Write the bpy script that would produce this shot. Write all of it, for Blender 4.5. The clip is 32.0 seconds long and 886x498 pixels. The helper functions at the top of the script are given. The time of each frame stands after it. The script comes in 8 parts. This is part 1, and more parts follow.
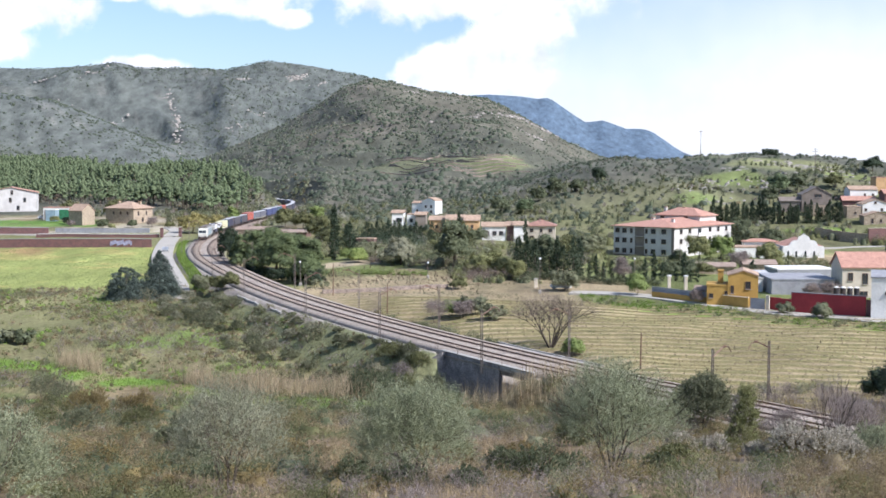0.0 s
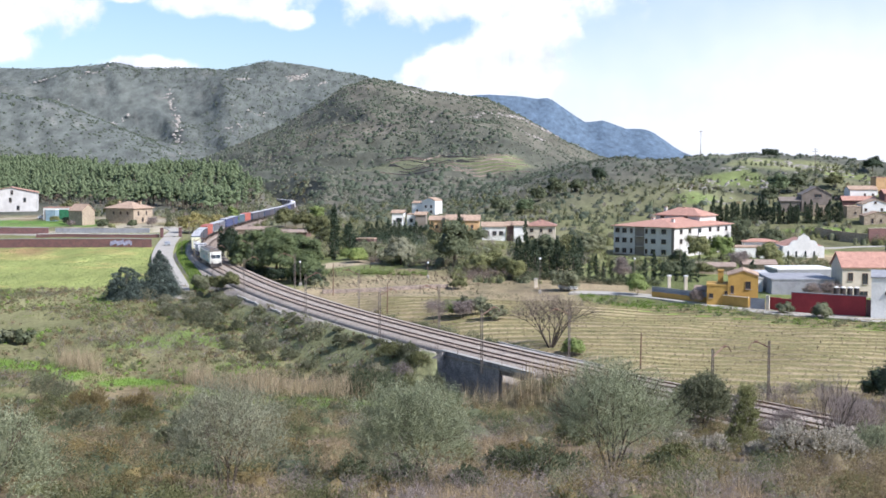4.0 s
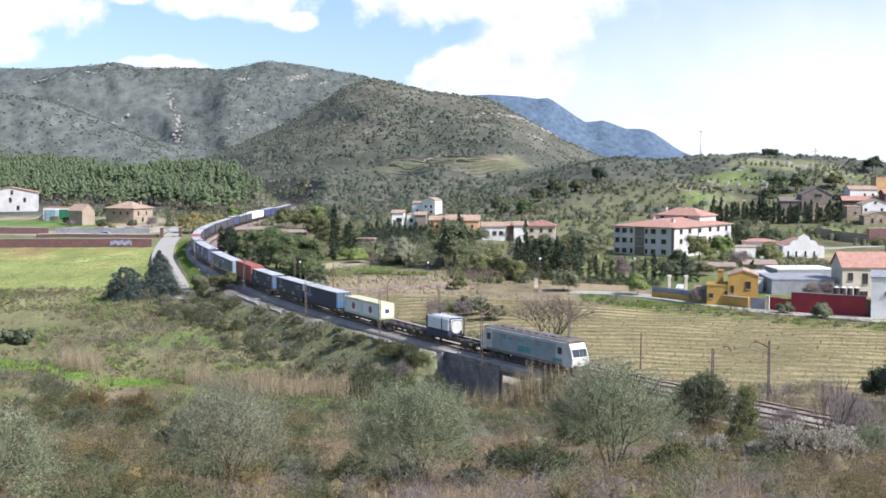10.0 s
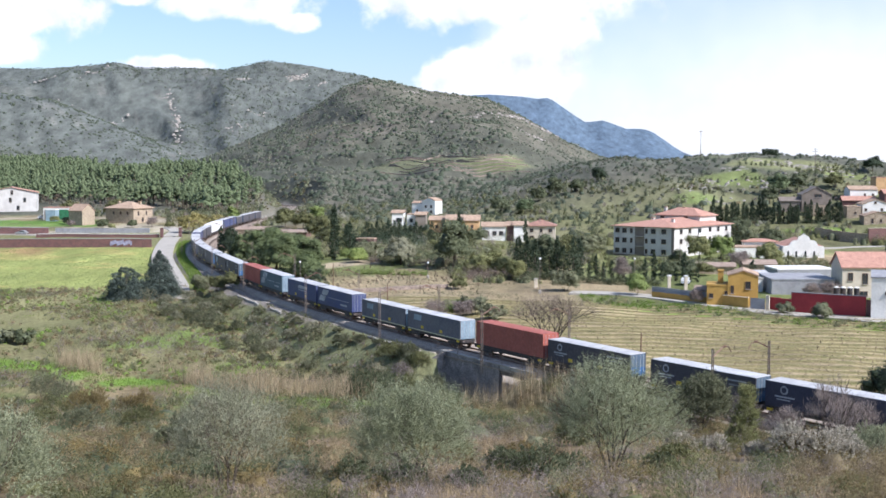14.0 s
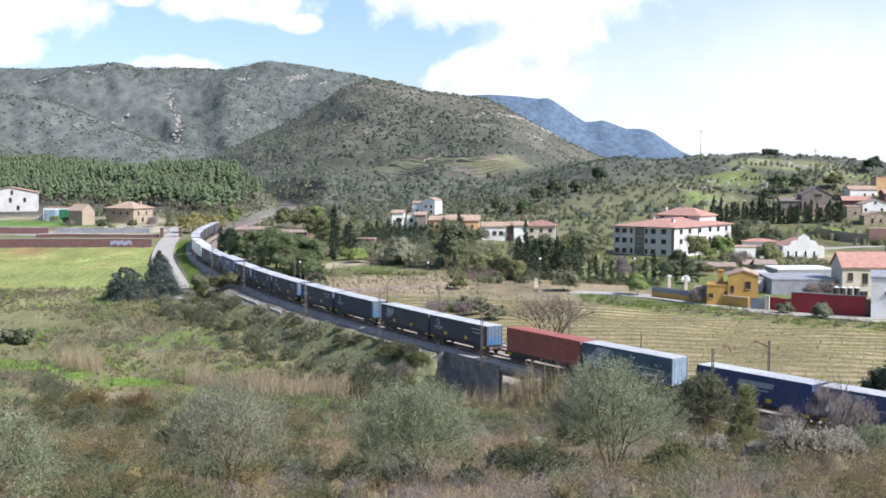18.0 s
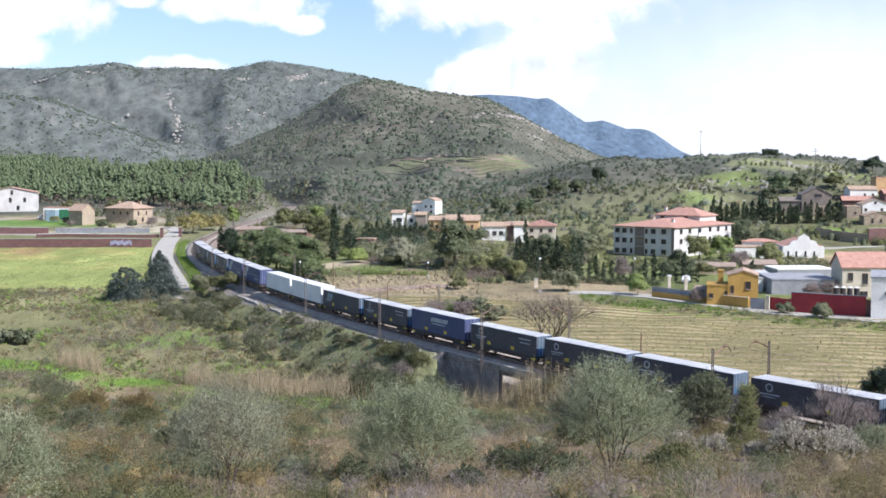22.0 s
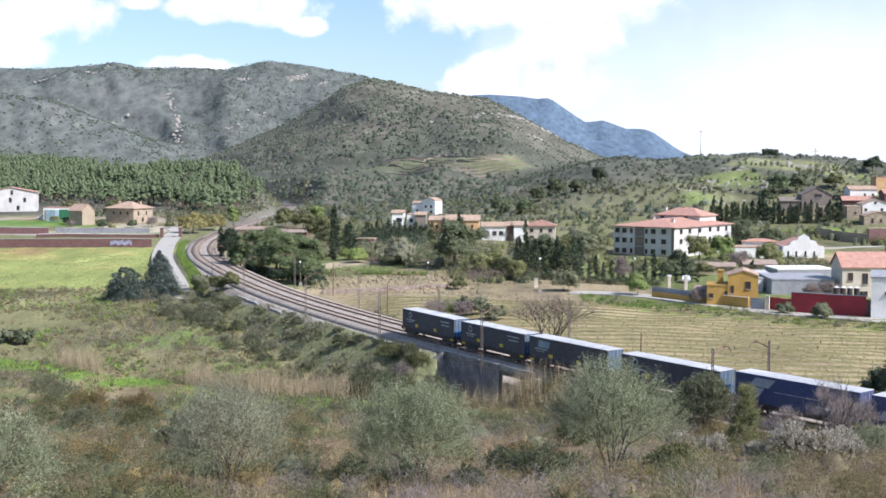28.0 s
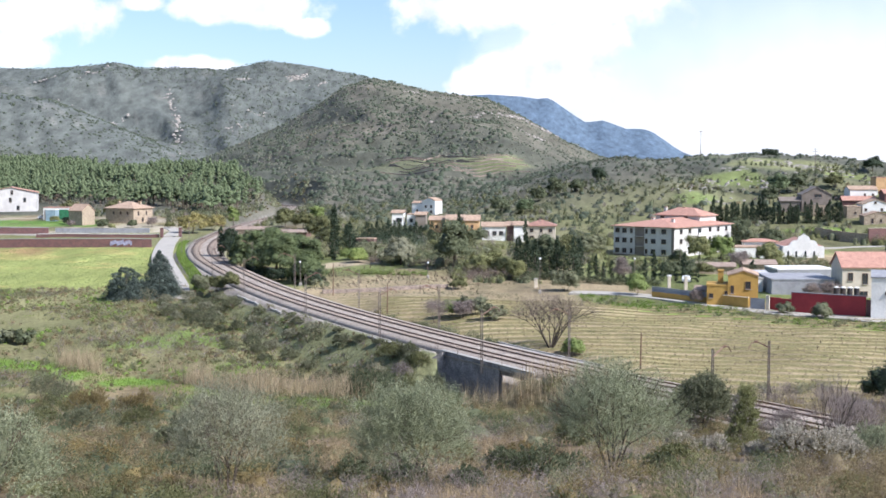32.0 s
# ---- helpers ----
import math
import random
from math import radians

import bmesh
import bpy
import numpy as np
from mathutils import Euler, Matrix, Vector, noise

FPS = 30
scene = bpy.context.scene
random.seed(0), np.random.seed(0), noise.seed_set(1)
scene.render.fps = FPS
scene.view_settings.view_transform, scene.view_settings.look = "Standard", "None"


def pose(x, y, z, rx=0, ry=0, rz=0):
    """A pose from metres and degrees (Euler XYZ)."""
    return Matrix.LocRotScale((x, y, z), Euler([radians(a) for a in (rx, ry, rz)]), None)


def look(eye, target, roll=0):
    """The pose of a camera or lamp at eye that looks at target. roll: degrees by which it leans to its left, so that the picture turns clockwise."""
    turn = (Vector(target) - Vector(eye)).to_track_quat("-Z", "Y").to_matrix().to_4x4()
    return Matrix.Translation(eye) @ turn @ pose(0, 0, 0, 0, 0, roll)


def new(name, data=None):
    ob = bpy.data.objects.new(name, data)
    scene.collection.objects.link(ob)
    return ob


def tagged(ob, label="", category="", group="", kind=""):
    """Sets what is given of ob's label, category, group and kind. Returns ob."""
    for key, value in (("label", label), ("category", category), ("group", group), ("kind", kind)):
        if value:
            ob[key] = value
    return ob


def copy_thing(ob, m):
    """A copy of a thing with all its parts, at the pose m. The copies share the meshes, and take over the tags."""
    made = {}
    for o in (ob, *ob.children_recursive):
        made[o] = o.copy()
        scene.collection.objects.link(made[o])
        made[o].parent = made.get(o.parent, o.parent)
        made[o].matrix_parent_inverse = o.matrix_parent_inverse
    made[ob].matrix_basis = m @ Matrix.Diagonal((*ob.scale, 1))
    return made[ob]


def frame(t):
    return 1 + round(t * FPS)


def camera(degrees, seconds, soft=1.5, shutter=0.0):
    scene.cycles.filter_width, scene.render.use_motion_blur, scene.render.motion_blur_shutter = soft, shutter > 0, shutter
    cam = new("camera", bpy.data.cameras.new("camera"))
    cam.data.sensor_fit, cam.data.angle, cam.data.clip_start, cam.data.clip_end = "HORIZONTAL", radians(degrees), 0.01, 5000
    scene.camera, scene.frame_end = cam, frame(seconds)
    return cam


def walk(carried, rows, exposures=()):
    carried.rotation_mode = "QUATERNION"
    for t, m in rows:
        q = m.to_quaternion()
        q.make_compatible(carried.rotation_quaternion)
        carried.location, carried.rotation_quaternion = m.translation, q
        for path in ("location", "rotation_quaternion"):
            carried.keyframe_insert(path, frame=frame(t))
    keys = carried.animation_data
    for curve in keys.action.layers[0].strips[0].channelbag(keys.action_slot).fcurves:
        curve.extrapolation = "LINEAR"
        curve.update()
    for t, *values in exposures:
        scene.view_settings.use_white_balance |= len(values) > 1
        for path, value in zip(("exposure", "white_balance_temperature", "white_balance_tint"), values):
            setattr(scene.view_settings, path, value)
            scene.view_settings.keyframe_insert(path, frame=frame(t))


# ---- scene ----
cam = camera(41.86, 32.0, soft=1.65)
walk(cam, [(0.0, look((0, 0, 23.78), (0, 100, 16.98))), (32.0, look((0, 0, 23.78), (0, 100, 16.98)))],
     exposures=[(0.0, 0.44, 5850, 14), (26.0, 0.47, 5850, 14), (32.0, 0.52, 5850, 14)])

# ---- daylight: spring sun from the right, bright broken cloud ----
SUN_AZ, SUN_EL = 121.0, 41.0
world = bpy.data.worlds.new("world")
scene.world = world
world.use_nodes = True
wn, wl = world.node_tree.nodes, world.node_tree.links
sky = wn.new("ShaderNodeTexSky")
sky.sky_type, sky.sun_disc = "NISHITA", False
sky.sun_elevation, sky.sun_rotation = radians(SUN_EL), radians(SUN_AZ)
sky.air_density, sky.dust_density, sky.ozone_density = 1.0, 1.0, 1.5
wl.new(sky.outputs[0], wn["Background"].inputs[0])
wn["Background"].inputs[1].default_value = 0.12
sun = new("sun", bpy.data.lights.new("sun", "SUN"))
sun.data.energy, sun.data.angle, sun.data.color = 5.0, radians(0.6), (1.0, 0.95, 0.87)
sd = Vector((math.sin(radians(SUN_AZ)) * math.cos(radians(SUN_EL)), math.cos(radians(SUN_AZ)) * math.cos(radians(SUN_EL)), math.sin(radians(SUN_EL))))
sun.matrix_world = look(sd * 100, (0, 0, 0))


# ---- plan ----
EYE = 23.78
# the railway: headings along its length, integrated into a line; s = 0 at the bridge
HEAD_S = [-900, -760, -680, -600, -520, -440, -360, -300, -250, -200, -150, -100, -50, 0, 60, 120, 200, 640]
HEAD_A = [0.8, 0.8, 0.62, 0.36, 0.12, -0.007, -0.014, 0.027, 0.077, 0.184, 0.328, 0.379, 0.494, 0.582, 0.714, 1.1, 1.5, 1.5]
TS = np.arange(-900, 640.5, 1.0)
TH = np.interp(TS, HEAD_S, HEAD_A)
TX, TY = np.cumsum(np.sin(TH)), np.cumsum(-np.cos(TH))
TX, TY = TX - TX[900] + 5.65, TY - TY[900] + 150.0
TSC = np.clip(TS, -720, 90)
TZ = -0.0101 * TSC - 1.042 * (TSC / 300) ** 2
BRIDGE_A, BRIDGE_B = -5.0, 12.0


def smooth(a, b, v):
    t = np.clip((v - a) / (b - a), 0, 1)
    return t * t * (3 - 2 * t)


def wave(x, y, size, seed=0):
    """Smooth value noise between -1 and 1."""
    x, y = x / size + seed * 17.3, y / size + seed * 9.1
    xi, yi = np.floor(x), np.floor(y)
    u, v = x - xi, y - yi
    u, v = u * u * (3 - 2 * u), v * v * (3 - 2 * v)

    def grain(a, b):
        h = np.sin(a * 127.1 + b * 311.7 + seed * 74.7) * 43758.5453
        return (h - np.floor(h)) * 2 - 1
    return (grain(xi, yi) * (1 - u) + grain(xi + 1, yi) * u) * (1 - v) + (grain(xi, yi + 1) * (1 - u) + grain(xi + 1, yi + 1) * u) * v


def octaves(x, y, size, n=4, seed=0):
    return sum(wave(x, y, size / 2 ** i, seed + i) / 2 ** i for i in range(n))


# ridges: distance of the crest, of the foot, half width behind it, and its profile (x, z)
RIDGES = [
    (4500, 3600, 900, [(-400, 60), (-60, 290), (118, 317), (181, 321), (303, 312), (366, 303), (408, 306), (438, 288), (511, 236), (550, 211), (581, 212), (618, 217), (668, 199), (708, 184), (763, 186), (789, 182), (813, 173), (868, 136), (901, 112), (934, 93), (983, 75), (1130, 50), (2600, 20)], 7),
    (3000, 1700, 1500, [(-2600, 240), (-1150, 286), (-1000, 286), (-841, 301), (-780, 287), (-694, 288), (-560, 282), (-455, 306), (-330, 290), (-210, 268), (-120, 246), (60, 190), (250, 110), (420, 30), (560, -20)], 54),
    (2050, 1150, 700, [(-1500, 175), (-784, 160), (-690, 148), (-620, 120), (-540, 85), (-470, 52), (-400, 34), (-300, 22)], 26),
    (1400, 560, 900, [(-420, 14), (-330, 24), (-290, 38), (-240, 58), (-194, 78), (-153, 100), (-119, 124), (-85, 134), (-57, 129), (-16, 119), (52, 110), (93, 90), (147, 59), (190, 40), (260, 30), (420, 25), (900, 20)], 13),
    (640, 345, 400, [(-120, 4), (0, 8), (45, 17), (77, 27), (99, 31), (120, 29), (142, 31.4), (158, 32.2), (180, 32.3), (205, 31), (224, 28.5), (245, 26), (400, 30)], 3),
    (900, 560, 250, [(-900, 26), (-345, 24.5), (-278, 24), (-212, 20), (-170, 13), (-130, 4), (-90, 0)], 2),
]


def rail_side(x, y):
    """Nearest place on the railway: its s, its height and the offset to the far side."""
    shape = np.shape(x)
    x, y = np.ravel(np.asarray(x, float)), np.ravel(np.asarray(y, float))
    s, z, off = np.full(x.size, 999.0), np.zeros(x.size), np.full(x.size, 999.0)
    near = (np.abs(x) < 700) & (y > -150) & (y < 1050)
    idx = np.zeros(near.sum(), int)
    best = np.full(near.sum(), 1e9)
    xn, yn = x[near], y[near]
    for k in range(0, TS.size, 4):
        dd = (xn - TX[k]) ** 2 + (yn - TY[k]) ** 2
        m = dd < best
        best[m], idx[m] = dd[m], k
    along = (xn - TX[idx]) * np.sin(TH[idx]) - (yn - TY[idx]) * np.cos(TH[idx])
    idx = np.clip(idx + np.round(along).astype(int), 0, TS.size - 1)
    s[near], z[near] = TS[idx], TZ[idx]
    off[near] = (xn - TX[idx]) * np.cos(TH[idx]) + (yn - TY[idx]) * np.sin(TH[idx])
    return s.reshape(shape), z.reshape(shape), off.reshape(shape)


def ground(x, y, rails=True):
    x, y = np.asarray(x, float), np.asarray(y, float)
    d = y + 0.0 * x
    near_l = np.interp(d, [-60, 0, 20, 30, 40, 60, 90, 120, 148, 165, 190, 215, 240, 300, 400, 500, 650, 900, 1300, 5000],
                       [20, 22.1, 15.5, 13.6, 12.1, 7.8, 2.4, -2.4, -5.6, -5.3, -3.8, -2.8, -2.0, -1.2, 0.2, 2.0, 5, 9, 12, 20])
    near_r = np.interp(d, [-60, 0, 20, 30, 40, 60, 80, 100, 115, 130, 200, 260, 340, 420, 500, 650, 900, 1300, 5000],
                       [20, 22.1, 15.5, 13.6, 12.1, 7.6, 3.0, -0.6, -2.4, -2.2, -1.5, -1.2, -0.8, 0.6, 2.0, 5, 9, 12, 20])
    w = smooth(-6, 26, x - (150 - y) * 0.35)
    z = near_l * (1 - w) + near_r * w
    side = smooth(55, 130, x) * smooth(140, 60, d)
    z = z * (1 - side) - 4.0 * side
    for crest, foot, back, prof, rough in RIDGES:
        px, pz = [p[0] for p in prof], [p[1] for p in prof]
        xx = x * (1 + 0.5 * (crest / np.maximum(y, 60) - 1)) if crest > 1000 else x
        top = np.interp(xx, px, pz)
        t = np.clip((y - foot) / (crest - foot), 0, 1)
        rise = t ** 1.25 if crest != 640 else smooth(0, 1, t)
        fall = 1 - 0.75 * smooth(crest, crest + back, y)
        folds = sum((0.6 - 1.9 * np.abs(wave(x + y * 0.35, y * 0.6, (60 + crest * 0.11) / 2 ** i, 3 + i))) / 1.8 ** i for i in range(5))
        relief = folds * rough * np.clip(t * (1 - t) * 4, 0, 1) * np.clip((top - 10) / (rough * 1.6), 0, 1)
        base = z
        h = base + np.maximum(top - base, 0) * rise * fall + relief * (top > base + 3)
        z = np.maximum(z, h)
    z = z + octaves(x, y, 14, 3, 8) * 0.35 * smooth(2, 30, np.hypot(x, y)) * smooth(600, 200, y)
    z = z + 4.5 * np.exp(-((x - 178) / 18) ** 2 - ((y - 440) / 30) ** 2)
    if rails:
        s, rz, off = rail_side(x, y)
        far_side = off > 0
        edge = np.where(far_side, 6.6, 4.4)
        lat = np.maximum(np.abs(off - 0) - edge, 0)
        bank = rz - 0.75 - lat / 1.7
        cut = rz - 0.75 + lat / 1.2
        gap = smooth(BRIDGE_A - 1.5, BRIDGE_A + 0.5, s) * smooth(BRIDGE_B + 1.5, BRIDGE_B - 0.5, s)
        lifted = np.minimum(np.maximum(z, bank), cut)
        stream = np.minimum(z, -5.0 + np.maximum(np.abs(off) - 10, 0) * 0.35)
        z = lifted * (1 - gap) + stream * gap
    return z

# ---- materials ----
def mat(name, base, second=None, rough=0.8, size=1.0, metal=0.0, bump=0.0, fine=0.15, per="", spec=0.3, cover=False, leaf=False):
    """A two-scale mottled surface; per: 'Object' or 'Island' adds a shift of tone from piece to piece."""
    m = bpy.data.materials.new(name)
    m.use_nodes = True
    n, l = m.node_tree.nodes, m.node_tree.links
    b = n["Principled BSDF"]
    b.inputs["Roughness"].default_value, b.inputs["Metallic"].default_value = rough, metal
    b.inputs["Specular IOR Level"].default_value = spec
    second = second or tuple(c * 0.65 for c in base)
    co = n.new("ShaderNodeNewGeometry")
    big, small = n.new("ShaderNodeTexNoise"), n.new("ShaderNodeTexNoise")
    for t, s in ((big, size), (small, size * 9)):
        l.new(co.outputs["Position"], t.inputs["Vector"])
        t.inputs["Scale"].default_value, t.inputs["Detail"].default_value = 1.0 / s if t is big else 1.0 / (size / 9), 3
    if cover:
        lay = n.new("ShaderNodeMapping")
        lay.inputs["Scale"].default_value = (1.0, 0.3, 1.0)
        l.new(co.outputs["Position"], lay.inputs["Vector"]), l.new(lay.outputs[0], small.inputs["Vector"])
        small.inputs["Scale"].default_value, small.inputs["Detail"].default_value, small.inputs["Roughness"].default_value = 0.05, 9, 0.72
    mix = n.new("ShaderNodeMix")
    mix.data_type = "RGBA"
    ramp = n.new("ShaderNodeMapRange")
    ramp.inputs[1].default_value, ramp.inputs[2].default_value = 0.35, 0.65
    l.new(big.outputs[0], ramp.inputs[0])
    l.new(ramp.outputs[0], mix.inputs["Factor"])
    mix.inputs["A"].default_value, mix.inputs["B"].default_value = (*base, 1), (*second, 1)
    colour = mix.outputs["Result"]
    if cover:
        att = n.new("ShaderNodeAttribute")
        att.attribute_name = "cover"
        colour = att.outputs["Color"]
    hsv = n.new("ShaderNodeHueSaturation")
    mr = n.new("ShaderNodeMapRange")
    mr.inputs[1].default_value, mr.inputs[2].default_value = 0.25, 0.75
    mr.inputs[3].default_value, mr.inputs[4].default_value = 1 - fine * 2, 1 + fine * 2
    l.new(small.outputs[0], mr.inputs[0])
    value = mr.outputs[0]
    if cover:
        grit = n.new("ShaderNodeTexNoise")
        grit.inputs["Scale"].default_value, grit.inputs["Detail"].default_value, grit.inputs["Roughness"].default_value = 1.6, 5, 0.7
        l.new(co.outputs["Position"], grit.inputs["Vector"])
        gr = n.new("ShaderNodeMapRange")
        gr.inputs[1].default_value, gr.inputs[2].default_value, gr.inputs[3].default_value, gr.inputs[4].default_value = 0.3, 0.7, 0.55, 1.45
        l.new(grit.outputs[0], gr.inputs[0])
        both = n.new("ShaderNodeMath")
        both.operation = "MULTIPLY"
        l.new(value, both.inputs[0]), l.new(gr.outputs[0], both.inputs[1])
        value = both.outputs[0]
    if per:
        src = n.new("ShaderNodeObjectInfo").outputs["Random"] if per == "Object" else co.outputs["Random Per Island"]
        pr = n.new("ShaderNodeMapRange")
        pr.inputs[3].default_value, pr.inputs[4].default_value = 0.86, 1.14
        l.new(src, pr.inputs[0])
        mul = n.new("ShaderNodeMath")
        mul.operation = "MULTIPLY"
        l.new(value, mul.inputs[0]), l.new(pr.outputs[0], mul.inputs[1])
        value = mul.outputs[0]
    l.new(colour, hsv.inputs["Color"]), l.new(value, hsv.inputs["Value"])
    l.new(hsv.outputs[0], b.inputs["Base Color"])
    if bump:
        bp = n.new("ShaderNodeBump")
        bp.inputs["Strength"].default_value, bp.inputs["Distance"].default_value = min(bump * 4, 1), bump
        l.new(small.outputs[0], bp.inputs["Height"]), l.new(bp.outputs[0], b.inputs["Normal"])
        if cover:
            fold, wide = n.new("ShaderNodeTexNoise"), n.new("ShaderNodeBump")
            l.new(lay.outputs[0], fold.inputs["Vector"])
            fold.inputs["Scale"].default_value, fold.inputs["Detail"].default_value, fold.inputs["Roughness"].default_value = 0.0055, 6, 0.55
            wide.inputs["Strength"].default_value, wide.inputs["Distance"].default_value = 0.7, 30.0
            l.new(fold.outputs[0], wide.inputs["Height"]), l.new(wide.outputs[0], bp.inputs["Normal"])
    if leaf:
        mr.inputs[3].default_value, mr.inputs[4].default_value = (1 - fine * 2) * 1.14, (1 + fine * 2) * 1.14
        thin, both = n.new("ShaderNodeBsdfTranslucent"), n.new("ShaderNodeMixShader")
        both.inputs[0].default_value = 0.3
        l.new(hsv.outputs[0], thin.inputs["Color"])
        l.new(b.outputs[0], both.inputs[1]), l.new(thin.outputs[0], both.inputs[2])
        l.new(both.outputs[0], n["Material Output"].inputs[0])
    return m


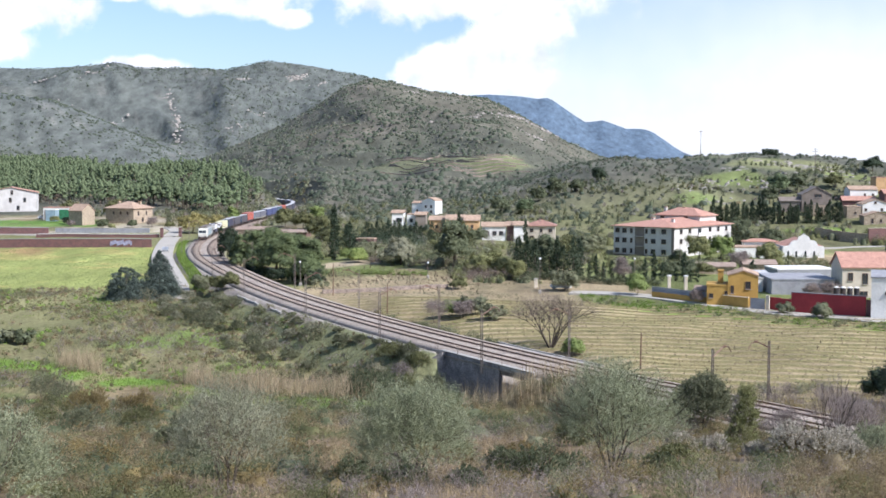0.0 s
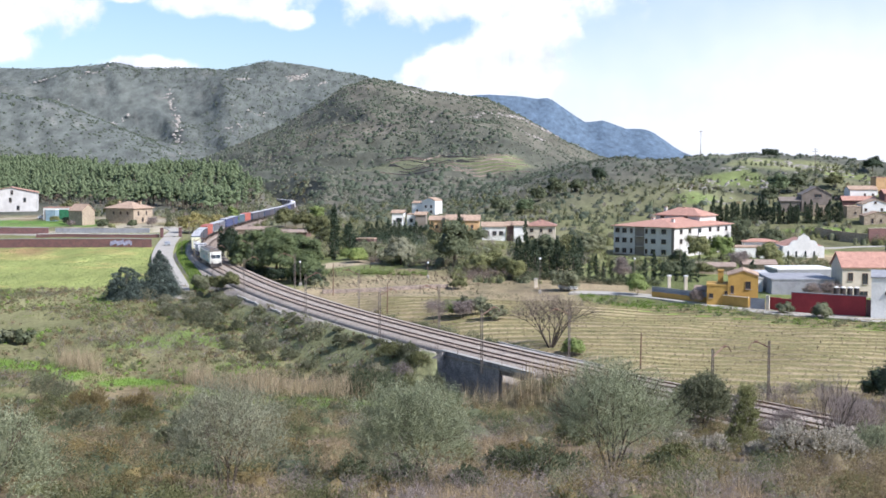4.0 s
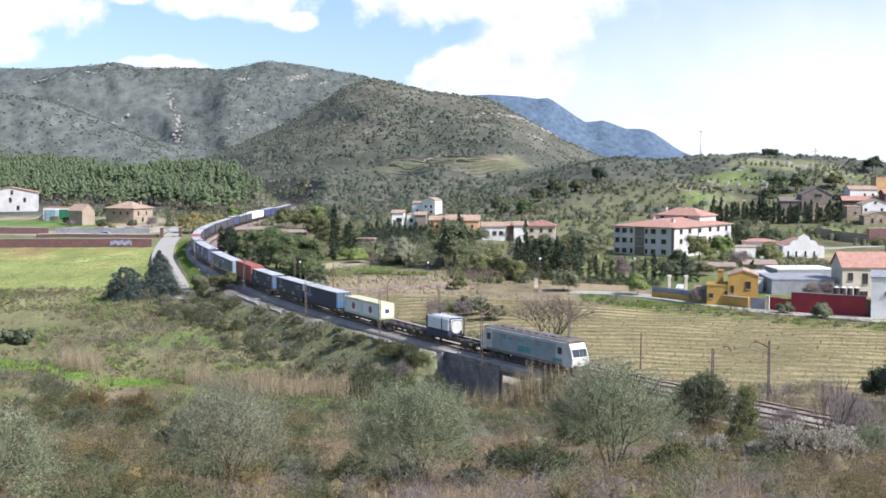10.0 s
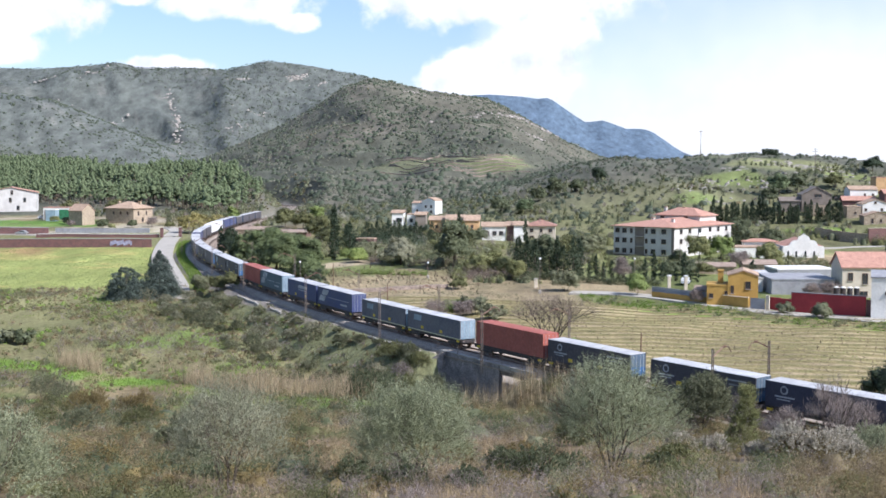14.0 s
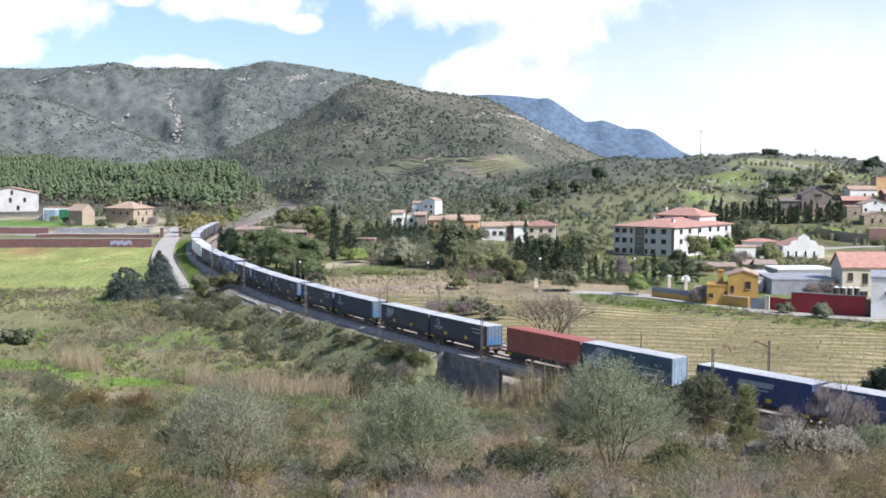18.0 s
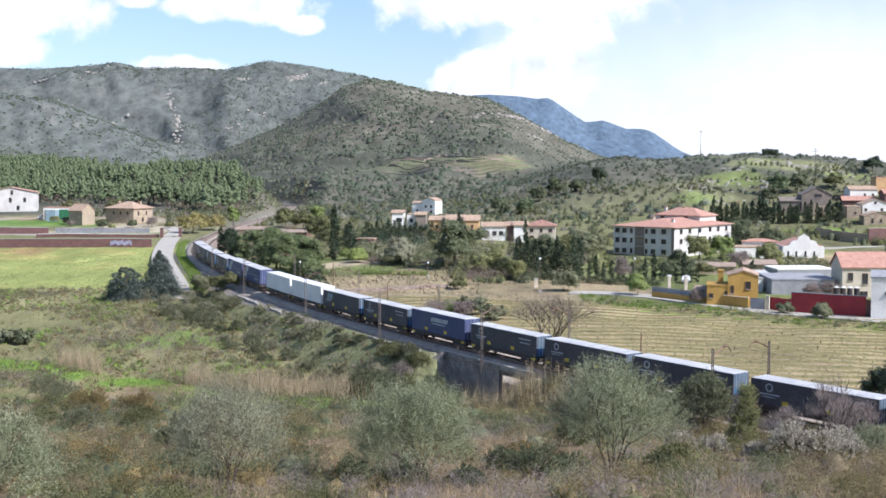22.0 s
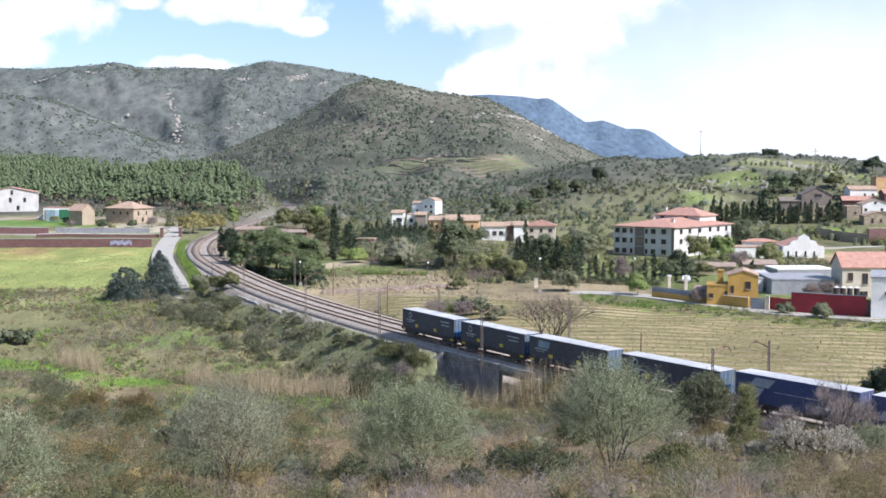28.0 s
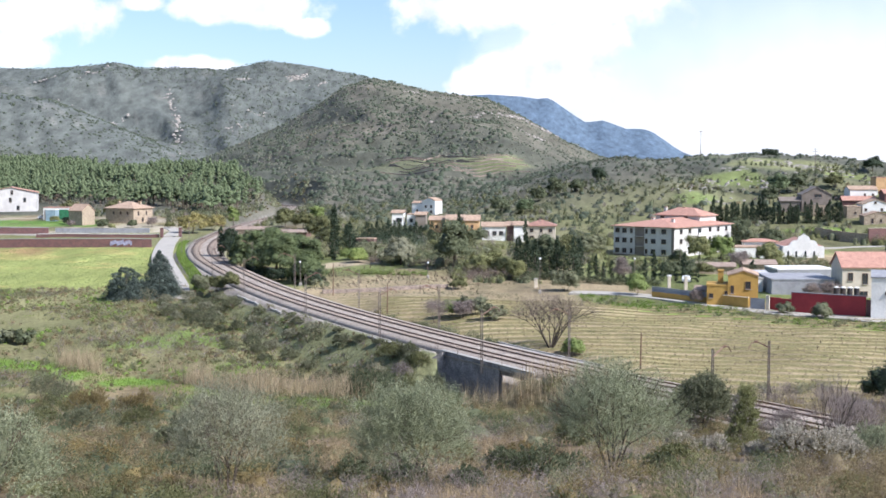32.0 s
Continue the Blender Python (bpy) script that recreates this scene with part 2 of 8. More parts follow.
M = {}
for name, args in {
    "ground": dict(base=(0.2, 0.18, 0.1), size=6, bump=0.3, fine=0.3, rough=0.95, cover=True, spec=0.1),
    "ballast": dict(base=(0.40, 0.34, 0.28), second=(0.29, 0.24, 0.2), size=1.5, bump=0.06, fine=0.25, rough=0.95),
    "rail": dict(base=(0.16, 0.10, 0.08), second=(0.22, 0.15, 0.11), size=0.6, rough=0.55, metal=0.6),
    "railhead": dict(base=(0.5, 0.5, 0.5), size=1, rough=0.3, metal=0.9),
    "sleeper": dict(base=(0.29, 0.24, 0.195), second=(0.21, 0.165, 0.135), size=0.5, per="Island"),
    "concrete": dict(base=(0.46, 0.43, 0.39), second=(0.3, 0.28, 0.25), size=1.2, bump=0.01),
    # darker masonry for the bridge side wall: stains plus its shade in the colour
    "stained": dict(base=(0.30, 0.27, 0.265), second=(0.17, 0.15, 0.15), size=1.6, bump=0.05, fine=0.3),
    "rowgrass": dict(base=(0.235, 0.195, 0.095), second=(0.175, 0.16, 0.07), size=1.6, fine=0.3, rough=0.95),
    "masonry": dict(base=(0.36, 0.33, 0.31), second=(0.2, 0.185, 0.18), size=0.9, bump=0.04, fine=0.25),
    "steel": dict(base=(0.24, 0.21, 0.19), second=(0.16, 0.12, 0.10), size=0.7, rough=0.6, metal=0.4),
    "darksteel": dict(base=(0.05, 0.05, 0.055), second=(0.09, 0.07, 0.06), size=0.6, rough=0.6, metal=0.3),
    "road": dict(base=(0.44, 0.405, 0.355), second=(0.37, 0.345, 0.30), size=3, fine=0.1, rough=0.9),
    "asphalt": dict(base=(0.34, 0.33, 0.32), second=(0.26, 0.26, 0.25), size=3, fine=0.1),
    "white": dict(base=(0.82, 0.80, 0.76), second=(0.72, 0.70, 0.66), size=2.5, fine=0.05),
    "offwhite": dict(base=(0.60, 0.575, 0.545), second=(0.5, 0.475, 0.445), size=2.2, fine=0.07),
    "cream": dict(base=(0.62, 0.54, 0.43), second=(0.54, 0.47, 0.37), size=2, fine=0.06),
    "yellow": dict(base=(0.50, 0.31, 0.085), second=(0.43, 0.26, 0.07), size=1.6, fine=0.07),
    "orange": dict(base=(0.66, 0.42, 0.22), second=(0.55, 0.34, 0.17), size=1.6, fine=0.07),
    "redwall": dict(base=(0.36, 0.05, 0.055), second=(0.30, 0.045, 0.05), size=1.6, fine=0.06),
    "grey": dict(base=(0.34, 0.34, 0.355), second=(0.27, 0.27, 0.285), size=1.6, fine=0.1),
    "taupe": dict(base=(0.24, 0.20, 0.17), second=(0.19, 0.16, 0.13), size=2, fine=0.08),
    "stone": dict(base=(0.42, 0.34, 0.25), second=(0.28, 0.22, 0.16), size=0.7, bump=0.04, fine=0.25),
    "brickwall": dict(base=(0.19, 0.10, 0.09), second=(0.14, 0.08, 0.075), size=1.2, fine=0.15),
    "tile": dict(base=(0.49, 0.28, 0.21), second=(0.39, 0.21, 0.16), size=0.9, fine=0.22, bump=0.03),
    "oldtile": dict(base=(0.46, 0.33, 0.24), second=(0.34, 0.24, 0.17), size=0.9, fine=0.22, bump=0.03),
    "glass": dict(base=(0.04, 0.05, 0.06), size=1, rough=0.12, spec=0.6),
    "wood": dict(base=(0.18, 0.11, 0.07), second=(0.12, 0.07, 0.05), size=0.5),
    "green": dict(base=(0.05, 0.2, 0.1), size=1),
    "blue": dict(base=(0.06, 0.1, 0.28), size=1),
    "bark": dict(base=(0.17, 0.13, 0.10), second=(0.10, 0.08, 0.06), size=0.3, bump=0.02, fine=0.25),
    "olive": dict(base=(0.295, 0.31, 0.19), second=(0.18, 0.195, 0.11), size=1.2, per="Island", rough=0.6, spec=0.35),
    "holm": dict(base=(0.13, 0.145, 0.077), second=(0.083, 0.096, 0.05), size=1.2, per="Island", rough=0.6),
    "pine": dict(base=(0.155, 0.192, 0.1), second=(0.1, 0.13, 0.064), size=4, per="Island", rough=0.8),
    "cypress": dict(base=(0.055, 0.075, 0.042), second=(0.035, 0.05, 0.027), size=1.2, per="Island", rough=0.7),
    "spring": dict(base=(0.22, 0.265, 0.09), second=(0.165, 0.21, 0.065), size=1.2, per="Island", rough=0.75),
    "mustard": dict(base=(0.30, 0.265, 0.10), second=(0.22, 0.19, 0.075), size=1.2, per="Island", rough=0.7),
    "scrub": dict(base=(0.175, 0.175, 0.078), second=(0.092, 0.096, 0.04), size=1.6, per="Island", rough=0.8),
    "dry": dict(base=(0.42, 0.33, 0.20), second=(0.26, 0.195, 0.12), size=1.5, per="Island", rough=0.9),
    "reed": dict(base=(0.41, 0.325, 0.215), second=(0.31, 0.25, 0.155), size=1.5, per="Island", rough=0.9),
    "twig": dict(base=(0.33, 0.275, 0.245), second=(0.185, 0.15, 0.135), size=1.2, per="Island", rough=0.9),
    "grass": dict(base=(0.19, 0.26, 0.055), second=(0.13, 0.195, 0.04), size=1.5, per="Island", rough=0.8),
    "heath": dict(base=(0.235, 0.19, 0.10), second=(0.125, 0.095, 0.055), size=1.2, per="Island", rough=0.85),
    "oliveshade": dict(base=(0.31, 0.31, 0.21), second=(0.195, 0.195, 0.125), size=1.2, per="Island", rough=0.6, spec=0.35),
    "silver": dict(base=(0.52, 0.475, 0.39), second=(0.28, 0.255, 0.2), size=0.7, per="Island", rough=0.8),
    "rock": dict(base=(0.37, 0.335, 0.295), second=(0.25, 0.225, 0.2), size=3, bump=0.2, fine=0.25),
    "vine": dict(base=(0.15, 0.11, 0.08), second=(0.10, 0.075, 0.05), size=0.5, per="Island"),
    "loco_cab": dict(base=(0.70, 0.68, 0.60), second=(0.58, 0.56, 0.50), size=1.2, rough=0.45, fine=0.08),
    "loco": dict(base=(0.62, 0.61, 0.58), second=(0.48, 0.47, 0.44), size=1.5, rough=0.45, fine=0.05),
    "loco_grey": dict(base=(0.36, 0.40, 0.41), second=(0.29, 0.33, 0.34), size=1.5, rough=0.5, fine=0.06),
    "loco_roof": dict(base=(0.16, 0.155, 0.145), second=(0.22, 0.20, 0.17), size=1.0, rough=0.6, fine=0.1),
    "frame_yellow": dict(base=(0.64, 0.61, 0.40), second=(0.56, 0.53, 0.33), size=2, rough=0.6, fine=0.06),
    "hillgreen": dict(base=(0.125, 0.132, 0.092), second=(0.088, 0.095, 0.066), size=5, per="Island", rough=0.9),
    # hill scrub colour, greyed to carry some of the distance haze
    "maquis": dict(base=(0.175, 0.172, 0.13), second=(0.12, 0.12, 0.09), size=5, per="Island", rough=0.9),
    "bankgreen": dict(base=(0.165, 0.17, 0.10), second=(0.105, 0.112, 0.062), size=1.5, per="Island", rough=0.8),
    "lime": dict(base=(0.31, 0.36, 0.12), second=(0.21, 0.26, 0.08), size=1.2, per="Island", rough=0.75),
    "palewillow": dict(base=(0.30, 0.295, 0.20), second=(0.19, 0.185, 0.12), size=1.4, per="Island", rough=0.8),
    "umbrella": dict(base=(0.125, 0.155, 0.066), second=(0.085, 0.108, 0.046), size=2.5, per="Island", rough=0.7),
    "greygreen": dict(base=(0.22, 0.225, 0.135), second=(0.125, 0.13, 0.073), size=2.0, per="Island", rough=0.8),
    "sand": dict(base=(0.52, 0.43, 0.30), second=(0.44, 0.36, 0.25), size=3, fine=0.1, rough=0.95),
    "dullroof": dict(base=(0.36, 0.28, 0.22), second=(0.27, 0.20, 0.16), size=1.2, fine=0.2, bump=0.03),
    "willowgreen": dict(base=(0.235, 0.235, 0.105), second=(0.17, 0.175, 0.07), size=1.6, per="Island", rough=0.8),
    "conifer": dict(base=(0.094, 0.112, 0.075), second=(0.06, 0.074, 0.046), size=1.5, per="Island", rough=0.7),
    "bluefir": dict(base=(0.105, 0.13, 0.108), second=(0.06, 0.078, 0.064), size=1.5, per="Island", rough=0.7),
    "browntwig": dict(base=(0.27, 0.215, 0.175), second=(0.19, 0.15, 0.12), size=1.0, per="Island", rough=0.9),
    "darkbark": dict(base=(0.085, 0.065, 0.052), second=(0.05, 0.04, 0.032), size=0.3, bump=0.02, fine=0.25),
    "scrawl": dict(base=(0.36, 0.36, 0.46), second=(0.25, 0.24, 0.36), size=0.8, rough=0.8),
    "browntile": dict(base=(0.36, 0.20, 0.15), second=(0.26, 0.15, 0.12), size=0.9, fine=0.22, bump=0.03),
    "rubble": dict(base=(0.34, 0.27, 0.22), second=(0.2, 0.16, 0.135), size=0.6, bump=0.06, fine=0.3),
    "rust": dict(base=(0.25, 0.19, 0.078), second=(0.15, 0.118, 0.052), size=1.2, per="Island", rough=0.85),
    "loco_teal": dict(base=(0.13, 0.36, 0.38), size=1.5, rough=0.45, fine=0.05),
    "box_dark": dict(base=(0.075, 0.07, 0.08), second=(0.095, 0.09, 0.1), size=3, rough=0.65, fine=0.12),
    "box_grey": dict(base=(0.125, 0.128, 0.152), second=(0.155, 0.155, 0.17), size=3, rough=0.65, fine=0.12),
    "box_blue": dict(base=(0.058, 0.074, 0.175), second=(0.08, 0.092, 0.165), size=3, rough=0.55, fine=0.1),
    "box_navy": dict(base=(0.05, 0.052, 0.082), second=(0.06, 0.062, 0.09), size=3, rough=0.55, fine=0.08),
    "box_red": dict(base=(0.40, 0.125, 0.095), second=(0.33, 0.105, 0.08), size=3, rough=0.6, fine=0.1),
    "box_white": dict(base=(0.82, 0.81, 0.80), second=(0.72, 0.71, 0.70), size=3, rough=0.5, fine=0.05),
    "box_teal": dict(base=(0.085, 0.135, 0.165), second=(0.07, 0.105, 0.135), size=3, rough=0.55, fine=0.1),
    "door_blue": dict(base=(0.075, 0.115, 0.17), second=(0.11, 0.15, 0.19), size=1, rough=0.6, fine=0.1),
    "vivid_blue": dict(base=(0.035, 0.11, 0.27), second=(0.05, 0.13, 0.24), size=1, rough=0.6, fine=0.08),
    "door_pale": dict(base=(0.28, 0.36, 0.42), second=(0.2, 0.27, 0.33), size=2, rough=0.5, fine=0.1),
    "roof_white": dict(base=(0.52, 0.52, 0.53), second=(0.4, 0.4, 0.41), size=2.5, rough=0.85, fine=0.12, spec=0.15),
    "yellow_mark": dict(base=(0.75, 0.55, 0.05), size=1, rough=0.6),
    "pale_mark": dict(base=(0.45, 0.47, 0.5), size=1, rough=0.6),
    "red_mark": dict(base=(0.42, 0.1, 0.12), size=1, rough=0.6),
    "car_silver": dict(base=(0.5, 0.52, 0.55), size=1, rough=0.3, metal=0.5, fine=0.03),
    "car_white": dict(base=(0.75, 0.75, 0.75), size=1, rough=0.3, fine=0.03),
    "tyre": dict(base=(0.02, 0.02, 0.02), size=1, rough=0.9),
    "insulator": dict(base=(0.3, 0.32, 0.3), size=1, rough=0.4),
    "lamp": dict(base=(0.8, 0.8, 0.78), size=1, rough=0.4),
}.items():
    M[name] = mat(name, leaf=args.get("per") == "Island" and name not in ("sleeper", "vine"), **args)


# ---- mesh helpers ----
class Shape:
    """Collects vertices and faces of one mesh."""

    def __init__(self):
        self.v, self.f = [], []

    def add(self, verts, faces):
        n = len(self.v)
        self.v += [tuple(p) for p in verts]
        self.f += [tuple(i + n for i in f) for f in faces]
        return self

    def box(self, x0, x1, y0, y1, z0, z1, chamfer=0.0):
        c = chamfer
        if not c:
            v = [(x, y, z) for z in (z0, z1) for x, y in ((x0, y0), (x1, y0), (x1, y1), (x0, y1))]
            return self.add(v, [(0, 3, 2, 1), (4, 5, 6, 7), (0, 1, 5, 4), (1, 2, 6, 5), (2, 3, 7, 6), (3, 0, 4, 7)])
        ring = [(x0 + c, y0), (x1 - c, y0), (x1, y0 + c), (x1, y1 - c), (x1 - c, y1), (x0 + c, y1), (x0, y1 - c), (x0, y0 + c)]
        inner = [(x0 + c, y0 + c), (x1 - c, y0 + c), (x1 - c, y0 + c), (x1 - c, y1 - c), (x1 - c, y1 - c), (x0 + c, y1 - c), (x0 + c, y1 - c), (x0 + c, y0 + c)]
        v = [(*p, z0) for p in ring] + [(*p, z1 - c) for p in ring] + [(*p, z1) for p in inner]
        f = [tuple(range(7, -1, -1))]
        for k in (0, 8):
            f += [(k + i, k + (i + 1) % 8, k + 8 + (i + 1) % 8, k + 8 + i) for i in range(8)]
        f += [(16, 17, 19, 21), ]
        return self.add(v, f)

    def tube(self, p, q, r0, r1, n=6, caps=True):
        p, q = Vector(p), Vector(q)
        d = (q - p).normalized() if (q - p).length > 1e-6 else Vector((0, 0, 1))
        a = d.orthogonal().normalized()
        b = d.cross(a)
        ring = [a * math.cos(2 * math.pi * i / n) + b * math.sin(2 * math.pi * i / n) for i in range(n)]
        v = [p + o * r0 for o in ring] + [q + o * r1 for o in ring]
        f = [(i, (i + 1) % n, n + (i + 1) % n, n + i) for i in range(n)]
        if caps:
            f += [tuple(range(n - 1, -1, -1)), tuple(range(n, 2 * n))]
        return self.add(v, f)

    def prism(self, outline, axis, a, b):
        """A polygon (u, v) pulled along x, y or z from a to b."""
        def at(u, v, w):
            return {"x": (w, u, v), "y": (u, w, v), "z": (u, v, w)}[axis]
        n = len(outline)
        v = [at(*p, a) for p in outline] + [at(*p, b) for p in outline]
        f = [(i, (i + 1) % n, n + (i + 1) % n, n + i) for i in range(n)] + [tuple(range(n - 1, -1, -1)), tuple(range(n, 2 * n))]
        return self.add(v, f)

    def mesh(self, name, material):
        me = bpy.data.meshes.new(name)
        me.from_pydata(self.v, [], self.f)
        me.materials.append(material)
        b = bmesh.new()
        b.from_mesh(me)
        bmesh.ops.recalc_face_normals(b, faces=b.faces)
        b.to_mesh(me)
        b.free()
        return me


def bulk(name, verts, faces, material):
    """A mesh out of arrays; faces all of one size."""
    verts, faces = np.asarray(verts, np.float32), np.asarray(faces, np.int32)
    me = bpy.data.meshes.new(name)
    k = faces.shape[1]
    me.vertices.add(len(verts))
    me.vertices.foreach_set("co", verts.ravel())
    me.loops.add(faces.size)
    me.loops.foreach_set("vertex_index", faces.ravel())
    me.polygons.add(len(faces))
    me.polygons.foreach_set("loop_start", np.arange(0, faces.size, k, dtype=np.int32))
    me.update(calc_edges=True)
    me.materials.append(material)
    return me


def part(name, shape, material, parent, label=""):
    ob = new(name, shape if isinstance(shape, bpy.types.Mesh) else shape.mesh(name, material))
    ob.parent = parent
    return tagged(ob, label)


def thing(name, m, label, category, group="", kind=""):
    ob = new(name)
    ob.matrix_world = m
    ob.empty_display_size = 0.2
    return tagged(ob, label, category, group, kind)


def gz(x, y):
    return float(ground(np.array([x]), np.array([y]))[0])


# ---- ground ----
def cover(x, y, z):
    """Base colours of the land by what grows on it, with shade and far haze mixed in."""
    n1, n2, n3 = octaves(x, y, 9, 3, 21), octaves(x, y, 40, 3, 31), octaves(x, y, 220, 4, 41)
    s, rz, off = rail_side(x, y)

    def blend(c, colour, w):
        return c * (1 - w[..., None]) + np.array(colour) * w[..., None]
    c = np.zeros(x.shape + (3,)) + np.array((0.21, 0.165, 0.095))
    c = blend(c, (0.13, 0.14, 0.06), smooth(-0.3, 0.6, n1))
    # near soil darkened so that gaps between the clumps read as shade
    gap_shade = smooth(138, 122, y + np.maximum(x, 0) * 0.3)
    c = blend(c, (0.135, 0.10, 0.06), gap_shade)
    c = blend(c, (0.105, 0.10, 0.045), gap_shade * smooth(-0.2, 0.5, n1))
    c = blend(c, (0.17, 0.19, 0.06), smooth(0.2, 0.8, n2 + n1 * 0.4) * smooth(90, 150, y) * 0.7)
    left = smooth(4, -4, off) * smooth(500, 420, y)
    c = blend(c, (0.19, 0.19, 0.09), left * smooth(150, 185, y) * 0.8)
    c = blend(c, (0.16, 0.21, 0.06), left * smooth(0.3, 0.7, n1 + octaves(x, y * 2.2, 26, 2, 5) * 0.8 + 0.1) * smooth(125, 140, y) * smooth(215, 190, y))
    c = blend(c, (0.175, 0.18, 0.095), smooth(-14, -10, off) * smooth(-2.5, -3.5, off) * smooth(215, 205, y) * smooth(130, 140, y))
    strip = np.abs(y - 139 - (-15 - x) * 0.62 + n2 * 3)
    c = blend(c, (0.15, 0.235, 0.045), left * smooth(5.5, 3.0, strip) * smooth(-6, -12, x) * smooth(-0.5, 0.1, n1))
    lane = np.interp(y, [238, 252, 276, 298, 321, 350, 380], [-55.5, -58.5, -65.5, -72, -78, -84.5, -90.5]) + 4.2
    c = blend(c, (0.15, 0.225, 0.05), smooth(-1.2, -0.4, x - lane) * smooth(3.0, 2.2, x - lane) * smooth(236, 242, y) * smooth(392, 380, y))
    field = smooth(-45, -52, x + (y - 250) * 0.32) * smooth(246, 252, y) * smooth(362, 358, y)
    c = blend(c, (0.26, 0.285, 0.095), field)
    c = blend(c, (0.36, 0.32, 0.12), field * smooth(0.1, 0.8, n1 + n2 * 0.7))
    c = blend(c, (0.36, 0.24, 0.12), field * smooth(0.2, 0.7, n2) * smooth(-115, -125, x) * smooth(300, 315, y))
    right = smooth(7, 10, off) * smooth(2, 8, x - (y - 215) * -0.02 + 40) * smooth(345, 335, y)
    vine = smooth(8, 12, off) * smooth(118, 124, y) * smooth(268, 262, y + x * 0.55 - 8) * smooth(230, 222, y + x * 0.3)
    c = blend(c, (0.315, 0.25, 0.153), np.maximum(right * 0.85, vine))
    row = np.sin((y + 0.16 * x) * 2 * np.pi / 3.4)
    c = blend(c, (0.225, 0.195, 0.09), vine * smooth(-0.1, 0.7, row) * 0.9)
    c = blend(c, (0.165, 0.185, 0.07), right * smooth(0.1, 0.6, n2 + 0.25 - vine * 0.7))
    bank = y - np.interp(x, [28, 45, 60, 85], [217, 200, 188, 172])
    c = blend(c, (0.13, 0.15, 0.058), smooth(0.0, 2.5, bank + n1) * smooth(24, 18, bank) * smooth(24, 30, x) * smooth(95, 85, x) * 0.9)
    c = blend(c, (0.21, 0.28, 0.06), smooth(1.2, 0.6, np.abs(bank)) * smooth(26, 30, x))
    c = blend(c, (0.44, 0.36, 0.245), smooth(1.6, 0.8, np.abs(y - 306 - (x + 25) * 0.9) / 8 + 0.12 * n1) * smooth(-34, -30, x) * smooth(-10, -16, x))
    yard = smooth(-205, -195, x) * smooth(-98, -102, x) * smooth(415, 422, y) * smooth(520, 500, y)
    c = blend(c, (0.36, 0.315, 0.24), yard * smooth(-0.6, 0.0, n1 + n2 * 0.5) * 0.85)
    c = blend(c, (0.13, 0.21, 0.05), smooth(-132, -138, x) * smooth(22, 17, np.abs(y - 468)) * smooth(-0.9, -0.4, n1))
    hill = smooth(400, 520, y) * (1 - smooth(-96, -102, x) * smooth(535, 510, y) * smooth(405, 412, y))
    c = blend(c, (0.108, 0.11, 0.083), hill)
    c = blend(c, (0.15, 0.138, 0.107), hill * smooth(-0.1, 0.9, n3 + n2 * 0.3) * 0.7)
    c = blend(c, (0.17, 0.205, 0.08), hill * smooth(660, 560, y) * smooth(90, 125, x) * smooth(0.3, 0.8, n2 + n1 * 0.3))
    mid = smooth(340, 360, y) * smooth(560, 450, y) * smooth(-60, -20, x)
    c = blend(c, (0.17, 0.17, 0.085), mid * 0.85)
    for gx, gy, ga, gb, gc in MEADOWS:
        c = blend(c, gc, smooth(1.15, 0.75, np.hypot((x - gx) / ga, (y - gy) / gb) + n1 * 0.16 + n2 * 0.12))
    # distance haze put into the colour: mountains greyer from 1450 m
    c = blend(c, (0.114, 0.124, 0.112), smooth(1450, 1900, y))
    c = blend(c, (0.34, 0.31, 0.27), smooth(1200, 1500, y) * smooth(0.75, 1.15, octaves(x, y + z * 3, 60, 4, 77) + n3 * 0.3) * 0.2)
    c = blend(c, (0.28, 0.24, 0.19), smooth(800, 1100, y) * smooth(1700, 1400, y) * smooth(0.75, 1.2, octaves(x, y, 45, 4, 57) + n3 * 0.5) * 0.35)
    # farthest ridge painted blue to stand for haze
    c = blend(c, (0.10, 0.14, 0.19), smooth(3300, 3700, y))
    c = blend(c, (0.235, 0.205, 0.175), smooth(-6.6, -5.6, off + n1 * 0.8) * smooth(0, -2, off) * smooth(176, 190, y) * smooth(345, 330, y))
    c = blend(c, (0.30, 0.27, 0.24), smooth(6.2, 5.2, np.abs(off - 2.2)) * (y < 900))
    return c


# grassy openings on the hills: middle, half sizes, colour
MEADOWS = [(130, 522, 15, 26, (0.185, 0.215, 0.08)), (165, 560, 26, 34, (0.235, 0.24, 0.115)), (104, 474, 9, 12, (0.17, 0.205, 0.075)), (182, 522, 14, 16, (0.21, 0.235, 0.09)),
           (132, 408, 12, 6, (0.17, 0.245, 0.055)), (-14, 815, 52, 34, (0.15, 0.155, 0.09)), (38, 812, 26, 36, (0.165, 0.175, 0.09))]


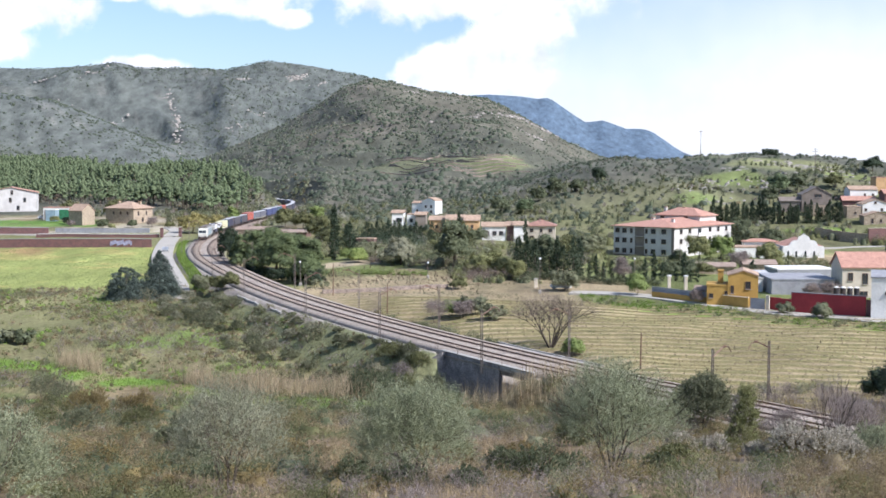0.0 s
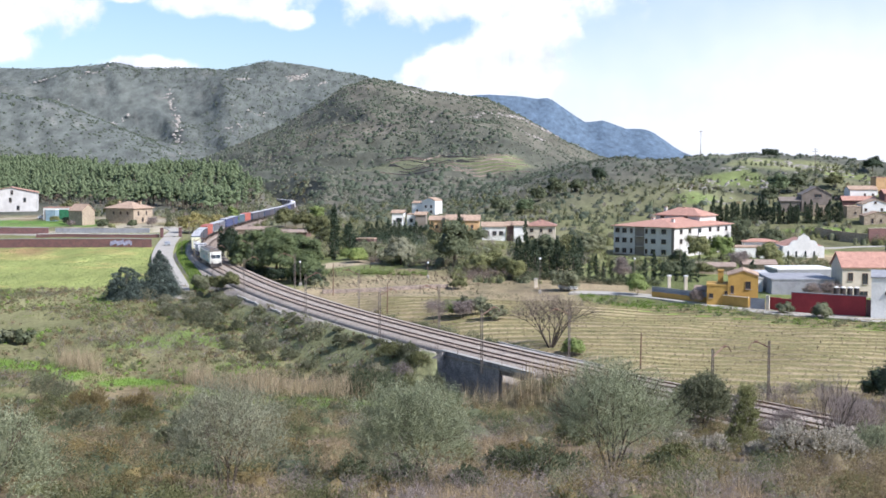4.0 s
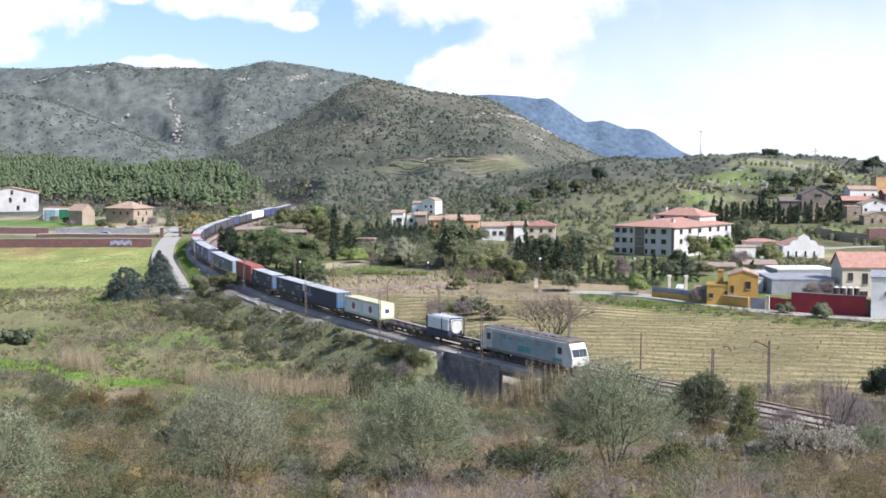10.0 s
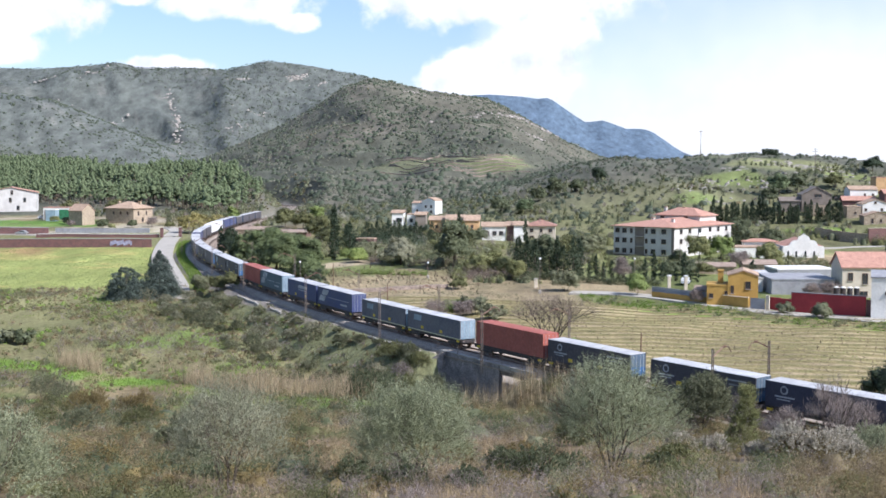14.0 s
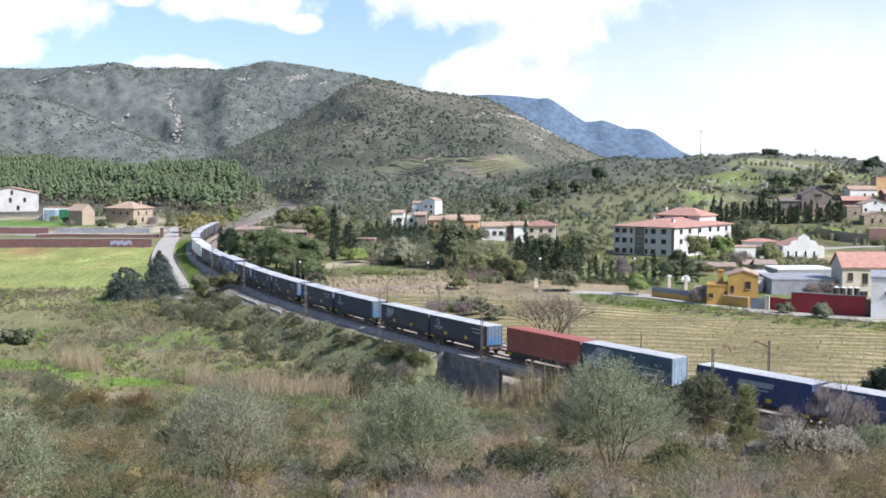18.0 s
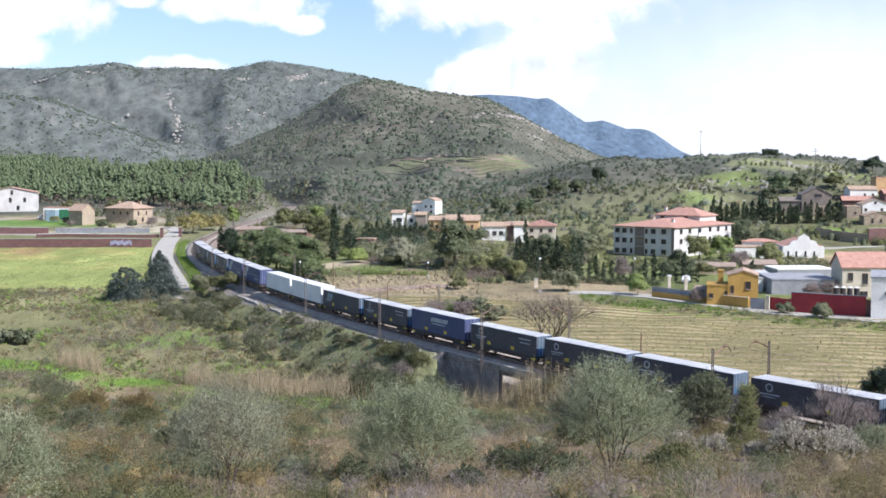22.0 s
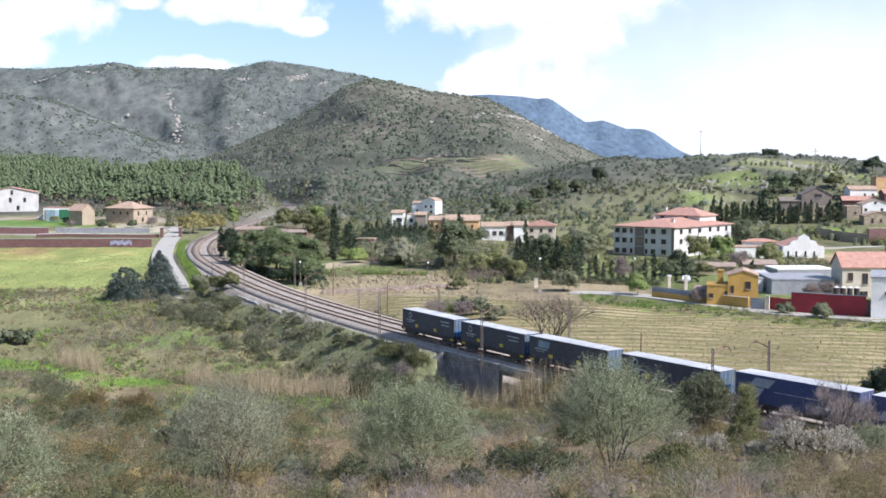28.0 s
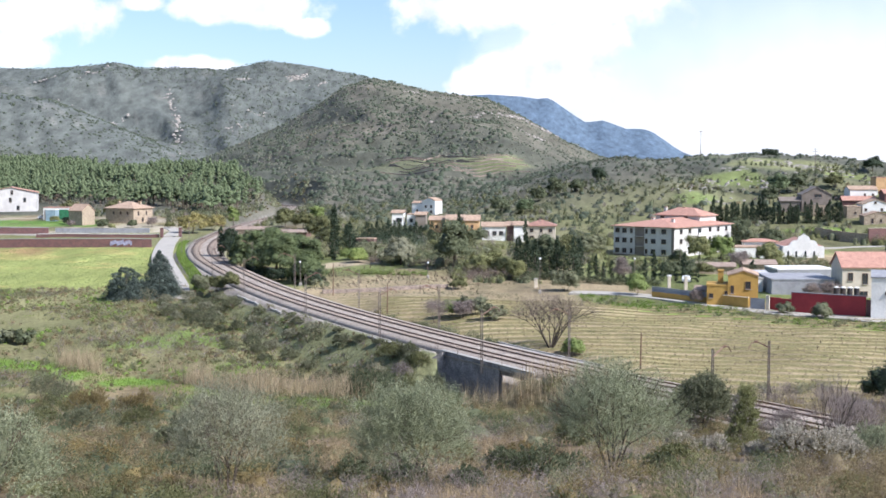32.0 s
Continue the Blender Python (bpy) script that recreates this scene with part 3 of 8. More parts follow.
def make_ground():
    ang = np.radians(np.concatenate([np.arange(-180, -24, 4.0), np.linspace(-24, 24, 291), np.arange(28, 180, 4.0)]))
    rad = np.concatenate([[0.0005, 0.5], np.geomspace(3, 34, 14), np.linspace(35, 150, 160)[:-1], np.geomspace(150, 480, 150)[:-1], np.geomspace(480, 4900, 160)])
    a, r = np.meshgrid(ang, rad)
    x, y = np.sin(a) * r, np.cos(a) * r
    z = ground(x, y)
    z = np.where(y < 0, 20 + 0.0 * z + np.minimum(r, 400) * 0.02 - 22 * smooth(40, 160, x), z)
    nr, na = x.shape
    i = np.arange(nr * na).reshape(nr, na)
    j = np.roll(i, -1, axis=1)
    faces = np.stack([i[:-1], i[1:], j[1:], j[:-1]], -1).reshape(-1, 4)
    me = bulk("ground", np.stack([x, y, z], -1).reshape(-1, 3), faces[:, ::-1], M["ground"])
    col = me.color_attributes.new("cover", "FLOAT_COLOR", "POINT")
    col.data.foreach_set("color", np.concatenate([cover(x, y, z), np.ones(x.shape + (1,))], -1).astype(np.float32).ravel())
    me.polygons.foreach_set("use_smooth", np.ones(len(me.polygons), bool))
    ob = new("ground", me)
    tagged(ob, "valley ground with scrub, meadows, vineyard soil and rocky hills", "ground", kind="structure")


make_ground()


# ---- railway ----
def on_track(s, off=0.0, up=0.0):
    k = np.clip(s, TS[0], TS[-1])
    h = np.interp(k, TS, TH)
    return np.array([np.interp(k, TS, TX) + np.cos(h) * off, np.interp(k, TS, TY) + np.sin(h) * off, np.interp(k, TS, TZ) + up])


def ribbon(profile, s0, s1, step, closed=True):
    """A cross-section (offset, height) drawn along the railway."""
    ss = np.arange(s0, s1 + 0.01, step)
    v = np.array([[on_track(s, o, u) for o, u in profile] for s in ss])
    n, k = len(ss), len(profile)
    i = np.arange(n * k).reshape(n, k)
    j = np.roll(i, -1, 1)
    f = np.stack([i[:-1], j[:-1], j[1:], i[1:]], -1)
    if not closed:
        f = f[:, :-1]
    return v.reshape(-1, 3), f.reshape(-1, 4)


GAUGE = 1.668
TRACKS = (0.0, 4.3)


def make_railway():
    base = thing("railway", Matrix(), "double railway track with rusty rails on stone ballast", "railway", kind="structure")
    for s0, s1 in ((-820, 620),):
        v, f = ribbon([(-3.2, -0.9), (-2.0, -0.20), (6.4, -0.20), (7.6, -0.9)], s0, s1, 4)
        part("ballast", bulk("ballast", v, f, M["ballast"]), None, base, "grey-brown crushed stone ballast bed")
    for t in TRACKS:
        for e in (-0.5, 0.5):
            c = t + e * (GAUGE + 0.07)
            v, f = ribbon([(c - 0.07, -0.17), (c - 0.035, 0.0), (c + 0.035, 0.0), (c + 0.07, -0.17)], -820, 620, 4)
            part("rail", bulk("rail", v, f, M["rail"]), None, base)
    v, f = [], []
    cube = [(0, 3, 2, 1), (4, 5, 6, 7), (0, 1, 5, 4), (1, 2, 6, 5), (2, 3, 7, 6), (3, 0, 4, 7)]
    for t in TRACKS:
        for s in np.arange(-330, 70, 0.66):
            p = on_track(s, t)
            h = np.interp(s, TS, TH)
            d, o = np.array([np.sin(h), -np.cos(h), 0]), np.array([np.cos(h), np.sin(h), 0])
            k = len(v)
            for up in (-0.26, -0.165):
                v += [p + d * a + o * b + (0, 0, up) for a, b in ((-0.12, -1.3), (0.12, -1.3), (0.12, 1.3), (-0.12, 1.3))]
            f += [tuple(k + i for i in q) for q in cube]
    ob = part("sleepers", bulk("sleepers", np.array(v), np.array(f), M["sleeper"]), None, base, "weathered concrete sleepers")
    tagged(ob, kind="stuff")


make_railway()
for s0, s1, off in ((-84, -58, -4.9), (-24, -8, -4.4)):
    k = thing("cable_trough", Matrix(), "pale broken concrete cable trough beside the ballast", "cable trough", kind="structure")
    for s in np.arange(s0, s1, 2.1):
        if (int(s * 7) % 5) == 0:
            continue
        a, b = on_track(s, off), on_track(s + 1.95, off + 0.1 * math.sin(s))
        a[2], b[2] = gz(a[0], a[1]), gz(b[0], b[1])
        d = Vector(b - a).normalized()
        n = Vector((-d.y, d.x, 0)) * 0.2
        v = [Vector(a) - n, Vector(b) - n, Vector(b) + n, Vector(a) + n]
        part("trough_slab", Shape().add([q + Vector((0, 0, -0.5)) for q in v] + [q + Vector((0, 0, 0.16)) for q in v], [(0, 3, 2, 1), (4, 5, 6, 7), (0, 1, 5, 4), (1, 2, 6, 5), (2, 3, 7, 6), (3, 0, 4, 7)]), M["concrete"], k)


# ---- the bridge ----
def make_bridge():
    base = thing("railway_bridge", Matrix(), "concrete railway bridge on stone abutments over a dry stream", "bridge", kind="structure")

    def slab(s0, s1, prof, n=6):
        v, f = ribbon(prof, s0, s1, (s1 - s0) / n)
        k = len(prof)
        sh = Shape().add(v, [tuple(q) for q in f])
        sh.f += [tuple(range(k)), tuple(range(len(v) - 1, len(v) - 1 - k, -1))]
        return sh
    a, b = BRIDGE_A, BRIDGE_B
    part("deck", slab(a - 1.5, b + 1.5, [(-2.9, -0.75), (-2.9, -0.28), (7.2, -0.28), (7.2, -0.75)]), M["concrete"], base, "weathered concrete deck slab")
    for o in (7.2,):
        part("edge_beam", slab(a - 2.5, b + 2.5, [(o, -0.55), (o, -0.12), (o + 0.25, -0.12), (o + 0.25, -0.55)]), M["concrete"], base)
    for o in (-2.8, -1.1, 0.9, 3.0, 4.9, 6.7):
        part("girder", slab(a, b, [(o, -1.5), (o, -0.74), (o + 0.4, -0.74), (o + 0.4, -1.5)]), M["steel"], base, "dark riveted steel girder")
    for s0, s1 in ((a - 2.2, a), (b, b + 2.2)):
        part("abutment", slab(s0, s1, [(-3.0, -7.5), (-2.95, -0.76), (7.25, -0.76), (7.3, -7.5)], 1), M["masonry"], base, "stone abutment wall")
    for s, w in ((a - 0.2, -1), (b + 0.2, 1)):
        for o, e in ((-3.0, -1), (7.3, 1)) if w < 0 else ((7.3, 1),):
            sh = Shape()
            p0, p1 = on_track(s, o), on_track(s + w * 5.0, o + e * 4.6)
            q = Vector(on_track(s, o + e * 0.5) - p0)
            v = [Vector(p0) + Vector((0, 0, -7.5)), Vector(p1) + Vector((0, 0, -7.5)), Vector(p1) + Vector((0, 0, -4.4)), Vector(p0) + Vector((0, 0, -0.35))]
            v += [p + q for p in v]
            sh.add(v, [(0, 1, 2, 3), (4, 7, 6, 5), (0, 4, 5, 1), (1, 5, 6, 2), (2, 6, 7, 3), (3, 7, 4, 0)])
            part("wing_wall", sh, M["masonry"], base, "sloping pale stone wing wall")
    part("side_wall", slab(a, 6.8, [(-3.06, -7.5), (-3.0, -0.3), (-2.4, -0.3), (-2.4, -7.5)]), M["stained"], base, "rubble masonry side wall with stains, darkened as in shade")
    part("coping", slab(a - 0.6, b + 1.5, [(-3.14, -0.3), (-3.14, -0.2), (-2.5, -0.2), (-2.5, -0.3)]), M["concrete"], base, "pale worn coping stones")
    for s in np.arange(a - 2, b + 2.1, 4.8):
        p = on_track(s, -3.0)
        part("railing_post", Shape().tube(p + (0, 0, -0.2), p + (0, 0, 1.0), 0.035, 0.035, 5), M["steel"], base)


make_bridge()


# ---- the train ----
SPEED, FRONT = 25.25, -6.49
RUNNING = []


def ride(t, mid, half):
    """The pose of a vehicle whose middle is mid metres behind the train's front."""
    s = FRONT + SPEED * (t - 9.0) + mid
    p, q = Vector(on_track(s + half)), Vector(on_track(s - half))
    d = p - q
    return Matrix.Translation((p + q) / 2) @ pose(0, 0, 0, 0, -math.degrees(math.atan2(d.z, d.xy.length)), math.degrees(math.atan2(d.y, d.x)))


def bogie(parent, x, wheel_r=0.46, base=0.9, name="bogie"):
    b = part(name, Shape().box(x - base - 0.55, x + base + 0.55, -1.12, -0.95, 0.42, 0.72, 0.03).box(x - base - 0.55, x + base + 0.55, 0.95, 1.12, 0.42, 0.72, 0.03)
             .box(x - 0.25, x + 0.25, -1.05, 1.05, 0.45, 0.8), M["darksteel"], parent)
    for e in (-base, base):
        for y in (-0.83, 0.75):
            part("wheel", Shape().tube((x + e, y, wheel_r), (x + e, y + 0.13, wheel_r), wheel_r, wheel_r, 16), M["rail"], b)
        part("axle", Shape().tube((x + e, -0.75, wheel_r), (x + e, 0.75, wheel_r), 0.08, 0.08, 8), M["darksteel"], b)
    return b


def make_wagon(half=7.1, bogies=5.1):
    w = thing("flat_wagon", Matrix(), "low dark container flat wagon with yellow side marks", "railway wagon", "wagons of the freight train")
    h = half
    part("frame", Shape().box(-h, h, -1.2, -1.0, 0.78, 1.12, 0.03).box(-h, h, 1.0, 1.2, 0.78, 1.12, 0.03).box(-h, h, -0.3, 0.3, 0.72, 1.05), M["darksteel"], w)
    for x in (-h + 0.5, -h * 0.46, 0, h * 0.46, h - 0.5):
        part("cross_beam", Shape().box(x - 0.18, x + 0.18, -1.22, 1.22, 0.85, 1.10), M["darksteel"], w)
    for x in (-bogies, bogies):
        bogie(w, x)
    for x in (-h + 0.8, h - 0.8):
        part("side_plate", Shape().box(x - 0.35, x + 0.35, -1.235, -1.2, 0.82, 1.08), M["yellow_mark"], w, "faded yellow plate")
    for x in (-h, h):
        part("end_beam", Shape().box(x - 0.1, x + 0.1, -1.2, 1.2, 0.8, 1.15), M["darksteel"], w)
        for y in (-0.88, 0.88):
            part("buffer", Shape().tube((x, y, 0.98), (x + math.copysign(0.2, x), y, 0.98), 0.09, 0.17, 10), M["steel"], w)
    return w


def make_container(skin, roof, ends, length=13.72, height=2.62, ribs=0, marks="", label="", width=2.46):
    c = thing("container", Matrix(), label, "container", "containers of the freight train")
    h, b, z0 = length / 2, width / 2, 1.16
    z1 = z0 + height
    body = Shape().box(-h + 0.08, h - 0.08, -b + 0.03, b - 0.03, z0 + 0.12, z1 - 0.06)
    part("body", body, M[skin], c)
    if ribs:
        for y0, y1 in ((-b, -b + 0.04), (b - 0.04, b)):
            # one folded sheet a side
            yo, yi = (y0, y1) if y0 < 0 else (y1, y0)
            xs, out = [-h + 0.2], [yi]
            step = (length - 0.5) / ribs
            for i in range(ribs):
                x = -h + 0.25 + step * i
                xs += [x, x + 0.07, x + step - 0.14, x + step - 0.07]
                out += [yi, yo, yo, yi]
            v = [(x, y, z0 + 0.14) for x, y in zip(xs, out)] + [(x, y, z1 - 0.1) for x, y in zip(xs, out)]
            n = len(xs)
            part("corrugation", Shape().add(v, [(i, i + 1, n + i + 1, n + i) for i in range(n - 1)]), M[skin], c)
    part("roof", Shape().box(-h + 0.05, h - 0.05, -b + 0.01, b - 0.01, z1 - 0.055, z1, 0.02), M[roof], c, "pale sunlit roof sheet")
    for y in (-b + 0.0, b - 0.09):
        part("bottom_rail", Shape().box(-h, h, y, y + 0.09, z0, z0 + 0.13), M["frame_yellow" if marks == "tank" or marks == "spots faded" else "darksteel"], c)
    for x in (-h, h - 0.12):
        for y in (-b, b - 0.12):
            part("corner_post", Shape().box(x, x + 0.12, y, y + 0.12, z0, z1 - 0.05), M[skin], c)
    for e in (-1, 1):
        for y0, y1 in ((-b + 0.13, -0.01), (0.01, b - 0.13)):
            x0, x1 = sorted((e * (h - 0.09), e * (h - 0.02)))
            d = part("door", Shape().box(x0, x1, y0, y1, z0 + 0.1, z1 - 0.1, 0.01), M[ends], c, "panelled end door")
            for k in (0.3, 0.75):
                yy = y0 + (y1 - y0) * k
                if ends == "door_blue" and k < 0.5:
                    part("lower_panel", Shape().box(min(e * (h - 0.02), e * (h - 0.01)), max(e * (h - 0.02), e * (h - 0.01)), y0 + 0.04, y1 - 0.04, z0 + 0.15, z0 + 1.15), M["vivid_blue"], d, "vivid blue lower panel")
                part("lock_rod", Shape().tube((e * (h + 0.01), yy, z0 + 0.15), (e * (h + 0.01), yy, z1 - 0.15), 0.025, 0.025, 5), M["pale_mark"], d)
    y = -b - 0.012 if ribs else -b + 0.018

    def plate(x0, x1, u0, u1, m, lean=0.0, name="marking"):
        part(name, Shape().add([(x0, y, u0), (x1, y, u0), (x1 + lean, y, u1), (x0 + lean, y, u1),
                                (x0, y + 0.03, u0), (x1, y + 0.03, u0), (x1 + lean, y + 0.03, u1), (x0 + lean, y + 0.03, u1)],
                               [(0, 1, 2, 3), (4, 7, 6, 5), (0, 4, 5, 1), (1, 5, 6, 2), (2, 6, 7, 3), (3, 7, 4, 0)]), M[m], c)
    if "bars" in marks:
        plate(h - 3.6, h - 1.2, z1 - 0.75, z1 - 0.6, "pale_mark")
        plate(h - 3.3, h - 1.3, z1 - 1.2, z1 - 1.08, "pale_mark")
    if "spots" in marks:
        for x in (-h + 3.6, h - 5.2):
            plate(x, x + 0.7, z0 + 0.35, z0 + 0.75, "yellow_mark")
    if "ring" in marks:
        n = 14
        out = [(-h + 2.1 + 0.44 * math.cos(2 * math.pi * i / n), z1 - 0.75 + 0.44 * math.sin(2 * math.pi * i / n)) for i in range(n)]
        inn = [(-h + 2.1 + 0.28 * math.cos(2 * math.pi * i / n), z1 - 0.75 + 0.28 * math.sin(2 * math.pi * i / n)) for i in range(n)]
        v = [(u, y, w) for u, w in out + inn] + [(u, y + 0.03, w) for u, w in out + inn]
        f = [(i, (i + 1) % n, n + (i + 1) % n, n + i) for i in range(n)]
        f += [(2 * n + i, 2 * n + (i + 1) % n, (i + 1) % n, i) for i in range(n)]
        part("ring_mark", Shape().add(v, f), M["pale_mark"], c)
        plate(-h + 1.1, -h + 3.3, z1 - 1.5, z1 - 1.34, "pale_mark")
        plate(-h + 1.3, -h + 2.8, z1 - 1.75, z1 - 1.64, "pale_mark")
    if "slash" in marks:
        plate(-h + 0.5, -h + 2.7, z0 + 0.7, z1 - 1.3, "pale_mark", 0.7)
        plate(-h + 1.6, -h + 3.9, z1 - 1.2, z1 - 0.3, "pale_mark", 0.8)
        plate(-h + 4.6, h - 1.2, z0 + 1.45, z0 + 1.52, "pale_mark")
        plate(h - 4.6, h - 2.0, z0 + 0.7, z0 + 0.95, "pale_mark")
    if "panel" in marks:
        plate(-1.8, 2.4, z0 + 1.7, z0 + 2.25, "pale_mark", 0.3)
        plate(-1.6, 1.9, z0 + 1.35, z0 + 1.5, "pale_mark", 0.1)
    if "tank" in marks:
        third = (length - 0.5) / 2
        for i in range(2):
            x0 = -h + 0.25 + third * i
            plate(x0 + 0.16, x0 + third - 0.16, z0 + 0.35, z1 - 0.3, "box_white", name="white_panel")
            n, y0, xm = 16, y - 0.012, x0 + third / 2
            ring = [(xm + 0.55 * math.cos(2 * math.pi * k / n), z0 + 1.25 + 0.55 * math.sin(2 * math.pi * k / n)) for k in range(n)]
            part("round_mark", Shape().prism(ring, "y", y0, y + 0.02), M["red_mark"], c, "round dull red mark")
        part("end_panel", Shape().box(h - 0.01, h + 0.03, -b + 0.35, b - 0.35, z0 + 0.35, z1 - 0.3), M["box_white"], c, "white end panel")
        part("end_mark", Shape().box(h + 0.03, h + 0.05, -0.35, 0.35, z0 + 1.0, z0 + 1.6), M["box_navy"], c, "small dark mark")
    if "faded" in marks:
        plate(-h + 1.6, -h + 3.6, z0 + 1.4, z0 + 2.2, "door_pale", 0.2)
    return c


def make_tank(length=6.06, height=2.6):
    """A short tank container: a white clad tank in an open dark frame."""
    c = thing("tank_container", Matrix(), "short white tank container in a dark steel frame", "container", "containers of the freight train")
    h, b, z0 = length / 2, 1.22, 1.16
    z1 = z0 + height
    part("tank", Shape().box(-h + 0.15, h - 0.5, -b + 0.08, b - 0.08, z0 + 0.85, z1 - 0.12, 0.12), M["box_white"], c, "white clad tank body")
    part("skirt", Shape().box(-h + 0.2, h - 0.55, -b + 0.11, b - 0.11, z0 + 0.1, z0 + 0.87), M["box_navy"], c, "dark blue lower cladding")
    part("tank_end", Shape().tube((h - 0.5, 0, z0 + 1.3), (h - 0.15, 0, z0 + 1.3), 1.02, 0.82, 20), M["loco"], c, "rounded off-white tank end")
    for x in (-h, h - 0.14):
        for y in (-b, b - 0.14):
            part("corner_post", Shape().box(x, x + 0.14, y, y + 0.14, z0, z1), M["box_navy"], c)
        part("end_rail", Shape().box(x, x + 0.14, -b + 0.14, b - 0.14, z1 - 0.16, z1), M["box_navy"], c)
    for y in (-b, b - 0.12):
        part("bottom_rail", Shape().box(-h + 0.14, h - 0.14, y, y + 0.12, z0, z0 + 0.3), M["box_navy"], c)
        part("top_rail", Shape().box(-h + 0.14, h - 0.14, y, y + 0.1, z1 - 0.12, z1), M["box_white"], c)
    part("post", Shape().box(h - 2.2, h - 2.06, -b, -b + 0.07, z0 + 0.3, z1 - 0.12), M["box_navy"], c)
    part("walkway", Shape().box(-h + 0.2, h - 0.4, -0.5, 0.5, z1 - 0.115, z1 - 0.05), M["roof_white"], c)
    return c


def make_loco():
    c = thing("electric_locomotive", Matrix(), "white and grey electric freight locomotive with teal marks", "locomotive")
    part("body", Shape().prism([(-7.5, 0.95), (-7.5, 3.72), (7.5, 3.72), (7.5, 0.95)], "y", -1.49, 1.49), M["loco"], c, "off-white painted steel body")
    # cabs that narrow and slope towards the front
    for e in (-1, 1):
        ring = [(7.51, 1.49, 0.95), (7.51, 1.49, 3.72), (8.2, 1.2, 3.7), (8.6, 1.2, 3.05), (9.05, 1.28, 1.9), (8.9, 1.3, 0.95)]
        v = [(e * x, -y, z) for x, y, z in ring] + [(e * x, y, z) for x, y, z in ring]
        f = [(i, (i + 1) % 6, 6 + (i + 1) % 6, 6 + i) for i in range(6)] + [(5, 4, 3, 2, 1, 0), (6, 7, 8, 9, 10, 11)]
        part("cab", Shape().add(v, f), M["loco_cab"], c, "cream-white cab with narrowing front")
    part("roof", Shape().prism([(-1.4, 3.7), (-1.05, 3.98), (1.05, 3.98), (1.4, 3.7)], "x", -7.9, 7.9), M["loco_roof"], c, "dark grey roof with equipment")
    for y0, y1 in ((-1.5, -1.485), (1.485, 1.5)):
        part("side_panel", Shape().box(-6.2, 6.2, y0, y1, 1.25, 3.42), M["loco_grey"], c, "blue-grey side panel")
        part("stripe", Shape().box(-6.9, 6.9, y0 * 1.004, y1 * 1.004, 3.44, 3.66), M["loco"], c, "pale stripe below the roof")
        part("teal_block", Shape().box(-1.0, 1.6, y0 * 1.006, y1 * 1.006, 1.6, 2.3), M["loco_teal"], c, "teal block mark")
        part("teal_bar", Shape().box(-2.9, 0.2, y0 * 1.006, y1 * 1.006, 2.85, 3.1), M["loco_teal"], c, "teal bar mark")
        part("teal_cab_mark", Shape().box(5.6, 7.4, y0 * 1.008, y1 * 1.008, 1.3, 1.75), M["loco_teal"], c, "teal cab mark")
        part("lower_grime", Shape().box(-7.4, 7.4, y0 * 1.003, y1 * 1.003, 0.98, 1.24), M["taupe"], c, "dusty brown lower edge")
        for x in (-7.35, 6.6):
            part("side_window", Shape().box(x, x + 0.75, y0 * 1.004, y1 * 1.004, 2.3, 3.1), M["glass"], c, "dark cab side window")
        for x in (-4.6, -2.2, 2.4, 4.4):
            part("vent_panel", Shape().box(x, x + 1.3, y0 * 1.007, y1 * 1.007, 2.75, 3.3), M["grey"], c, "grey louvred vent")
    for e in (-1, 1):
        def slope(u):
            return 9.07 - (u - 1.9) * (0.45 / 1.15) if u > 1.9 else 9.07
        for ya, yb in ((-1.08, -0.03), (0.03, 1.08)):
            pts = [(e * (slope(u) + k), yy, u) for k in (0.015, -0.03) for u, yy in ((2.12, ya), (2.12, yb), (2.98, yb), (2.98, ya))]
            part("windscreen", Shape().add(pts, [(0, 1, 2, 3), (7, 6, 5, 4), (0, 4, 5, 1), (1, 5, 6, 2), (2, 6, 7, 3), (3, 7, 4, 0)]), M["glass"], c, "dark slanted windscreen")
        for yy in (-1.1, 1.1):
            part("headlight", Shape().tube((e * 9.0, yy, 1.55), (e * 9.06, yy, 1.55), 0.14, 0.14, 10), M["lamp"], c, "round headlight")
            part("buffer", Shape().tube((e * 8.9, yy * 0.8, 1.02), (e * 9.45, yy * 0.8, 1.02), 0.13, 0.24, 12), M["darksteel"], c)
        x0, x1 = sorted((e * 8.7, e * 9.1))
        part("snow_plough", Shape().box(x0, x1, -1.35, 1.35, 0.25, 0.96, 0.05), M["darksteel"], c, "dark steel snow plough and bumper")
        part("roof_beam", Shape().box(min(e * 8.05, e * 8.3), max(e * 8.05, e * 8.3), -1.2, 1.2, 3.7, 3.86), M["rail"], c, "rusty brown roof edge")
        px = e * 6.2
        pan = part("pantograph", Shape().tube((px - 1.0, -0.6, 4.05), (px + 1.0, -0.6, 4.12), 0.04, 0.04, 5).tube((px - 1.0, 0.6, 4.05), (px + 1.0, 0.6, 4.12), 0.04, 0.04, 5)
                   .tube((px - 1.0, -0.6, 4.05), (px - 1.0, 0.6, 4.05), 0.05, 0.05, 5), M["steel"], c, "folded pantograph")
        part("contact_bow", Shape().tube((px + 1.0, -0.85, 4.2), (px + 1.0, 0.85, 4.2), 0.05, 0.05, 5), M["steel"], pan)
        bogie(c, e * 5.3, 0.6, 1.3)
    for x in np.arange(-4.8, 4.9, 1.6):
        part("roof_box", Shape().box(x - 0.55, x + 0.55, -0.7, 0.7, 3.97, 4.12, 0.04), M["steel"], c)
    part("underframe_box", Shape().box(-2.6, 2.6, -1.3, 1.3, 0.35, 0.95, 0.05), M["darksteel"], c)
    return c


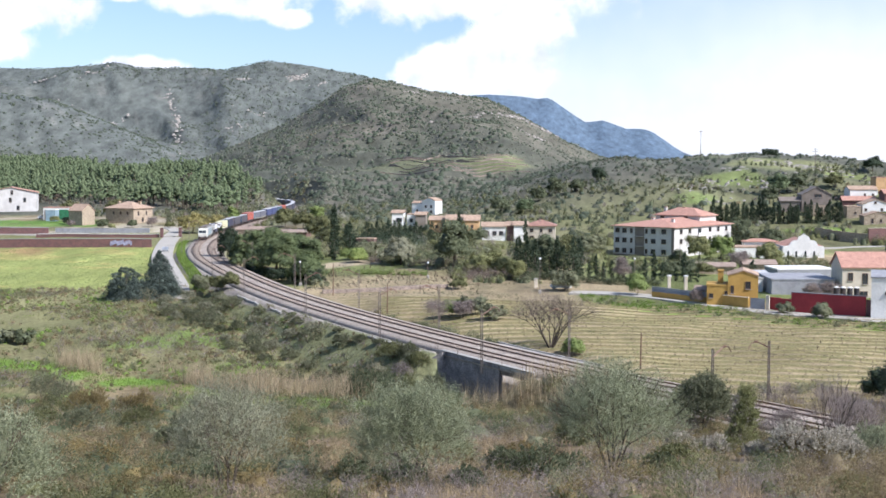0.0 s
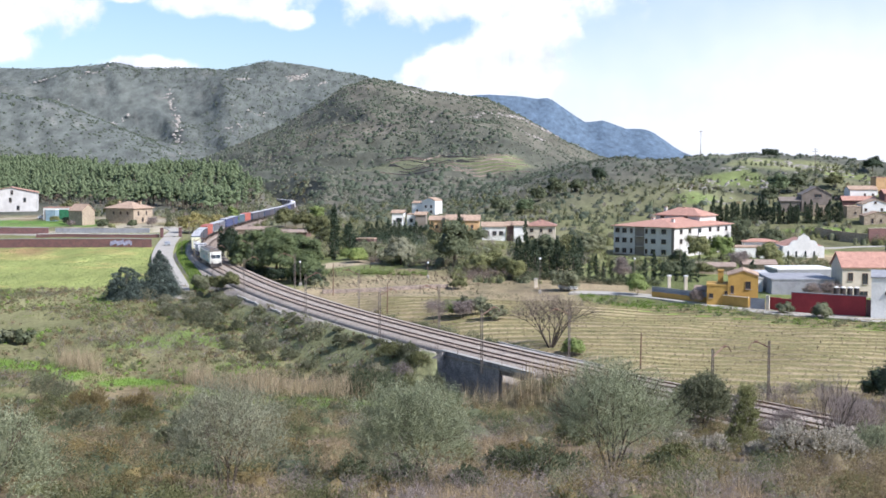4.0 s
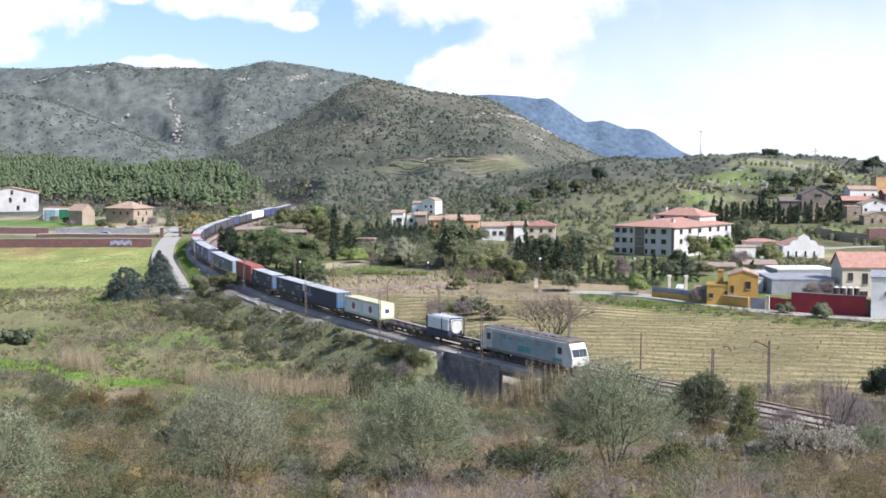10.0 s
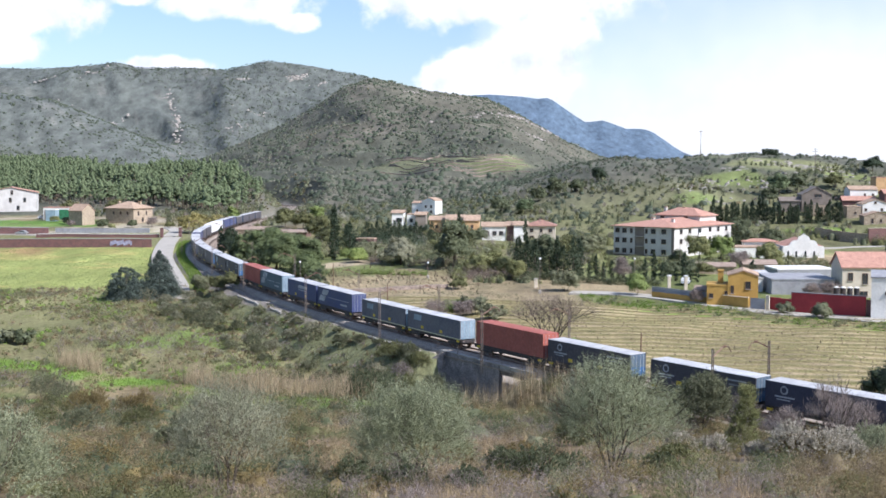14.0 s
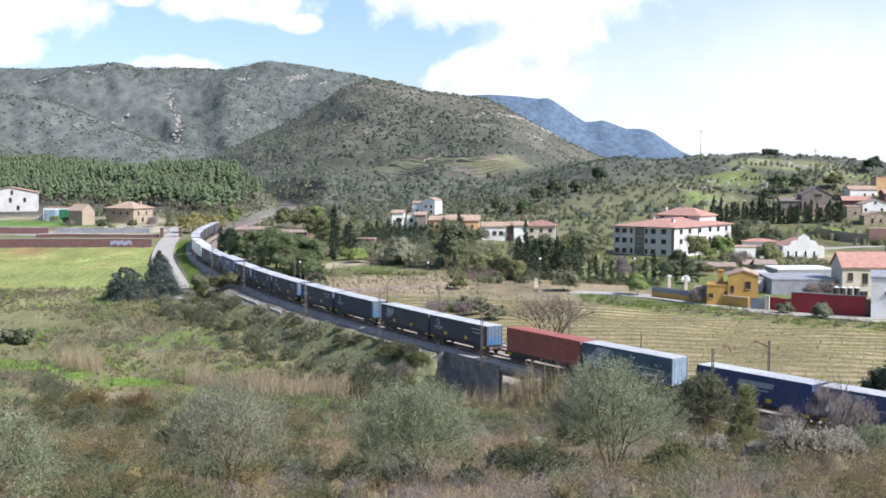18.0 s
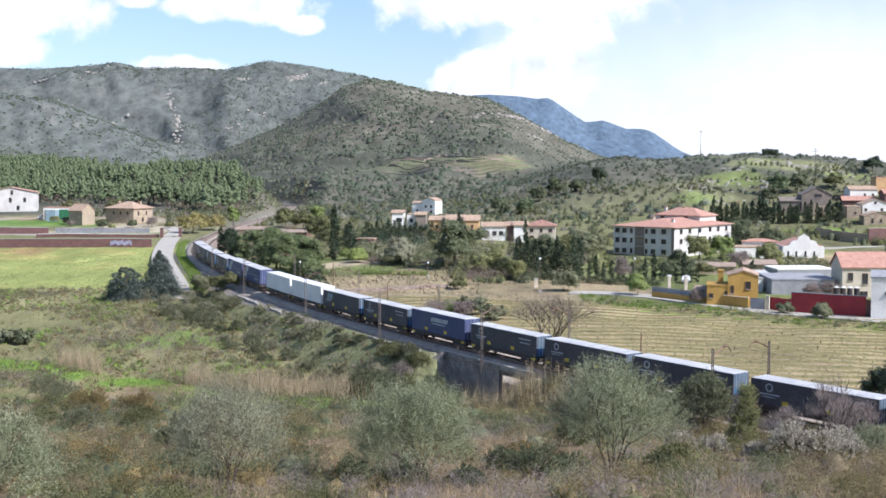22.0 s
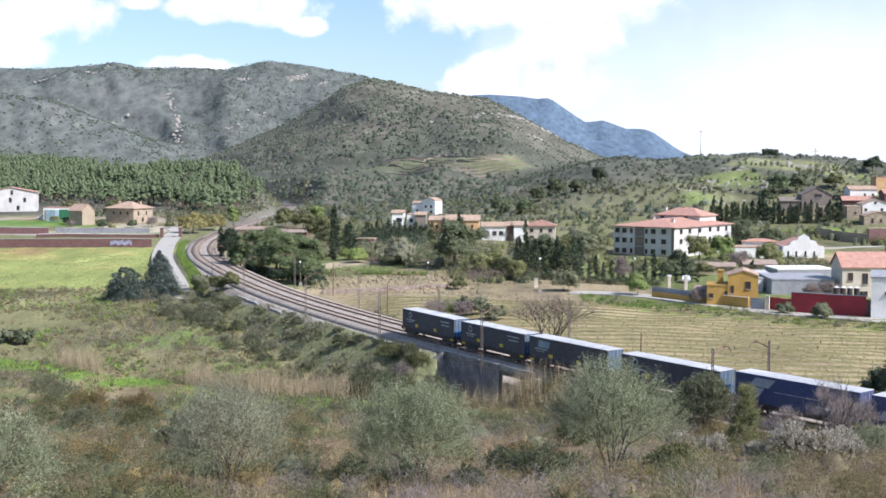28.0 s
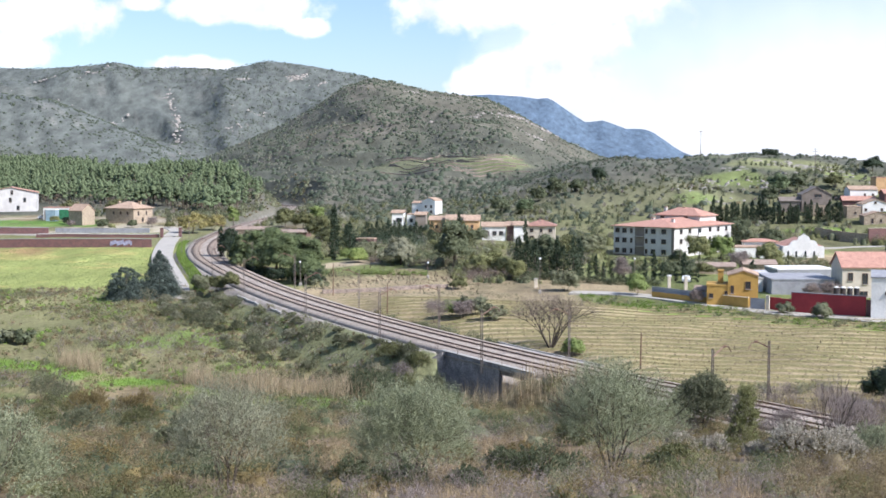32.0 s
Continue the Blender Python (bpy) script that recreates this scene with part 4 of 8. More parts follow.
def make_train():
    loco = make_loco()
    RUNNING.append((loco, -9.2, 5.3))
    wagon = make_wagon()
    dark = "dark grey-blue curtain-sided container with pale marks on a flat wagon"
    kinds = {
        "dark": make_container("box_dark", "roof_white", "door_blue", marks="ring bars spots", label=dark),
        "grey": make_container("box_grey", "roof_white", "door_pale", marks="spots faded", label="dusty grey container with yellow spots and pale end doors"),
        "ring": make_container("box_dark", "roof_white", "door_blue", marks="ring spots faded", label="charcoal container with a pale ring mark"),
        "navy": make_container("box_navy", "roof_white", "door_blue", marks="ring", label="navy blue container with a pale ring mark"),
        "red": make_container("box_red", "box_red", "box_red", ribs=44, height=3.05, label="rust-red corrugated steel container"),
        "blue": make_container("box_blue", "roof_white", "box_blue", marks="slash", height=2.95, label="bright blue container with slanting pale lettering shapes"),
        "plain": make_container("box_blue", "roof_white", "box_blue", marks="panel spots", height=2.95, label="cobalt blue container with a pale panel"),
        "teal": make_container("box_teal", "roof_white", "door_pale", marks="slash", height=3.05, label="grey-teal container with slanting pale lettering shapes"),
        "white": make_container("box_white", "box_white", "box_white", height=2.95, label="white ribbed refrigerated container"),
        "tank": make_container("frame_yellow", "frame_yellow", "frame_yellow", length=12.2, height=2.45, marks="tank", label="pale yellow framed container with white panels and round marks"),
        "swap": make_tank(),
    }
    order = [(-25.6, "swap"), (-45.2, "tank"), (-60.5, "navy"), (-75.3, "dark"), (-92.0, "dark"), (-106.6, "red"), (-124.0, "grey"), (-138.4, "grey"),
             (-155.6, "blue"), (-170.0, "plain"), (-187.0, "teal"), (-201.0, "red"), (-218.9, "dark"), (-233.0, "ring"), (-249.6, "navy"), (-264.2, "dark"),
             (-280.0, "dark"), (-294.6, "dark"), (-309.8, "dark"), (-324.9, "plain"), (-339.9, "dark"), (-355.2, "ring"), (-369.8, "white"), (-384.7, "white"),
             (-402.8, "blue"), (-417.6, "blue"), (-433.2, "dark"), (-449.0, "ring"), (-463.6, "dark"), (-479.0, "dark")]
    used = set()
    for i, (front, kind) in enumerate(order):
        c = kinds[kind]
        length = {"swap": 6.06, "tank": 12.2}.get(kind, 13.72)
        if kind in used:
            c = copy_thing(c, Matrix())
        used.add(kind)
        RUNNING.append((c, front - length / 2, 5.1))
        w = wagon if i == 0 else copy_thing(wagon, Matrix())
        RUNNING.append((w, front - 6.86 if kind != "swap" else -26.8, 5.1))
    RUNNING.append((make_wagon(5.2, 3.4), -39.4, 3.4))


make_train()


def motions():
    for ob, mid, half in RUNNING:
        walk(ob, [(t, ride(t, mid, half)) for t in np.arange(0, 32.01, 0.8).tolist()])
    for ob, rows in DRIVES:
        walk(ob, rows)


DRIVES = []


# ---- roads ----
def path_strip(name, pts, width, material, label, up=0.14, sub=6, thick=0.5):
    """A road laid on the ground along a line of points, with real thickness."""
    pts = [Vector((*p, 0)) for p in pts]
    line = []
    for i in range(len(pts) - 1):
        p0, p1, p2, p3 = pts[max(i - 1, 0)], pts[i], pts[i + 1], pts[min(i + 2, len(pts) - 1)]
        for k in range(sub):
            t = k / sub
            line.append(0.5 * ((2 * p1) + (p2 - p0) * t + (2 * p0 - 5 * p1 + 4 * p2 - p3) * t * t + (3 * p1 - p0 - 3 * p2 + p3) * t ** 3))
    line.append(pts[-1])
    levels = np.array([max(float(v) for v in ground(np.array([p.x - width / 2, p.x, p.x + width / 2]), np.full(3, p.y))) for p in line])
    for _ in range(4):
        levels = np.convolve(np.pad(levels, 2, mode="edge"), np.ones(5) / 5, "valid")
    v, f = [], []
    for i, p in enumerate(line):
        d = (line[min(i + 1, len(line) - 1)] - line[max(i - 1, 0)]).normalized()
        n = Vector((-d.y, d.x, 0))
        zc = levels[i]
        for k, u in ((-0.5, up), (0.5, up), (0.5, -thick), (-0.5, -thick)):
            q = p + n * (k * width)
            v.append((q.x, q.y, zc + u))
        if i:
            a = 4 * i
            f += [(a - 4 + j, a - 4 + (j + 1) % 4, a + (j + 1) % 4, a + j) for j in range(4)]
    f += [(3, 2, 1, 0), tuple(len(v) - 4 + j for j in range(4))]
    ob = new(name, Shape().add(v, f).mesh(name, material))
    return tagged(ob, label, "road", kind="structure")


path_strip("road", [(-54.0, 232), (-58.5, 252), (-65.5, 276), (-72, 298), (-78, 321), (-84.5, 350), (-90.5, 380), (-93, 397)], 5.8, M["road"], "pale concrete lane along the railway", up=0.3)
path_strip("road_lane", [(-94, 402), (-104, 404), (-125, 408), (-150, 412), (-190, 418), (-240, 425)], 5.0, M["road"], "pale lane behind the brown walls")
path_strip("driveway", [(-95, 400), (-98, 425), (-106, 445)], 5.0, M["road"], "pale gravel driveway to the stone house")
path_strip("street", [(26, 235.8), (34, 233), (44.5, 224), (56, 207), (66, 200.5), (76, 191), (92, 178)], 5.5, M["road"], "sunlit pale village street")
path_strip("hill_road", [(98, 350), (118, 358), (138, 366), (160, 372)], 3.5, M["road"], "pale lane on the village slope")


# ---- walls ----
def wall(name, p, q, h, thick, material, label, cap=None, steps=8, base=1.0):
    """A free-standing wall on the ground with a coping."""
    t = thing(name, Matrix(), label, "wall")
    p, q = Vector((*p, 0)), Vector((*q, 0))
    d = (q - p).normalized()
    n = Vector((-d.y, d.x, 0)) * thick / 2
    for i in range(steps):
        a, b = p.lerp(q, i / steps), p.lerp(q, (i + 1) / steps)
        za, zb = gz(*a.xy), gz(*b.xy)
        z0, z1 = min(za, zb) - base, (za + zb) / 2 + h
        v = [(a - n), (b - n), (b + n), (a + n)]
        sh = Shape().add([(*x.xy, z0) for x in v] + [(*x.xy, z1) for x in v], [(0, 3, 2, 1), (4, 5, 6, 7), (0, 1, 5, 4), (1, 2, 6, 5), (2, 3, 7, 6), (3, 0, 4, 7)])
        part("wall_panel", sh, material, t)
        if cap:
            m = n * 1.35
            v = [(a - m), (b - m), (b + m), (a + m)]
            part("coping", Shape().add([(*x.xy, z1 + 0.002) for x in v] + [(*x.xy, z1 + 0.12) for x in v], [(0, 3, 2, 1), (4, 5, 6, 7), (0, 1, 5, 4), (1, 2, 6, 5), (2, 3, 7, 6), (3, 0, 4, 7)]), cap, t)
    return t


w1 = wall("field_wall", (-150, 363), (-91, 361), 2.6, 0.4, M["brickwall"], "long dark red-brown wall along the field with painted scrawl", M["grey"], 14)
for i in range(24):
    x = -104.0 + i * 0.52
    z0 = gz(x, 361) + 0.4 + 0.15 * ((i * 5) % 4)
    k = (i * 7) % 5
    sh = Shape()
    if k == 1:
        sh.prism([(x + 0.3 + 0.36 * math.cos(j * 0.785), z0 + 0.7 + 0.6 * math.sin(j * 0.785)) for j in range(8)], "y", 361.0 + 0.01 * (i % 3), 361.14)
    else:
        sh.prism([(x, z0), (x + 0.3 + 0.1 * k, z0 + 0.1 * k), (x + 0.55, z0 + 1.2 + 0.1 * k), (x + 0.15, z0 + 1.45)], "y", 361.0 + 0.01 * (i % 3), 361.14)
    part("scrawl", sh, M["scrawl"], w1, "pale lilac-blue painted scrawl")
wall("garden_wall", (-175, 413), (-141, 413.5), 2.4, 0.4, M["brickwall"], "dark red-brown garden wall", M["grey"], 5)
wall("lane_wall", (-141, 401), (-98, 399.5), 1.15, 0.4, M["brickwall"], "low brown wall beside the lane", M["white"], 7)
wall("yard_wall", (-141, 421), (-106, 418), 1.7, 0.35, M["grey"], "grey rendered yard wall", None, 6)
yw = wall("yard_wall", (41.2, 227.0), (51.6, 214.5), 1.25, 0.3, M["yellow"], "ochre yellow wall with a grey screen on top", M["grey"], 5)
wall("yard_screen", (41.2, 227.25), (51.6, 214.75), 2.2, 0.12, M["grey"], "grey screen panels above the yellow wall", None, 5)
wall("yard_wall", (51.7, 214.4), (55.6, 209.6), 1.9, 0.35, M["yellow"], "ochre yellow gate wall", M["cream"], 3)
wall("gate", (55.9, 209.4), (58.1, 207.9), 2.0, 0.1, M["grey"], "grey sheet metal driveway gate", None, 2)
wall("gate_post", (58.3, 207.8), (58.8, 207.5), 2.7, 0.5, M["cream"], "cream rendered gate post", None, 1)
wall("dark_red_wall", (59.2, 208.6), (62.4, 206.3), 2.2, 0.3, M["redwall"], "dark red rendered wall", None, 2)
wall("red_wall", (62.2, 205.6), (72.9, 198.6), 3.5, 0.35, M["redwall"], "tall crimson rendered wall with grey coping", M["grey"], 1)
wall("gate", (73.0, 198.7), (74.2, 197.9), 2.9, 0.1, M["brickwall"], "dark brown metal gate", None, 1)
wall("terrace_wall", (128, 398), (139, 378), 3.2, 0.6, M["stone"], "stone terrace wall on the slope", None, 6)
wall("terrace_wall", (139, 378), (162, 382), 5.0, 0.6, M["brickwall"], "brick terrace wall on the slope", M["cream"], 6)


wall("field_bank_wall", (-25, 239), (-12.3, 242.2), 0.75, 0.8, M["rubble"], "low rubble stone wall between the plots", None, 8)
wall("field_bank_wall", (-12.3, 242.4), (1.0, 248.2), 0.75, 0.8, M["rubble"], "low rubble stone wall between the plots", None, 8)


# ---- houses ----
HOUSES = []


def house(name, corner, rz, w, d, h, roof, rh, wall_m, tile_m, label, wins=(), over=0.45, chimney=None, bands=()):
    """corner: the near corner; the front runs w metres from it along local -x, the right side d metres back along +y.
    wins: (face 'f' or 'r', distance from the corner, sill height, width, height)."""
    z = min(gz(*corner), gz(corner[0] - w * math.cos(radians(rz)), corner[1] - w * math.sin(radians(rz))))
    t = thing(name, pose(corner[0], corner[1], z, 0, 0, rz), label, "house")
    c_, s_ = math.cos(radians(rz)), math.sin(radians(rz))
    HOUSES.append((corner[0] - w / 2 * c_ - d / 2 * s_, corner[1] - w / 2 * s_ + d / 2 * c_, math.hypot(w, d) / 2))
    part("wall", Shape().box(-w, 0, 0, d, -2.5, h), wall_m, t)
    o = over
    if roof == "flat":
        part("roof", Shape().box(-w - 0.1, 0.1, -0.1, d + 0.1, h + 0.002, h + 0.3), tile_m, t)
    elif roof == "gx":
        for a, b in ((-o, d / 2), (d / 2, d + o)):
            za, zb = (h - o * rh / (d / 2), h + rh) if a < 0 else (h + rh, h - o * rh / (d / 2))
            part("roof_slope", Shape().prism([(a, za + 0.02), (b, zb + 0.02), (b, zb + 0.24), (a, za + 0.24)], "x", -w - o, o), tile_m, t)
        for a in (-w, -0.3):
            part("gable", Shape().prism([(0.02, h), (d - 0.02, h), (d / 2, h + rh)], "x", a, a + 0.3), wall_m, t)
    elif roof == "gy":
        for a, b in ((-w - o, -w / 2), (-w / 2, o)):
            za, zb = (h - o * rh / (w / 2), h + rh) if a < -w else (h + rh, h - o * rh / (w / 2))
            part("roof_slope", Shape().prism([(a, za + 0.02), (b, zb + 0.02), (b, zb + 0.24), (a, za + 0.24)], "y", -o, d + o), tile_m, t)
        for a in (0, d - 0.3):
            part("gable", Shape().prism([(-w + 0.02, h), (-0.02, h), (-w / 2, h + rh)], "y", a, a + 0.3), wall_m, t)
    elif roof == "hip":
        m = min(w, d) / 2
        z0 = h
        base = [(-w - o, -o, z0), (o, -o, z0), (o, d + o, z0), (-w - o, d + o, z0)]
        low = [(x, y, z0 - 0.18) for x, y, _ in base]
        ridge = [(-w + m, m, h + rh), (-m, m, h + rh)] if w >= d else [(-w / 2, m, h + rh), (-w / 2, d - m, h + rh)]
        v = low + base + ridge
        f = [(3, 2, 1, 0)] + [(i, (i + 1) % 4, 4 + (i + 1) % 4, 4 + i) for i in range(4)]
        f += [(4, 5, 9, 8), (6, 7, 8, 9), (5, 6, 9), (7, 4, 8)] if w >= d else [(4, 5, 8), (5, 6, 9, 8), (6, 7, 9), (7, 4, 8, 9)]
        part("roof", Shape().add(v, f), tile_m, t)
    for x0, x1, z0, z1, m in bands:
        part("band", Shape().box(x0, x1, -0.06, 0.02, z0, z1), m, t)
    for face, a, s, ww, hh in wins:
        sh, gl, sill = Shape(), Shape(), Shape()

        def bx(target, u0, u1, k0, k1, v0, v1):
            if face == "f":
                target.box(-u1, -u0, -k1, -k0, v0, v1)
            else:
                target.box(k0, k1, u0, u1, v0, v1)
        for u0, u1, v0, v1 in ((a, a + 0.09, s, s + hh), (a + ww - 0.09, a + ww, s, s + hh), (a + 0.09, a + ww - 0.09, s, s + 0.09), (a + 0.09, a + ww - 0.09, s + hh - 0.09, s + hh)):
            bx(sh, u0, u1, 0.005, 0.09, v0, v1)
        bx(sh, a + ww / 2 - 0.03, a + ww / 2 + 0.03, 0.01, 0.07, s + 0.09, s + hh - 0.09)
        bx(gl, a + 0.09, a + ww - 0.09, 0.004, 0.04, s + 0.09, s + hh - 0.09)
        bx(sill, a - 0.12, a + ww + 0.12, 0.003, 0.18, s - 0.1, s - 0.01)
        win = part("window", sh, M["wood"], t)
        part("pane", gl, M["glass"], win)
        part("sill", sill, M["concrete"], win)
    if chimney:
        for x, y in chimney:
            c = part("chimney", Shape().box(x - 0.4, x + 0.4, y - 0.4, y + 0.4, h - 0.3, h + rh * 0.75 + 0.5), wall_m, t)
            part("chimney_cap", Shape().box(x - 0.5, x + 0.5, y - 0.5, y + 0.5, h + rh * 0.75 + 0.5, h + rh * 0.75 + 0.65), tile_m, c)
    return t


def grid_wins(face, cols, rows, ww, hh):
    return [(face, a, s, ww, hh) for s in rows for a in cols]


# apartment block
apt = house("apartment_block", (65.0, 325.0), -41, 20, 34, 8.7, "hip", 2.0, M["offwhite"], M["tile"], "white three-storey apartment block with red tiled roof",
            grid_wins("f", (2.6, 6.0, ), (0.9, 3.9, 6.7), 1.5, 1.35) + grid_wins("f", (8.6, 13.6), (0.9, 3.9, 6.7), 0.8, 1.35) + grid_wins("f", (15.6, 18.0), (0.9, 3.9, 6.7), 1.4, 1.35)
            + grid_wins("r", (3.0, 8.0, 20, 25, 30), (0.9, 3.9, 6.7), 1.5, 1.4), 0.7,
            [(-5, 8), (-14, 12), (-6, 26)], [(-12.8, -9.7, 0, 8.6, M["taupe"]), (-0.9, 0.0, 0, 8.6, M["taupe"]), (-20, -0.95, -0.4, 0.5, M["taupe"])])
for k, z0 in enumerate((2.9, 5.7)):
    b = part("balcony", Shape().box(0.02, 1.5, 11.5, 18.5, z0, z0 + 0.18), M["concrete"], apt)
    part("balustrade", Shape().box(1.42, 1.5, 11.5, 18.5, z0 + 0.18, z0 + 1.05), M["white"], b)
    part("balcony_door", Shape().box(0.004, 0.06, 13.5, 15.5, z0 + 0.2, z0 + 2.3), M["glass"], apt)
    part("balcony_slab", Shape().box(-12.6, -9.9, -0.9, 0.02, z0, z0 + 0.15), M["concrete"], apt)
house("rear_apartment_house", (76.5, 345.0), -41, 15, 10, 10.9, "hip", 2.2, M["offwhite"], M["tile"], "taller rear wing of the white apartment block with red roof", [("f", 4, 9.4, 1.3, 1.2), ("f", 12, 9.4, 1.3, 1.2)], 0.6, [(-8, 5), (-15, 6)])

# chapel-like white house with a curved gable
ch = thing("white_gable_house", pose(95.3, 324.0, gz(100, 322), 0, 0, -6), "bright white house with a curved stepped gable", "house")
part("wall", Shape().box(0.05, 11.2, 0.4, 13, -2, 3.4), M["white"], ch)
prof = [(0, -2), (11.3, -2), (11.3, 3.0), (10.9, 3.4), (9.6, 3.6), (9.0, 4.7), (8.3, 5.0), (7.4, 5.1), (7.1, 6.0), (6.3, 6.4), (5.65, 6.9), (5.0, 6.4), (4.2, 6.0), (3.9, 5.1), (3.0, 5.0), (2.3, 4.7), (1.7, 3.6), (0.4, 3.4), (0, 3.0)]
part("gable_front", Shape().prism(prof, "y", 0, 0.4), M["white"], ch, "curved white parapet gable")
for x in (1.2, 3.4, 5.9, 8.3):
    wn_ = part("window", Shape().prism([(x, 0.4), (x + 0.55, 0.4), (x + 0.55, 1.8), (x + 0.28, 2.15), (x, 1.8)], "y", -0.03, 0.02), M["glass"], ch, "narrow arched window")
    part("sill", Shape().box(x - 0.1, x + 0.65, -0.12, -0.002, 0.28, 0.39), M["white"], wn_)
part("roof", Shape().prism([(0.0, 3.42), (11.2, 3.42), (5.65, 5.4)], "y", 0.42, 13), M["tile"], ch)
house("white_annex", (95.0, 326.5), -4, 12.5, 9, 2.9, "flat", 0, M["white"], M["oldtile"], "low white annex with a flat terrace", [("f", 2, 0.8, 1.1, 1.2), ("f", 5.5, 0.0, 1.0, 2.1), ("f", 9, 0.8, 1.1, 1.2)])
house("white_house", (97.5, 337.0), -4, 9.5, 6, 4.0, "hip", 0.7, M["white"], M["tile"], "white house with a low red roof behind the annex", [("f", 2, 3.0, 0.9, 0.9)])

# workshops and yards
house("workshop", (89.6, 265), 3, 13.0, 9, 2.2, "flat", 0, M["grey"], M["white"], "long low workshop with a white sheet roof")
house("grey_workshop", (79.0, 232.2), -4, 12.6, 14, 3.4, "flat", 0, M["grey"], M["grey"], "grey rendered workshop with a shallow roof", [], 0.2)
house("shed", (66.0, 238), 0, 4.0, 5, 2.6, "flat", 0, M["white"], M["concrete"], "small white shed with a flat roof", [("f", 1, 0.9, 1.0, 0.9)])
house("shed", (71.0, 252), 5, 6.5, 6, 2.4, "gx", 0.6, M["white"], M["roof_white"], "pale shed with a grey sheet roof")
house("low_store", (70.5, 279), -8, 9.5, 6, 1.7, "gx", 0.7, M["stone"], M["dullroof"], "low store with an old grey-tan roof")
house("low_store", (81.0, 281), -6, 7.5, 6, 1.9, "gx", 0.8, M["stone"], M["dullroof"], "old stone store with a faded roof")
house("beige_house", (94.6, 229.0), -4, 15.0, 8.5, 6.3, "gx", 2.6, M["cream"], M["tile"], "cream two-storey house with a red tiled gable roof",
      [("f", 12.9, 3.6, 1.0, 1.6), ("f", 10.0, 2.9, 1.1, 2.2), ("f", 6.5, 3.6, 1.0, 1.6), ("f", 10.0, 0.6, 1.6, 0.9), ("f", 13.0, 0.6, 1.0, 1.0)], 0.35, [(-11.0, 5.0)])
house("white_block", (81.6, 193.2), -21, 9.2, 10, 7.0, "gx", 0.8, M["white"], M["grey"], "tall white rendered building at the street", [("f", 6.5, 4.2, 0.5, 0.5), ("f", 5.2, 4.2, 0.5, 0.5)], 0.15)
for i in range(4):
    x, y = 73.7 + 1.22 * i, 216.0 - 0.15 * i
    tk = thing("storage_tank", pose(x, y, gz(x, y) + 0.35, 0, 0, 0), "dark grey cylindrical storage tank behind the red wall", "tank", "tanks behind the red wall")
    part("tank_body", Shape().tube((0, 0, -1.2), (0, 0, 3.2), 0.5, 0.5, 16), M["darksteel"], tk)
    part("tank_lid", Shape().tube((0, 0, 3.2), (0, 0, 3.4), 0.53, 0.25, 16), M["white"], tk, "pale domed lid")

# ochre house
house("ochre_house", (58.0, 212.2), -14, 5.4, 7, 5.6, "gy", 0.9, M["yellow"], M["oldtile"], "ochre yellow two-storey house with a tiled roof", [("f", 1.3, 3.2, 1.0, 1.4), ("f", 4.3, 2.3, 0.6, 1.5)], 0.15, None)
house("ochre_annex", (53.2, 213.6), -14, 4.2, 6, 3.6, "flat", 0, M["yellow"], M["yellow"], "flat-roofed ochre annex of the yellow house", [("f", 3.0, 1.4, 0.8, 0.8), ("f", 0.4, 1.1, 0.6, 1.6)])
house("ochre_tower", (52.7, 216.8), -14, 1.0, 1.0, 6.0, "flat", 0, M["yellow"], M["yellow"], "ochre chimney block of the yellow house")
house("porch", (50.0, 219.0), -20, 1.9, 2.6, 2.5, "gx", 0.5, M["cream"], M["dullroof"], "small porch with a tiled roof", [("f", 0.5, 1.0, 0.9, 0.9)])

for x, y in ((19.8, 246.0),):
    g = thing("gate_pillar", pose(x, y, gz(x, y)), "short cream pillar at the street end", "pillar")
    part("shaft", Shape().box(-0.35, 0.35, -0.35, 0.35, -0.5, 1.9, 0.03), M["cream"], g)
    part("pillar_cap", Shape().box(-0.45, 0.45, -0.45, 0.45, 1.9, 2.1, 0.03), M["concrete"], g)
for x, y in ((45.2, 230.5), (48.2, 229.0)):
    g = thing("gate_pillar", pose(x, y, gz(x, y)), "cream masonry gate pillar", "pillar")
    part("shaft", Shape().box(-0.3, 0.3, -0.3, 0.3, -0.5, 4.2, 0.03), M["cream"], g)
    part("pillar_cap", Shape().box(-0.4, 0.4, -0.4, 0.4, 4.2, 4.4, 0.03), M["white"], g)

# hillside village
house("stone_barn", (148.5, 443), -8, 11.0, 11, 6.6, "gy", 2.9, M["taupe"], M["taupe"], "grey-brown stone barn with a wide gable", [("f", 3.6, 5.6, 2.8, 1.3)], 0.3)
house("stone_shed", (137.4, 445), -8, 7.5, 7, 4.4, "gx", 1.3, M["taupe"], M["taupe"], "low stone shed beside the barn")
house("stone_lean_to", (144.0, 436), -8, 7.0, 5, 4.4, "flat", 0, M["stone"], M["taupe"], "stone lean-to with two small windows", [("f", 2, 2.9, 0.6, 0.6), ("f", 5, 2.9, 0.6, 0.6)])
house("white_house", (170.5, 455), -4, 10.5, 9, 4.0, "gx", 1.3, M["white"], M["oldtile"], "white hillside house with a pale tiled roof", [("f", 1.3, 1.4, 0.8, 1.1), ("f", 4.4, 1.4, 0.8, 1.1)], 0.3)
house("red_house", (166.5, 446), -10, 12.0, 7, 2.4, "gx", 1.4, M["brickwall"], M["tile"], "low red-brown house with a red roof", [("f", 2, 0.7, 0.8, 0.9)])
